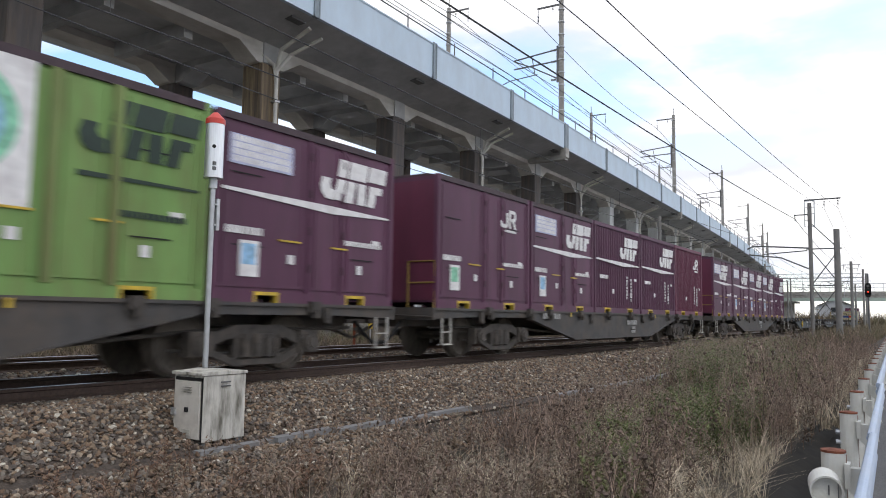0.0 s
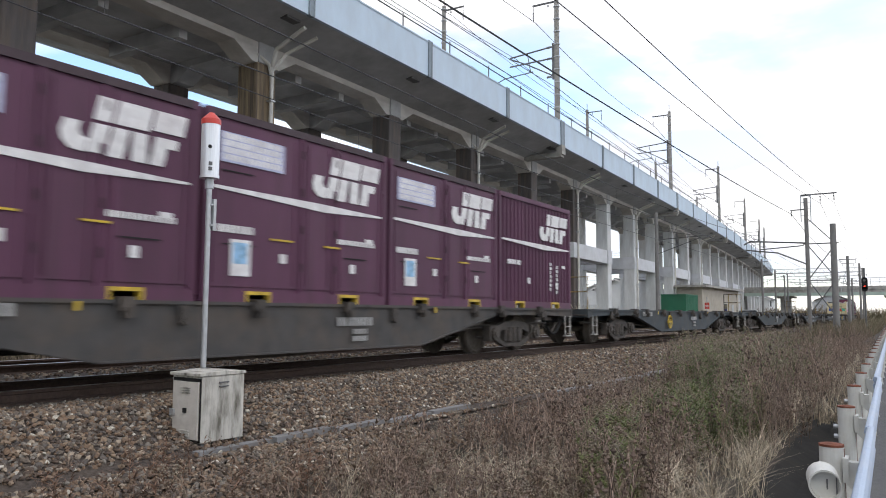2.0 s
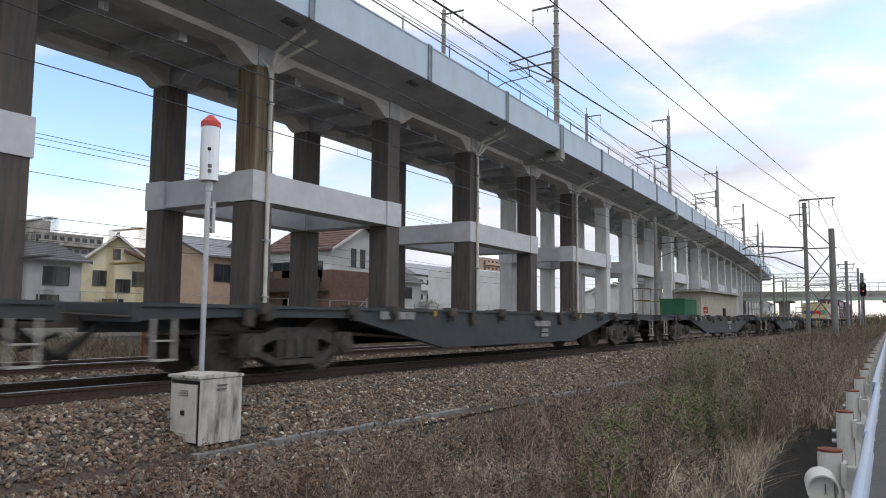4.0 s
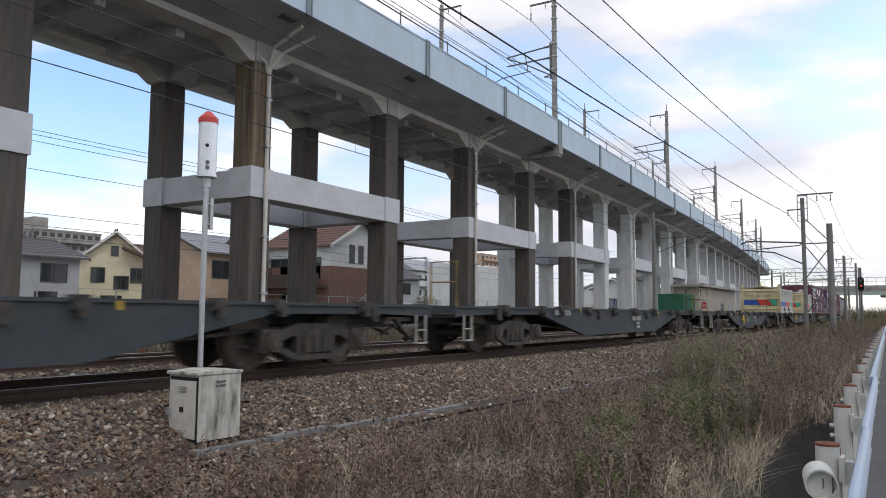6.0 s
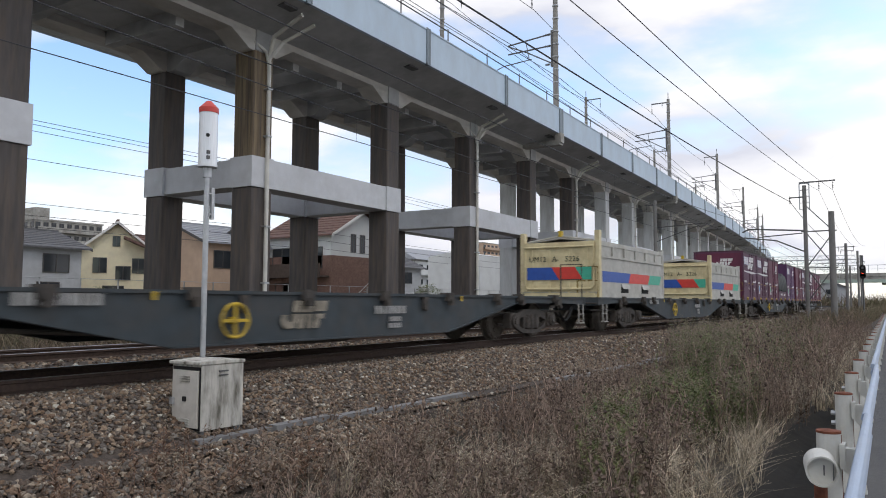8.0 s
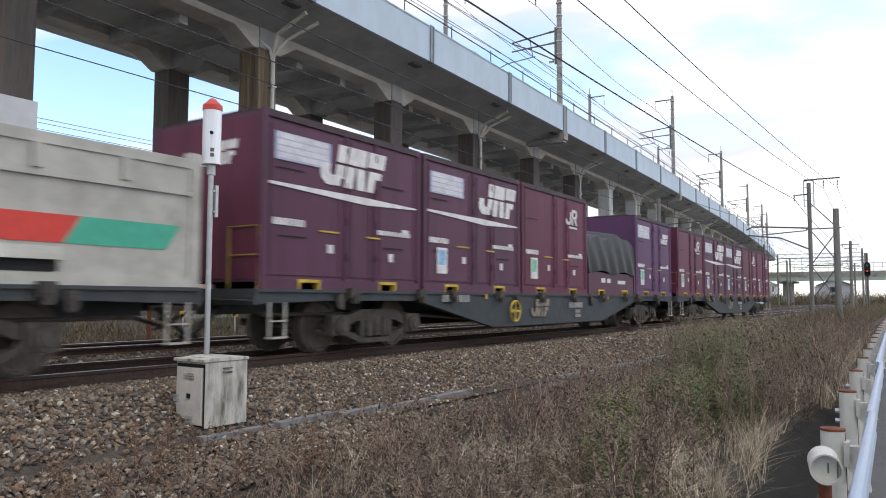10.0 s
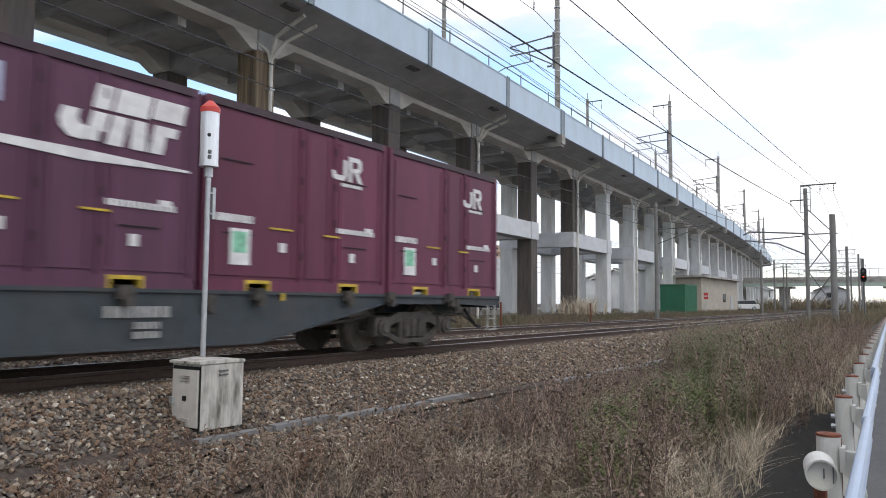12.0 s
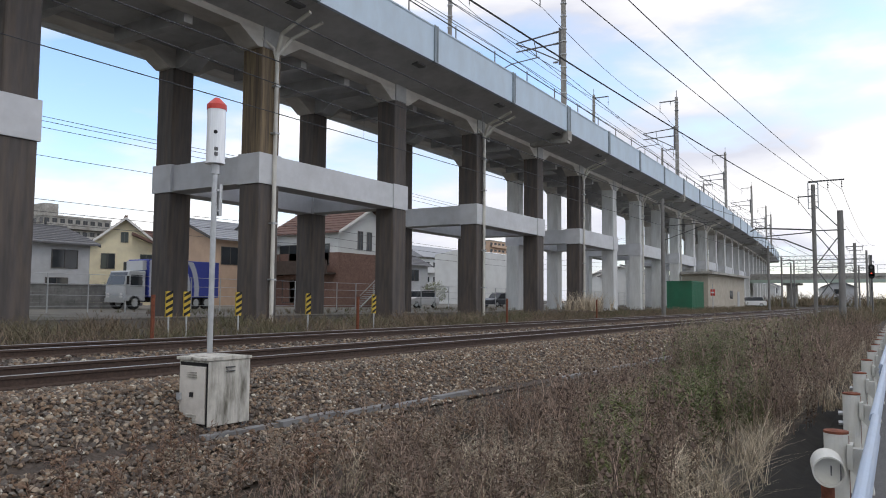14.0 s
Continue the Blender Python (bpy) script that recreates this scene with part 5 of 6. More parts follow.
    if placard:
        put("placard", box(-1.42, -1.08, -0.004, 0, 0.34, 0.82), M_WHITE, face, "white placard")
        put("placard_picture", box(-1.38, -1.14, -0.007, 0, 0.5, 0.78), M_PLACARD if pattern_seed % 3 else M_PLACARDBLUE, face)
    if style == "ribbed":
        for u, z0 in ((0.62, 0.42), (0.98, 0.36)):
            col = Shape()
            for k in range(7):
                col.box(u, u + 0.1 if (k * 3) % 4 else u + 0.07, -0.005, 0, z0 + 0.1 * k, z0 + 0.1 * k + 0.07)
            put("number_column", col, ink, face)
        if mark == "wide":
            put("small_writing", bars(-1.5, 0.95, 0.6, 0.1), ink, face)
    else:
        put("small_writing", bars(-1.66, 0.9, 0.62, 0.1), ink, face)
        put("number_bars", bars(number[0] - 0.1, number[1] - 0.1, 0.9, 0.075), ink, face)
    for a, b2, c, d2 in ((-0.55, -0.42, 0.55, 0.68), (1.32, 1.5, 0.98, 1.05), (0.95, 1.07, 0.48, 0.62)):
        put("small_label", box(a, b2, -0.004, 0, c, d2), M_WHITE, face)
    if style != "ribbed":
        for u, w2, z in ((-1.6, 0.55, 2.42 - 0.72), (0.75, 0.6, 1.72), (-1.55, 0.55, 0.74), (0.8, 0.55, 0.7)):
            put("vent_slit", box(u, u + w2, -0.004, 0, z, z + 0.018), M_BLACK, face)
    # mark on the end wall
    if mark == "wide":
        g = mark_shape(0.3, 1.95, 0.34)
        o = part("end_mark", g, ink, ob)
        o.matrix_basis = pose(-hx, 0, 0, 0, 0, -90)
    return ob


def tub(label):
    """A twenty-foot open bulk container with a striped end."""
    ob = thing("bulk_container", label, "container", "containers on the train")
    hx, hy, hz = 3.029, 1.225, 1.56
    part("end_wall", box(-hx, -hx + 0.08, -hy + 0.1, hy - 0.1, 0.12, hz), M_CREAM, ob, "cream yellow striped end")
    part("end_wall", box(hx - 0.08, hx, -hy + 0.1, hy - 0.1, 0.12, hz), M_CREAM, ob)
    for y in (-hy + 0.02, hy - 0.08):
        part("side_wall", box(-hx + 0.1, hx - 0.1, y, y + 0.06, 0.12, hz - 0.1), M_GREYTUB, ob, "light grey side")
    part("floor_plate", box(-hx, hx, -hy + 0.05, hy - 0.05, 0.1, 0.16), M_GREYTUB, ob)
    for u in (-hx, hx - 0.16):
        for w in (-hy, hy - 0.14):
            part("corner_post", box(u, u + 0.16, w, w + 0.14, 0, hz + 0.32 if u < 0 else hz + 0.1), M_CREAM if u < 0 else M_GREYTUB, ob)
    for z0, z1, mm in ((0.0, 0.13, M_CREAM), (hz - 0.1, hz + 0.02, M_CREAM)):
        part("end_rail", box(-hx - 0.02, -hx + 0.1, -hy + 0.14, hy - 0.14, z0, z1), mm, ob)
        for w in (-hy, hy - 0.1):
            part("side_rail", box(-hx + 0.16, hx - 0.16, w, w + 0.1, z0, z1), M_GREYTUB, ob)
    for u in (-0.85, -0.3, 0.3, 0.85):
        part("rib", box(-hx - 0.02, -hx, u - 0.03, u + 0.03, 0.13, hz - 0.1), M_CREAM, ob)
    part("cover_bow", Shape().tube([(-hx + 0.1, -hy + 0.2, hz + 0.05), (-hx + 0.1, 0, hz + 0.2), (-hx + 0.1, hy - 0.2, hz + 0.05)], 0.03).bar((-hx + 0.1, 0, hz + 0.2), (hx - 0.1, 0, hz + 0.2), 0.03), M_GREYTUB, ob)
    part("cover", Shape().prism(((-hy + 0.06, hz), (0, hz + 0.15), (hy - 0.06, hz), (0, hz + 0.12)), "x", -hx + 0.1, hx - 0.1), M_GREYTUB, ob)
    part("clamp", Shape().box(-hx + 0.02, -hx + 0.16, -0.08, 0.02, hz + 0.18, hz + 0.34), M_YELLOW, ob)
    for a, b, mm in ((0.1, 1.0, M_STRIPE_B), (-0.62, 0.1, M_STRIPE_R), (-1.0, -0.62, M_STRIPE_G)):
        k = 0.12
        part("stripe", Shape().prism(((a - k if a > -1 else a, 0.5), (b - k if b < 1 else b, 0.5), (b + k if b < 1 else b, 0.86), (a + k if a > -1 else a, 0.86)), "x", -hx - 0.026, -hx - 0.02), mm, ob)
    for a, b, mm in ((-2.78, -0.6, M_STRIPE_B), (-0.6, 1.3, M_STRIPE_R), (1.3, 2.55, M_STRIPE_G)):
        part("stripe", Shape().prism(((a, 0.44), (b, 0.44), (b + 0.2, 0.74), (a + 0.2 if a > -2 else a, 0.74)), "y", -hy + 0.012, -hy + 0.018), mm, ob)
    for w in (-hy - 0.015, hy - 0.02):
        part("ledge", box(-hx + 0.16, hx - 0.16, w, w + 0.035, 1.12, 1.17), M_GREYTUB, ob)
    for u in (-2.0, -1.0, 0.0, 1.0, 2.0):
        part("cover_latch", box(u - 0.05, u + 0.05, -hy - 0.03, -hy, 1.2, 1.46), M_GREYTUB, ob)
    part("end_frame", Shape().tube([(-hx - 0.03, -0.98, 0.24), (-hx - 0.03, -1.06, 0.34), (-hx - 0.03, -1.06, 1.44), (-hx - 0.03, 1.06, 1.44), (-hx - 0.03, 1.06, 0.34), (-hx - 0.03, 0.98, 0.24), (-hx - 0.03, -0.98, 0.24)], 0.035, 8), M_CREAM, ob, "rounded door frame")
    for u in (-0.95, 0.95):
        part("fork_pocket", box(u - 0.3, u + 0.3, -hy - 0.004, -hy + 0.04, 0.14, 0.4), M_BLACK, ob)
        part("pocket_flap", Shape().prism(((-hy - 0.01, 0.4), (-hy + 0.04, 0.4), (-hy - 0.06, 0.26)), "x", u - 0.33, u + 0.33), M_GREYTUB, ob)
    o = part("number_writing", written("UM12   A-   5226", 0.22), M_DARKMARK, ob)
    o.matrix_basis = pose(-hx - 0.024, 0.93, 1.02, 90, 0, -90)
    return ob


def written(text, size):
    cu = bpy.data.curves.new("writing", "FONT")
    cu.body, cu.size, cu.extrude, cu.resolution_u = text, size, 0.002, 2
    o = bpy.data.objects.new("writing", cu)
    me = bpy.data.meshes.new_from_object(o)
    me.materials.clear()
    me.materials.append(M_DARKMARK)
    bpy.data.objects.remove(o)
    return me


M_STEP = mat("worn_pale_step_paint", (0.42, 0.41, 0.38), 0.7, vary=0.2, grain=12, dirt=(0.16, 0.13, 0.1), dirt_scale=6, dirt_amount=0.7)


def wagon(steel, label):
    ob = thing("flat_wagon", label, "wagon", "wagons of the train")
    L = 9.5
    for w in (-1, 1):
        y = w * 1.19
        poly = ((-L, 0.96), (-L, 0.78), (-8.2, 0.82), (-5.75, 0.82), (-3.15, 0.3), (2.95, 0.3), (5.6, 0.82), (8.2, 0.82), (L, 0.78), (L, 0.96))
        part("side_sill", Shape().prism(poly, "y", min(y, y - w * 0.03), max(y, y - w * 0.03)), steel, ob, "deep fish-bellied side sill")
        part("sill_flange", Shape().box(-L, L, min(y + w * 0.035, y - w * 0.14), max(y + w * 0.035, y - w * 0.14), 0.94, 0.985).box(-3.2, 3.0, min(y + w * 0.04, y - w * 0.1), max(y + w * 0.04, y - w * 0.1), 0.28, 0.305).prism(((-5.75, 0.8), (-3.15, 0.28), (-3.15, 0.305), (-5.75, 0.825)), "y", min(y + w * 0.04, y - w * 0.1), max(y + w * 0.04, y - w * 0.1)).prism(((5.6, 0.8), (2.95, 0.28), (2.95, 0.305), (5.6, 0.825)), "y", min(y + w * 0.04, y - w * 0.1), max(y + w * 0.04, y - w * 0.1)), steel, ob)
        for u in (-5.2, -2.6, 0.0, 2.6, 5.2):
            part("stiffener", box(u - 0.02, u + 0.02, min(y - w * 0.03, y - w * 0.16), max(y - w * 0.03, y - w * 0.16), 0.32 if abs(u) < 3 else 0.8, 0.95), steel, ob)
    part("deck", Shape().box(-L, L, -1.15, 1.15, 0.88, 0.93).box(-L + 0.1, L - 0.1, -0.25, 0.25, 0.62, 0.88), steel, ob)
    for u in (-1, 1):
        part("end_beam", box(min(u * L, u * (L + 0.08)), max(u * L, u * (L + 0.08)), -1.2, 1.2, 0.76, 0.985), steel, ob)
        part("coupler", Shape().box(min(u * (L + 0.08), u * (L + 0.6)), max(u * (L + 0.08), u * (L + 0.6)), -0.13, 0.13, 0.68, 0.9).bar((u * (L + 0.1), 0.3, 0.6), (u * (L + 0.62), 0.2, 0.42), 0.03).bar((u * (L + 0.1), -0.3, 0.6), (u * (L + 0.62), -0.35, 0.35), 0.03), M_BOGIE, ob)
        e = u * (L - 0.3)
        part("step", Shape().box(e - 0.16, e - 0.13, -1.25, -1.225, 0.3, 0.8).box(e + 0.13, e + 0.16, -1.25, -1.225, 0.3, 0.8)
             .box(e - 0.16, e + 0.16, -1.28, -1.18, 0.3, 0.325).box(e - 0.16, e + 0.16, -1.26, -1.21, 0.53, 0.55), M_STEP, ob, "pale steel step")
        part("end_rail", Shape().tube([(u * (L - 0.02), -1.15, 0.98), (u * (L - 0.02), -1.15, 1.85), (u * (L - 0.02), -0.55, 1.85), (u * (L - 0.02), -0.55, 0.98)], 0.022, 8).bar((u * (L - 0.02), -1.15, 1.45), (u * (L - 0.02), -0.55, 1.45), 0.016, 6), M_OCHRE if u < 0 else M_BOGIE, ob, "bent tube hand rail")
        # cast side frames: an arched top chord, sloping lower arms, open windows between
        top = ((-1.14, 0.5), (-1.12, 0.4), (-0.72, 0.42), (-0.5, 0.5), (0.5, 0.5), (0.72, 0.42), (1.12, 0.4), (1.14, 0.5), (0.8, 0.56), (0.42, 0.68), (-0.42, 0.68), (-0.8, 0.56))
        low = ((-0.86, 0.42), (-0.84, 0.3), (-0.42, 0.14), (0.42, 0.14), (0.84, 0.3), (0.86, 0.42), (0.74, 0.42), (0.7, 0.34), (0.36, 0.22), (-0.36, 0.22), (-0.7, 0.34), (-0.74, 0.42))
        bogie = part("bogie", Shape().box(-0.28, 0.28, -0.95, 0.95, 0.4, 0.66).bar((0, 0, 0.6), (0, 0, 0.88), 0.3, 14), M_BOGIE, ob, "dusty cast bogie")
        bogie.matrix_basis = pose(u * 6.75, 0, 0)
        for y0, y1 in ((-1.03, -0.93), (0.93, 1.03)):
            part("side_frame", Shape().prism(top, "y", y0, y1).prism(low, "y", y0, y1).box(-0.4, -0.33, y0, y1, 0.2, 0.55).box(0.33, 0.4, y0, y1, 0.2, 0.55), M_BOGIE, bogie, "cast side frame with open windows")
        part("brake_rod", Shape().tube([(-1.3, -0.84, 0.36), (-0.6, -0.86, 0.3), (0.6, -0.86, 0.3), (1.3, -0.84, 0.36)], 0.025, 6), M_BOGIE, bogie)
        for du in (-0.95, 0.95):
            part("axle_box", Shape().bar((du, -1.14, 0.43), (du, -0.9, 0.43), 0.15, 14).box(du - 0.19, du + 0.19, -1.08, -0.9, 0.28, 0.6).bar((du, -1.17, 0.43), (du, -1.14, 0.43), 0.09, 12), M_BOGIE, bogie, "bearing box")
            ws = Shape()
            for y, y2, y3 in ((-0.6, -0.47, -0.45), (0.6, 0.47, 0.45)):
                ws.bar((0, y, 0), (0, y2, 0), 0.43, 30).bar((0, y2, 0), (0, y3, 0), 0.457, 30).ring((0, y * 1.015, 0), 0.385, 0.03, "y", 24)
                ws.bar((0, y * 1.02, 0), (0, y, 0), 0.13, 12)
            ws.bar((0, -0.95, 0), (0, 0.95, 0), 0.08, 10)
            ws.box(0.18, 0.26, -0.612, -0.6, -0.04, 0.04).box(-0.26, -0.18, -0.612, -0.6, -0.04, 0.04)
            wheel = part("wheelset", ws, M_WHEEL, bogie)
            wheel.matrix_basis = pose(du, 0, 0.43)
        for du in (-0.2, 0.0, 0.2):
            part("spring", Shape().bar((du, -1.0, 0.25), (du, -1.0, 0.56), 0.085, 10), M_BOGIE, bogie)
        part("brake_shoe", Shape().box(-0.5, -0.42, -0.7, -0.45, 0.25, 0.6).box(0.42, 0.5, -0.7, -0.45, 0.25, 0.6), M_BOGIE, bogie)
    if steel is M_WAGONBLUE:
        part("handbrake_wheel", Shape().ring((-2.28, -1.28, 0.6), 0.22, 0.02).box(-2.3, -2.26, -1.29, -1.27, 0.39, 0.81).box(-2.49, -2.07, -1.29, -1.27, 0.58, 0.62).bar((-2.28, -1.29, 0.6), (-2.28, -1.19, 0.6), 0.05, 10), M_YELLOW, ob, "yellow handbrake wheel")
    part("number_bars", bars(0.68, 0.65, 0.9, 0.13), M_WAGONINK, ob).matrix_basis = pose(0, -1.223, 0)
    part("small_writing", bars(1.05, 0.52, 0.34, 0.08, 2), M_WAGONINK, ob).matrix_basis = pose(0, -1.223, 0)
    part("small_writing", bars(-5.05, 0.8, 0.95, 0.13), M_WAGONINK, ob).matrix_basis = pose(0, -1.223, 0)
    for u in (-7.62, -5.78, -3.81 - 0.92, -3.81 + 0.92, -0.92, 0.92, 3.81 - 0.92, 3.81 + 0.92, 5.78, 7.62):
        part("container_lock", Shape().box(u - 0.09, u + 0.09, -1.3, -1.08, 0.86, 1.02).box(u - 0.05, u + 0.05, -1.34, -1.24, 0.78, 0.9), M_BOGIE, ob)
    part("valve_box", Shape().box(3.0, 3.5, -1.0, -0.5, 0.3, 0.6).bar((-1.5, -0.9, 0.4), (0.3, -0.9, 0.4), 0.19, 14), M_BOGIE, ob)
    part("brake_pipe", Shape().tube([(-9.0, -0.7, 0.62), (-6.0, -0.75, 0.6), (-3.0, -1.05, 0.42), (3.0, -1.05, 0.4), (6.0, -0.75, 0.6), (9.0, -0.7, 0.62)], 0.03, 6), M_BOGIE, ob)
    for u in (-1, 1):
        part("air_hose", Shape().tube([(u * 9.5, -0.4, 0.72), (u * 9.75, -0.42, 0.5), (u * 9.95, -0.42, 0.36), (u * 10.15, -0.4, 0.34)], 0.035, 8), M_BLACK, ob)
        part("uncoupling_lever", Shape().tube([(u * 9.6, -1.15, 0.82), (u * 9.62, -0.3, 0.84), (u * 9.8, -0.1, 0.86)], 0.016, 6), M_BOGIE, ob)
    for u in (-7.9, -2.1, 2.1, 7.9):
        part("lashing_ring", Shape().box(u - 0.07, u + 0.07, -1.26, -1.22, 0.72, 0.93).bar((u, -1.28, 0.74), (u, -1.22, 0.74), 0.05, 8), M_BOGIE, ob)
    part("yellow_tag", box(-3.48, -3.42, -1.235, -1.222, 0.86, 0.96), M_YELLOW, ob)
    part("yellow_tag", box(3.32, 3.38, -1.235, -1.222, 0.86, 0.96), M_YELLOW, ob)
    return ob


M_FADEDMARK = mat("faded_cream_mark", (0.26, 0.23, 0.18), 0.8, vary=0.35, grain=7, dirt=(0.1, 0.09, 0.075), dirt_scale=4, dirt_amount=0.7, bump=0)

# wagon middles along the train at the start, and what each carries
W_GREY = wagon(M_WAGON, "brown-grey flat container wagon, loaded with containers")
W_BLUE = wagon(M_WAGONBLUE, "dark blue-grey flat container wagon, empty deck")
P = 3.812
STARTS = {"a": -9.2, "b": 11.12, "c": 32.0, "f1": 52.2, "f2": 72.2, "f3": 92.2, "f4": 112.2, "f5": 132.2, "q": 152.3, "y": 172.3, "z": 192.14}
TRAIN = []
for key, s0 in STARTS.items():
    src = W_GREY if key in ("a", "b", "c") else W_BLUE
    if key == "a":
        w = W_GREY
    elif key == "f1":
        w = W_BLUE
    else:
        w = copy_thing(src, Matrix())
    if key in ("q", "y", "z"):
        w["label"] = "dark blue-grey flat container wagon, loaded with containers"
    if key in ("f2", "f3", "f4", "z"):
        for child in list(w.children):
            if child.name.startswith("handbrake_wheel"):
                bpy.data.objects.remove(child)
    if key in ("f5", "y", "z"):
        part("block_mark", mark_shape(-0.95, 0.66, 0.4), M_FADEDMARK, w, "faded cream block mark").matrix_basis = pose(0, -1.222, 0)
    TRAIN.append((w, s0 + 2 * P + CL / 2, 0.0))

PURPLE = container("panel", M_PURPLE, "red-violet steel rail container with white block mark and stripe")
VIOLET = container("panel", M_VIOLET, "blue-violet steel rail container with small white mark", mark="small", stripe=False, pattern_seed=1)
WINE = container("panel", M_RED, "wine-red steel rail container with two-letter white mark", mark="two", stripe=False, notice=False, pattern_seed=1)
WINE_P = container("panel", M_PURPLE, "plain violet steel rail container with two-letter white mark", mark="two", stripe=False, notice=False, pattern_seed=2)
PURPLE_MID = container("panel", M_PURPLE, "red-violet steel rail container with large white block mark", mark_x=0.05, placard=False)
RIBBED = container("ribbed", M_PURPLE, "corrugated red-violet rail container with white block mark", notice=False, placard=False)
RIBBED_R = container("ribbed", M_RED, "corrugated wine-red rail container with small mark", mark="two", stripe=False, notice=False, placard=False)
GREEN = container("panel", M_GREEN, "leaf-green steel rail container with dark block mark", notice=False, placard=False, mark_x=0.92)
part("white_panel", box(-1.76, -0.33, -1.2235, -1.2205, 0.88, 2.4), M_WHITE, GREEN, "white painted panel")
part("round_mark", Shape().bar((-1.05, -1.227, 1.72), (-1.05, -1.2225, 1.72), 0.58, 40), M_PLACARD, GREEN, "green and blue round mark")
part("round_mark", Shape().bar((-1.05, -1.231, 1.72), (-1.05, -1.2265, 1.72), 0.43, 36), M_PLACARDBLUE, GREEN)
M_OLIVE = mat("rust_streaked_green", (0.15, 0.2, 0.065), 0.75, vary=0.3, grain=3, dirt=(0.13, 0.1, 0.035), dirt_scale=2.5, dirt_amount=0.7, stretch=(2, 2, 0.3))
for u in (-0.12, 0.6):
    part("hinge_cover", box(u - 0.06, u + 0.06, -1.236, -1.219, 0.14, 2.4), M_OLIVE, GREEN, "rust-streaked hinge cover")

half = thing("covered_container", "half-height violet container under a slack dark tarpaulin", "container", "containers on the train")
part("body", Shape().box(-CL / 2, CL / 2, -1.2, 1.2, 0.12, 0.62).box(-CL / 2, -CL / 2 + 0.1, -1.225, -1.12, 0, 0.62).box(CL / 2 - 0.1, CL / 2, -1.225, -1.12, 0, 0.62).box(-0.7, 0.7, -1.2, -1.1, 0, 0.12).box(-1.8, -1.15, -1.2, -1.1, 0, 0.12).box(1.15, 1.8, -1.2, -1.1, 0, 0.12), M_PURPLE, half)
part("small_label", Shape().box(-0.9, -0.6, -1.206, -1.2, 0.34, 0.46).box(-0.45, -0.2, -1.206, -1.2, 0.34, 0.46).box(0.4, 1.0, -1.206, -1.2, 0.32, 0.42), M_WHITE, half)
for u in (-0.925, 0.925):
    part("fork_pocket", Shape().box(u - 0.225, u + 0.225, -1.23, -1.1, 0.1, 0.145).box(u - 0.225, u - 0.185, -1.23, -1.1, 0, 0.1).box(u + 0.185, u + 0.225, -1.23, -1.1, 0, 0.1), M_YELLOW, half)
sheet = []
NXT, NZT = 40, 10
for i in range(NXT + 1):
    u = -CL / 2 - 0.02 + (CL + 0.04) * i / NXT
    topz = 1.72 + 0.14 * math.sin(u * 1.7 + 0.6) + 0.05 * math.sin(u * 5.1) + (0.1 if u < -0.8 else 0)
    hem = 0.62 - 0.05 * math.cos(u * 3.4)
    for j in range(2 * NZT + 1):
        if j < NZT:
            f = j / NZT
            sheet.append((u, -1.235 - 0.03 * math.sin(u * 9 + f * 4) * (1 - f) + 0.12 * f * f, hem + (topz - hem) * f))
        elif j == NZT:
            sheet.append((u, 0, topz + 0.06))
        else:
            f = (2 * NZT - j) / NZT
            sheet.append((u, 1.235 - 0.12 * f * f, hem + (topz - hem) * f))
K = 2 * NZT + 1
tarp_shape = Shape().add(sheet, [(i * K + j, (i + 1) * K + j, (i + 1) * K + j + 1, i * K + j + 1) for i in range(NXT) for j in range(K - 1)]
                         + [tuple(range(K - 1, -1, -1)), tuple(NXT * K + j for j in range(K))])
part("tarpaulin", tarp_shape, M_TARP, half, "slack dark tarpaulin")
TUB = tub("cream and grey open bulk container with blue, red and green stripes")

LOADS = {"a": (None, WINE_P, WINE_P, GREEN, PURPLE), "b": (WINE_P, PURPLE, RIBBED, RIBBED, RIBBED_R), "c": (PURPLE_MID, PURPLE, PURPLE, PURPLE, RIBBED),
         "y": (PURPLE_MID, PURPLE, WINE, half, VIOLET), "z": (WINE, PURPLE, PURPLE, WINE, WINE)}
used = set()
for key, load in LOADS.items():
    for i, proto in enumerate(load):
        if proto is None:
            continue
        ob = copy_thing(proto, Matrix()) if proto.name in used else proto
        used.add(proto.name)
        TRAIN.append((ob, STARTS[key] + i * P + CL / 2, 0.985))
TRAIN.append((TUB, STARTS["q"] + 3.03, 0.985))
TRAIN.append((copy_thing(TUB, Matrix()), STARTS["q"] + 19.0 - 3.03, 0.985))


# ---- ballast stones ----
RNG = np.random.default_rng(7)


def raw_mesh(name, verts, faces, material):
    me = bpy.data.meshes.new(name)
    me.from_pydata(verts.tolist(), [], faces.tolist())
    me.materials.append(material)
    return me


def ico():
    b = bmesh.new()
    bmesh.ops.create_icosphere(b, subdivisions=1, radius=1.0)
    v = np.array([p.co[:] for p in b.verts])
    f = np.array([[p.index for p in q.verts] for q in b.faces])
    b.free()
    return v, f


ICO_V, ICO_F = ico()


def stone_shapes(k):
    out = []
    for _ in range(k):
        v = ICO_V * (1 + RNG.uniform(-0.42, 0.25, (len(ICO_V), 1)))
        v = v * np.array([RNG.uniform(0.85, 1.3), RNG.uniform(0.7, 1.0), RNG.uniform(0.5, 0.8)])
        out.append(v)
    return np.array(out)


STONES = stone_shapes(14)


def bed_z(y):
    ys, zs = [p[0] for p in PROFILE], [p[1] for p in PROFILE]
    return np.interp(y, ys, zs) + 0.03


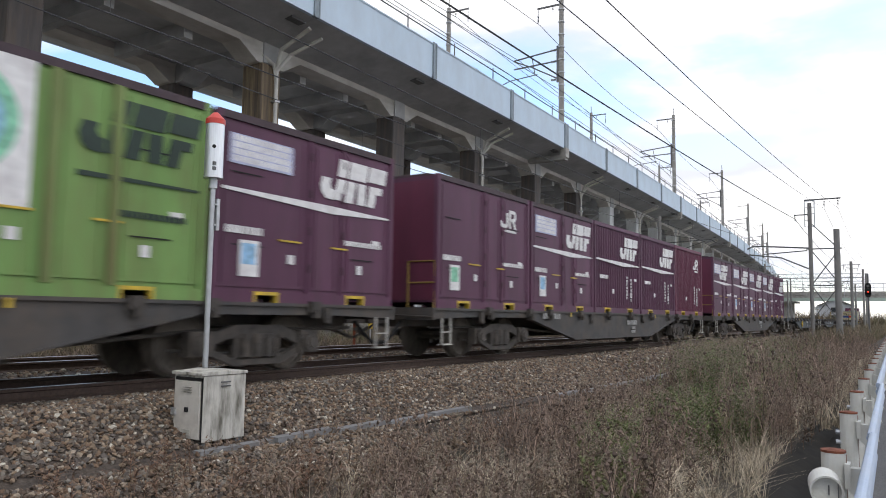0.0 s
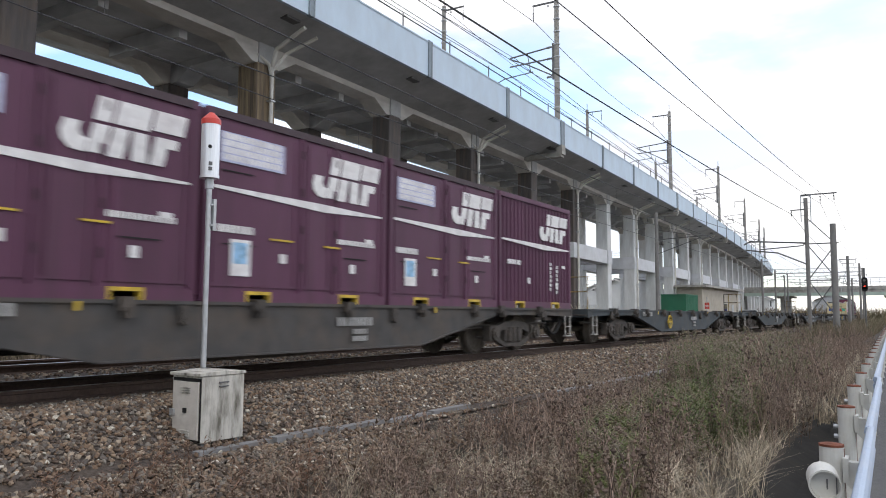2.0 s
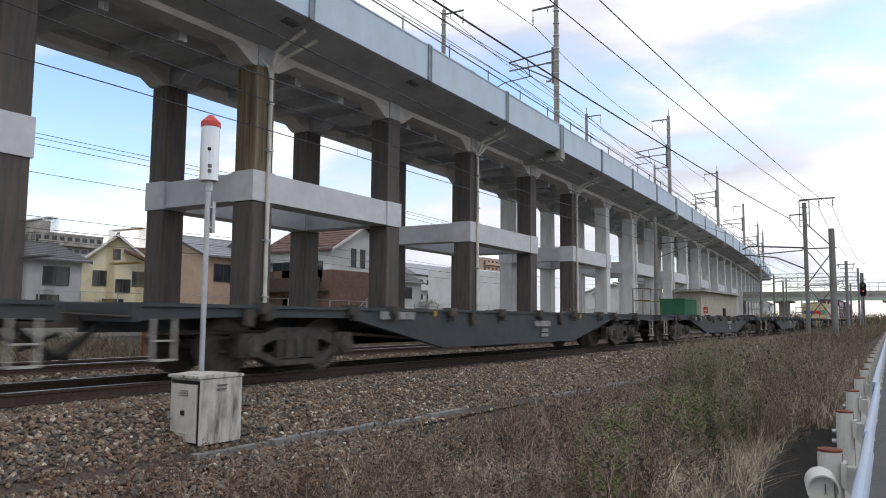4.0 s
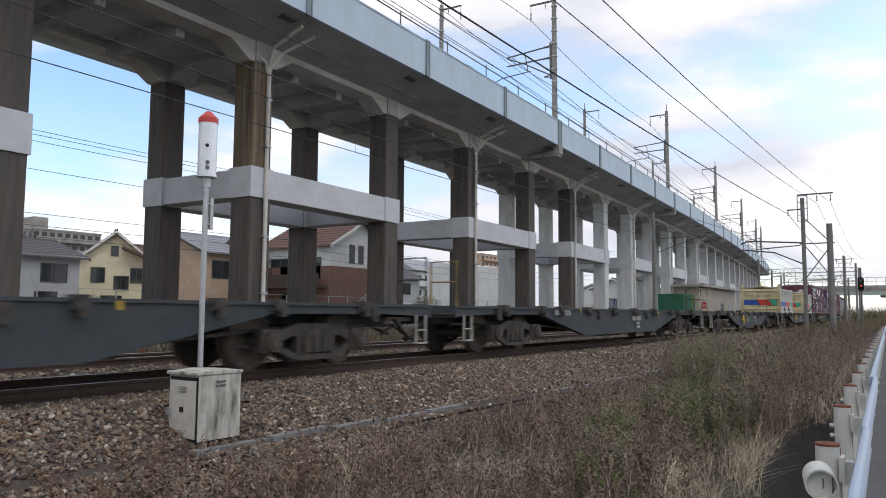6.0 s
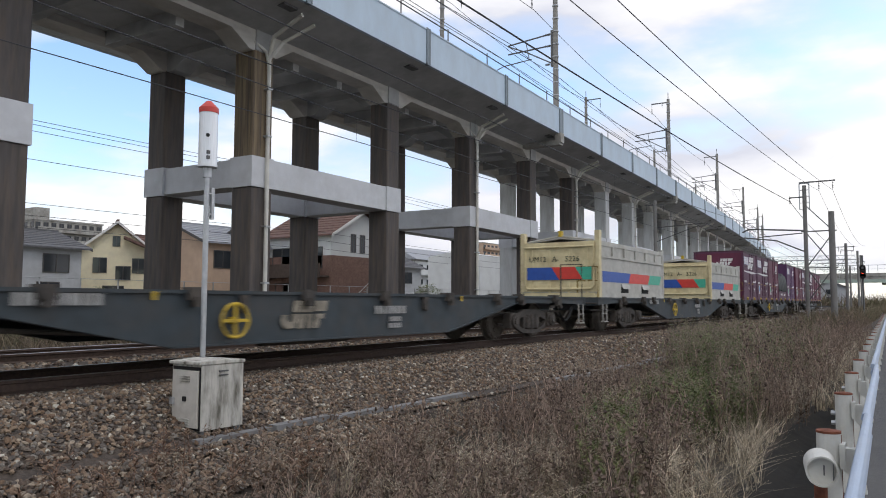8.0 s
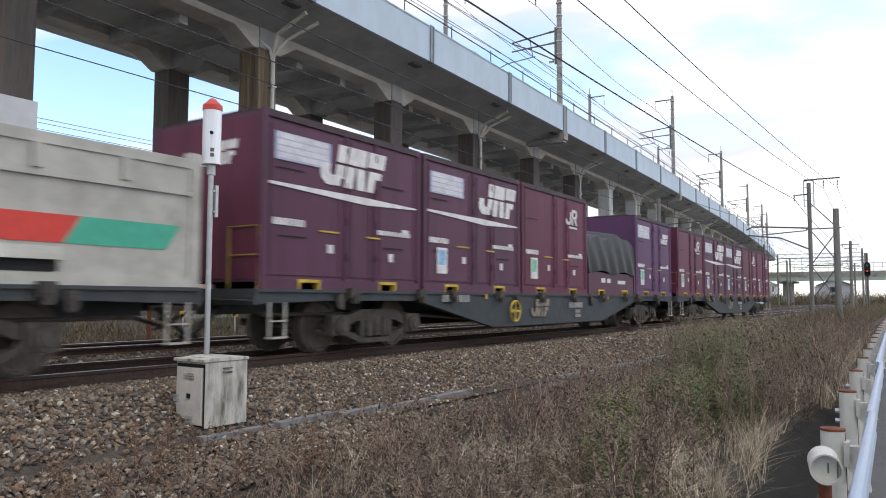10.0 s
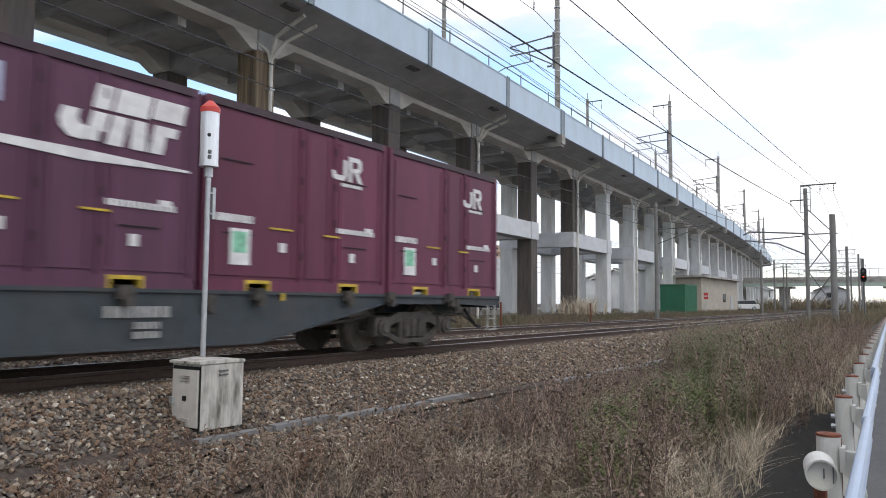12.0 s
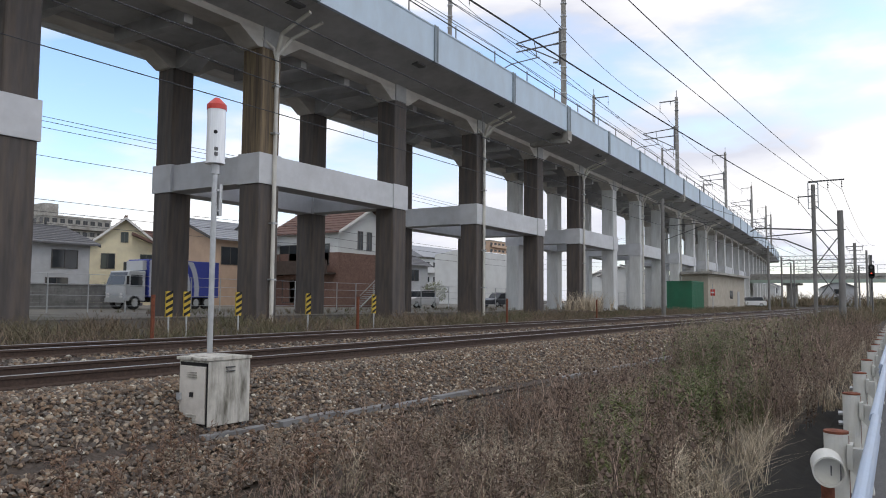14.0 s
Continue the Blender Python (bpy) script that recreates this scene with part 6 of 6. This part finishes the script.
def stones(name, n, x0, x1, y0, y1, size, label, power=1.0, sink=0.15):
    x = x0 + (x1 - x0) * RNG.random(n) ** power
    y = y0 + (y1 - y0) * RNG.random(n)
    keep = (np.abs(np.abs(y - NEAR) - 0.565) > 0.1) & (np.abs(np.abs(y - FAR) - 0.565) > 0.1)
    keep &= np.abs(y - 5.95 - 0.3 * np.clip((14.5 - x) / 9.0, 0, 1)) > 0.1
    x, y = x[keep], y[keep]
    n = len(x)
    r = size * RNG.uniform(0.6, 1.35, n)
    a, t = RNG.uniform(0, 6.283, n), RNG.uniform(-0.7, 0.7, n)
    base = STONES[RNG.integers(0, len(STONES), n)] * r[:, None, None]
    c, s = np.cos(t)[:, None], np.sin(t)[:, None]
    px, pz = base[:, :, 0] * c - base[:, :, 2] * s, base[:, :, 0] * s + base[:, :, 2] * c
    c, s = np.cos(a)[:, None], np.sin(a)[:, None]
    qx, qy = px * c - base[:, :, 1] * s, px * s + base[:, :, 1] * c
    z = bed_z(y) + r * (0.35 - sink) + RNG.uniform(0, 0.4, n) * r
    v = np.stack([qx + x[:, None], qy + (y + BEND * x * x / 2)[:, None], pz + z[:, None]], -1).reshape(-1, 3)
    f = (ICO_F[None] + (np.arange(n) * len(ICO_V))[:, None, None]).reshape(-1, 3)
    ob = new(name, raw_mesh(name, v, f, M_STONE))
    tagged(ob, label, "ballast", "", "stuff")


stones("ballast_stones", 27000, 2.4, 17, 5.95, 8.2, 0.027, "brown-grey crushed stone ballast on the shoulder", 1.15)
stones("ballast_stones", 3600, 2.4, 8.0, 4.95, 6.0, 0.025, "loose crushed stone spread below the ballast shoulder", 1.0)
stones("ballast_stones", 12000, 17, 50, 5.95, 8.2, 0.038, "brown-grey crushed stone ballast on the shoulder", 1.4)
stones("ballast_stones", 15000, 3, 55, 8.3, 14.6, 0.04, "brown-grey crushed stone ballast between the rails", 1.3)
stones("dark_gravel", 5000, 3, 26, 4.9, 5.85, 0.018, "dark fine gravel beside the cable trough", 1.2)

bed = bpy.data.objects["ballast_bed"]
stone_meshes = []
for i in range(8):
    stone_meshes.append(raw_mesh("stone", STONES[i] * 0.036, ICO_F, M_STONE_ONE))
for i in range(280):
    x, y = 3.0 + 4.5 * RNG.random(), 5.9 + 1.4 * RNG.random()
    ob = part("stone", stone_meshes[i % 8], M_STONE_ONE, bed)
    ob.matrix_basis = pose(x, y, float(bed_z(y)) + 0.03, RNG.uniform(-25, 25), RNG.uniform(-25, 25), RNG.uniform(0, 360))

# ---- weeds ----
M_DRY = mat("dry_weed_stem", (0.25, 0.185, 0.145), 0.9, vary=0.2, grain=3, bump=0, island=0.8)
M_DRYLEAF = mat("curled_dry_leaf", (0.16, 0.115, 0.084), 0.9, vary=0.3, grain=3, dirt=(0.26, 0.19, 0.13), dirt_scale=1.2, dirt_amount=0.6, bump=0, island=0.6)
M_REDLEAF = mat("reddish_dry_leaf", (0.155, 0.092, 0.06), 0.9, vary=0.3, grain=3, bump=0, island=0.5)
M_PLUME = mat("grey_seed_plume", (0.23, 0.19, 0.145), 0.95, vary=0.2, grain=3, bump=0, island=0.4)
M_SEED = mat("dry_seed_head", (0.15, 0.108, 0.085), 0.95, vary=0.2, grain=3, bump=0, island=0.5)
M_STRAW = mat("straw_grass", (0.47, 0.4, 0.3), 0.85, vary=0.3, grain=3, bump=0, island=0.65)
M_GREENWEED = mat("green_weed_leaf", (0.118, 0.142, 0.055), 0.8, vary=0.25, grain=3, dirt=(0.2, 0.16, 0.05), dirt_scale=0.8, dirt_amount=0.45, bump=0, island=0.4)
M_FARWEED = mat("faded_far_weeds", (0.17, 0.13, 0.09), 0.9, vary=0.25, grain=0.5, dirt=(0.1, 0.115, 0.05), dirt_scale=0.35, dirt_amount=0.85, bump=0, island=0.45)


def blade_arrays(base, lean, height, width, segs=3):
    n = len(base)
    fa = RNG.uniform(0, 3.1416, n)
    side = np.stack([np.cos(fa), np.sin(fa), np.zeros(n)], -1)
    rows = []
    for k in range(segs + 1):
        t = k / segs
        c = base + np.concatenate([lean * t ** 1.7, (height * (t - 0.12 * t * t))[:, None]], 1)
        w = (width * max(0.12, (1 - t) ** 0.6))[:, None]
        rows += [c - side * w, c + side * w]
    v = np.stack(rows, 1)
    f = np.array([(2 * k, 2 * k + 1, 2 * k + 3, 2 * k + 2) for k in range(segs)])
    return v, f


def along(base, lean, height, t):
    return base + np.concatenate([lean * (t ** 1.7)[:, None], (height * (t - 0.12 * t * t))[:, None]], 1)


def gather(name, sets, material, label):
    vs, fs, k = [], [], 0
    for v, f in sets:
        n, m = v.shape[0], v.shape[1]
        vs.append(v.reshape(-1, 3))
        fs += (f[None] + (k + np.arange(n) * m)[:, None, None]).reshape(-1, f.shape[1]).tolist()
        k += n * m
    me = bpy.data.meshes.new(name)
    me.from_pydata(np.concatenate(vs).tolist(), [], fs)
    me.materials.append(material)
    return tagged(new(name, me), label, "weeds", "", "stuff")


OCT = np.array([(1, 0, 0), (-1, 0, 0), (0, 1, 0), (0, -1, 0), (0, 0, 1.3), (0, 0, -1.3)], float)
OCT_F = np.array([(0, 2, 4), (2, 1, 4), (1, 3, 4), (3, 0, 4), (2, 0, 5), (1, 2, 5), (3, 1, 5), (0, 3, 5)])


def clumps(p, r):
    return p[:, None, :] + OCT[None] * r[:, None, None] * RNG.uniform(0.7, 1.3, (len(p), 1, 3)), OCT_F


def lot(n, x0, x1, low, high, power=1.7, clump=0.0):
    """Spots on the verge between the ditch and the ballast, thicker in some places than in others."""
    x = x0 + (x1 - x0) * RNG.random(3 * n) ** power
    lo = low + 0.04 * np.minimum(x, 60)
    y = lo + (high + BEND * x * x / 2 - lo) * RNG.random(3 * n)
    if clump:
        f = np.array([noise.noise(Vector((u * 0.8, w * 1.2, clump))) for u, w in zip(x, y)])
        leafy = np.exp(-((y - 2.95 - 0.07 * (x - 10)) / 0.5) ** 2) * ((x > 9.2) & (x < 22))
        keep = (RNG.random(3 * n) < np.clip(0.18 + 2.3 * f, 0.015, 1.0)) & (RNG.random(3 * n) > 0.88 * leafy)
        x, y = x[keep], y[keep]
    x, y = x[:n], y[:n]
    z = np.interp(y, [p[0] for p in PROFILE], [p[1] for p in PROFILE]) - 0.03
    return np.stack([x, y, z], -1)


def tall(b):
    return np.clip((5.7 - b[:, 1]) / 1.3, 0.4, 1) * 0.42 + 0.5 * np.clip((b[:, 0] - 5) / 9, 0, 1) * np.clip((6.2 - b[:, 1]) / 2.2, 0.25, 1) + 0.12 * np.clip((4.2 - b[:, 1]) / 2, 0, 1)


def dry_weeds(name, b, label, branches=9, scale=1.0, thick=1.0):
    n = len(b)
    h = tall(b) * RNG.uniform(0.55, 1.3, n) * scale
    lean = RNG.normal(0, 0.14, (n, 2)) * h[:, None]
    stem = blade_arrays(b, lean, h, RNG.uniform(0.0026, 0.0066, n) * thick, 3)
    br, seeds = [], []
    for k in range(branches):
        t = RNG.uniform(0.3, 1.0, n)
        p = along(b, lean, h, t)
        bl = RNG.uniform(0.07, 0.26, n) * scale * (1.25 - 0.6 * t)
        ang = RNG.uniform(0, 6.283, n)
        l2 = np.stack([np.cos(ang), np.sin(ang)], -1) * (bl * RNG.uniform(0.25, 0.8, n))[:, None]
        br.append(blade_arrays(p, l2, bl, np.full(n, 0.0026 * thick), 2))
        for tt in (1.0, 0.65):
            if (tt < 1 and k % 5) or (tt == 1.0 and k % 2):
                continue
            seeds.append(clumps(along(p, l2, bl, np.full(n, tt)), RNG.uniform(0.003, 0.015, n) * thick))
    gather(name, [stem] + br, M_DRY, label)
    gather("seed_heads", seeds, M_SEED, "dark dry seed heads of the " + label.split(",")[0])


near_spots = np.concatenate([lot(1250, 3.0, 14, 1.5, 4.5, 1.0, 1.3), lot(1200, 14, 48, 0.9, 4.2, 1.4, 2.7)])
dry_weeds("dry_weeds", near_spots, "reddish-brown dry weeds, tall along the verge")
dry_weeds("tall_dry_weeds", np.concatenate([lot(230, 4.5, 15, 1.6, 4.4, 1.0, 5.1), lot(220, 12, 40, 1.2, 4.2, 1.2, 4.4)]), "tall dark branching weeds, standing above the others", 14, 1.35, 1.7)
dry_weeds("dry_weeds", lot(110, 3.0, 12, 4.9, 6.5, 1.0, 3.3), "sparse brown weeds, low on the ballast foot", 7, 0.75)


def tufts(name, b, label, blades, length, width, spread, material):
    sets = []
    n = len(b)
    for k in range(blades):
        h = RNG.uniform(0.4, 1.0, n) * length
        ang = RNG.uniform(0, 6.283, n)
        lean = np.stack([np.cos(ang), np.sin(ang)], -1) * (h * RNG.uniform(0.15, spread, n))[:, None]
        p = b + np.concatenate([RNG.normal(0, 0.035, (n, 2)), np.zeros((n, 1))], 1)
        sets.append(blade_arrays(p, lean, h * RNG.uniform(0.55, 1.0, n), np.full(n, width), 3))
    gather(name, sets, material, label)


tufts("straw_grass", lot(520, 4.5, 14, 1.5, 4.6, 0.9, 7.7), "pale straw-coloured grass tufts between the weeds", 12, 0.62, 0.0036, 1.15, M_STRAW)
tufts("straw_grass", lot(26, 4.5, 10, 1.3, 2.0, 0.9), "pale straw-coloured grass hanging over the ditch", 12, 0.7, 0.0036, 1.3, M_STRAW)
tufts("straw_grass", lot(600, 14, 45, 0.9, 4.3, 1.3, 8.1), "pale straw-coloured grass tufts between the weeds", 10, 0.8, 0.006, 0.9, M_STRAW)


def leafy_weeds(name, b, label, material, low=0.5, high=1.05, leaves=34, leaf=0.007, plume=0.0):
    """Upright stems set with narrow drooping leaves, some with a feathery seed plume on top."""
    n = len(b)
    h = RNG.uniform(low, high, n)
    lean = RNG.normal(0, 0.1, (n, 2)) * h[:, None]
    sets = [blade_arrays(b, lean, h, np.full(n, 0.0035), 3)]
    for k in range(leaves):
        t = RNG.uniform(0.15, 1.0, n)
        p = along(b, lean, h, t)
        bl = RNG.uniform(0.05, 0.14, n) * (1.2 - 0.5 * t)
        ang = RNG.uniform(0, 6.283, n)
        l2 = np.stack([np.cos(ang), np.sin(ang)], -1) * bl[:, None]
        sets.append(blade_arrays(p, l2, bl * RNG.uniform(-0.3, 0.8, n), np.full(n, leaf), 2))
    gather(name, sets, material, label)
    if plume:
        heads = []
        pick = RNG.random(n) < plume
        q, l3, hh = b[pick], lean[pick], h[pick]
        m = len(q)
        for k in range(46):
            t = RNG.uniform(0.78, 1.06, m)
            off = RNG.normal(0, 1, (m, 3)) * (0.055 * (1.12 - t) / 0.3 + 0.006)[:, None]
            heads.append(clumps(along(q, l3, hh, t) + off, RNG.uniform(0.004, 0.011, m)))
        gather("seed_plumes", heads, M_PLUME, "grey-buff feathery seed plumes above the leafy weeds")


def patch(n, x, y, sx, sy):
    px, py = RNG.normal(x, sx, n), RNG.normal(y, sy, n)
    z = np.interp(py, [p[0] for p in PROFILE], [p[1] for p in PROFILE]) - 0.03
    return np.stack([px, py, z], -1)


leafy_weeds("green_weeds", np.concatenate([patch(260, 10.1, 2.95, 0.5, 0.22), patch(200, 11.8, 2.7, 0.6, 0.25), patch(70, 7.8, 3.0, 0.22, 0.14), patch(30, 6.6, 2.45, 0.25, 0.12)]),
            "yellowing green leafy weeds standing among the dry ones", M_GREENWEED, 0.5, 1.05, 44, 0.0105, 0.3)
leafy_weeds("tall_green_weeds", np.concatenate([patch(260, 13.4, 3.3, 0.7, 0.3), patch(300, 16.2, 3.5, 1.2, 0.4), patch(240, 20.0, 3.6, 2.0, 0.5)]),
            "tall dull green leafy weeds with seed plumes, above the rest", M_GREENWEED, 0.8, 1.6, 44, 0.011, 0.7)
leafy_weeds("leafy_dry_weeds", np.concatenate([lot(420, 3.4, 13, 1.7, 5.0, 1.0, 2.2), lot(420, 12, 40, 1.2, 4.2, 1.3, 6.4)]), "brown weeds with curled dead leaves along the verge", M_DRYLEAF, 0.35, 0.9, 30, 0.011, 0.45)
leafy_weeds("red_leafy_weeds", np.concatenate([patch(46, 4.9, 4.9, 0.6, 0.3), patch(26, 3.7, 5.5, 0.5, 0.25), patch(7, 4.3, 5.9, 0.3, 0.15), lot(130, 5.0, 13, 3.0, 5.2, 1.0, 3.9)]), "reddish-brown bushy weeds at the foot of the ballast", M_REDLEAF, 0.22, 0.6, 34, 0.007)
tufts("straw_grass", np.concatenate([patch(60, 7.0, 2.85, 0.45, 0.22), patch(50, 7.7, 2.6, 0.45, 0.18), patch(60, 6.3, 3.1, 0.5, 0.25), patch(30, 5.4, 3.7, 0.5, 0.25), patch(22, 9.0, 2.9, 0.4, 0.2), patch(16, 7.4, 2.15, 0.4, 0.12)]), "bleached bent grass in thick clumps by the ditch", 16, 0.6, 0.005, 1.7, M_STRAW)

# strip beyond the far track, brush by the mast, and the land beyond
xs = 4 + 120 * RNG.random(5200) ** 1.3
ys = 14.9 + 4.6 * RNG.random(5200)
far_base = np.stack([xs, ys + BEND * xs * xs / 2, np.interp(ys, [p[0] for p in PROFILE], [p[1] for p in PROFILE]) - 0.03], -1)
tufts("far_weeds", far_base, "faded brown and green weeds beyond the far track", 9, 0.75, 0.011, 0.8, M_FARWEED)
dry_weeds("far_dry_weeds", np.concatenate([far_base[:520] * np.array([1, 1, 1]) + np.array([0.3, 0.2, 0.0])]), "brown dry weeds, tall beyond the far track", 9, 1.25, 1.8)
xs = 40 + 110 * RNG.random(1800)
ys = 3.2 + 3.0 * RNG.random(1800)
brush = np.stack([xs, ys + BEND * xs * xs / 2, np.full(1800, -0.8)], -1)
xs2 = 100 + 110 * RNG.random(1500)
brush = np.concatenate([brush, np.stack([xs2, -14 + 22 * RNG.random(1500) + 0.02 * (xs2 - 100), np.full(1500, -0.5)], -1), np.stack([xs2, 22 + 14 * RNG.random(1500), np.full(1500, 0.0)], -1)])
tufts("brush", brush, "brown brush along the verge near the mast", 10, 1.7, 0.018, 0.5, M_FARWEED)
xs = 20 + 120 * RNG.random(900)
gb = np.stack([xs, 26 + 8 * RNG.random(900), np.full(900, 0.05)], -1)
tufts("yard_grass", gb, "thin faded grass on the worn ground", 7, 0.5, 0.012, 0.7, M_FARWEED)

xs = 175 + 170 * RNG.random(1500)
woods = np.stack([xs, -60 + 130 * RNG.random(1500), np.full(1500, -0.5)], -1)
tufts("far_woods", woods, "low dull brown and green trees in the distance", 12, 5.0, 0.12, 0.6, M_FARWEED)

# pale tall reeds by the columns
tufts("reeds", patch(60, 45.5, 19.2, 1.5, 0.4) + np.array([0, 0, 0.3]), "pale buff reeds beside the columns", 14, 1.7, 0.014, 0.45, M_STRAW)


def bush(label, x, y, z, r, h):
    ob = thing("bush", label, "bush", m=pose(x, y, z))
    part("trunk", Shape().bar((0, 0, -0.1), (0.05, 0, h * 0.45), 0.09, 8, 0.05).bar((0.05, 0, h * 0.4), (r * 0.4, 0.1, h * 0.75), 0.05, 6, 0.02).bar((0.05, 0, h * 0.4), (-r * 0.4, -0.1, h * 0.7), 0.05, 6, 0.02), M_TIMBER, ob)
    n = 2600
    d = RNG.normal(0, 1, (n, 3))
    d /= np.linalg.norm(d, axis=1)[:, None]
    c = d * (RNG.uniform(0.45, 1.0, n) ** 0.5)[:, None] * np.array([r, r, h * 0.5]) * RNG.uniform(0.8, 1.12, (n, 1)) + np.array([0, 0, h * 0.58])
    v, f = blade_arrays(c, RNG.normal(0, 0.1, (n, 2)), RNG.uniform(-0.02, 0.14, n), np.full(n, 0.035), 2)
    fs = (f[None] + (np.arange(n) * v.shape[1])[:, None, None]).reshape(-1, 4)
    me = raw_mesh("crown", v.reshape(-1, 3), fs, M_GREENWEED)
    cr = new("crown", me)
    cr.parent = ob


bush("dark green rounded garden bush behind the fence", 68.5, 47.5, 0.1, 1.5, 2.6)
bush("low dark green garden bush beside the house", 33.5, 55.0, 0.1, 1.2, 1.7)


def motions():
    times = [0.5 * i for i in range(29)]
    for ob, s0, z in TRAIN:
        rows = []
        for t in times:
            p, a = track_at(s0 - travelled(t), NEAR)
            rows.append((t, pose(p.x, p.y, z, 0, 0, a)))
        walk(ob, rows)
    # wheels roll with the train
    turns = [(k / FPS, -math.degrees(travelled(k / FPS) / 0.43)) for k in range(14 * FPS + 1)]
    for ob, s0, z in TRAIN:
        for bogie in ob.children:
            if not bogie.name.startswith("bogie"):
                continue
            for axle in bogie.children:
                if axle.name.startswith("wheelset"):
                    u = axle.location.x
                    walk(axle, [(t, pose(u, 0, 0.43, 0, a, 0)) for t, a in turns])
    walk(truck, [(t, pose(27.66 + 9.4 * (14.0 - t), 39.2, 0.12)) for t in times])
    for wheel, u, y in TRUCK_WHEELS:
        walk(wheel, [(k / FPS, pose(u, y, 0.42, 0, -math.degrees(9.4 * k / FPS / 0.42), 0)) for k in range(14 * FPS + 1)])


motions()
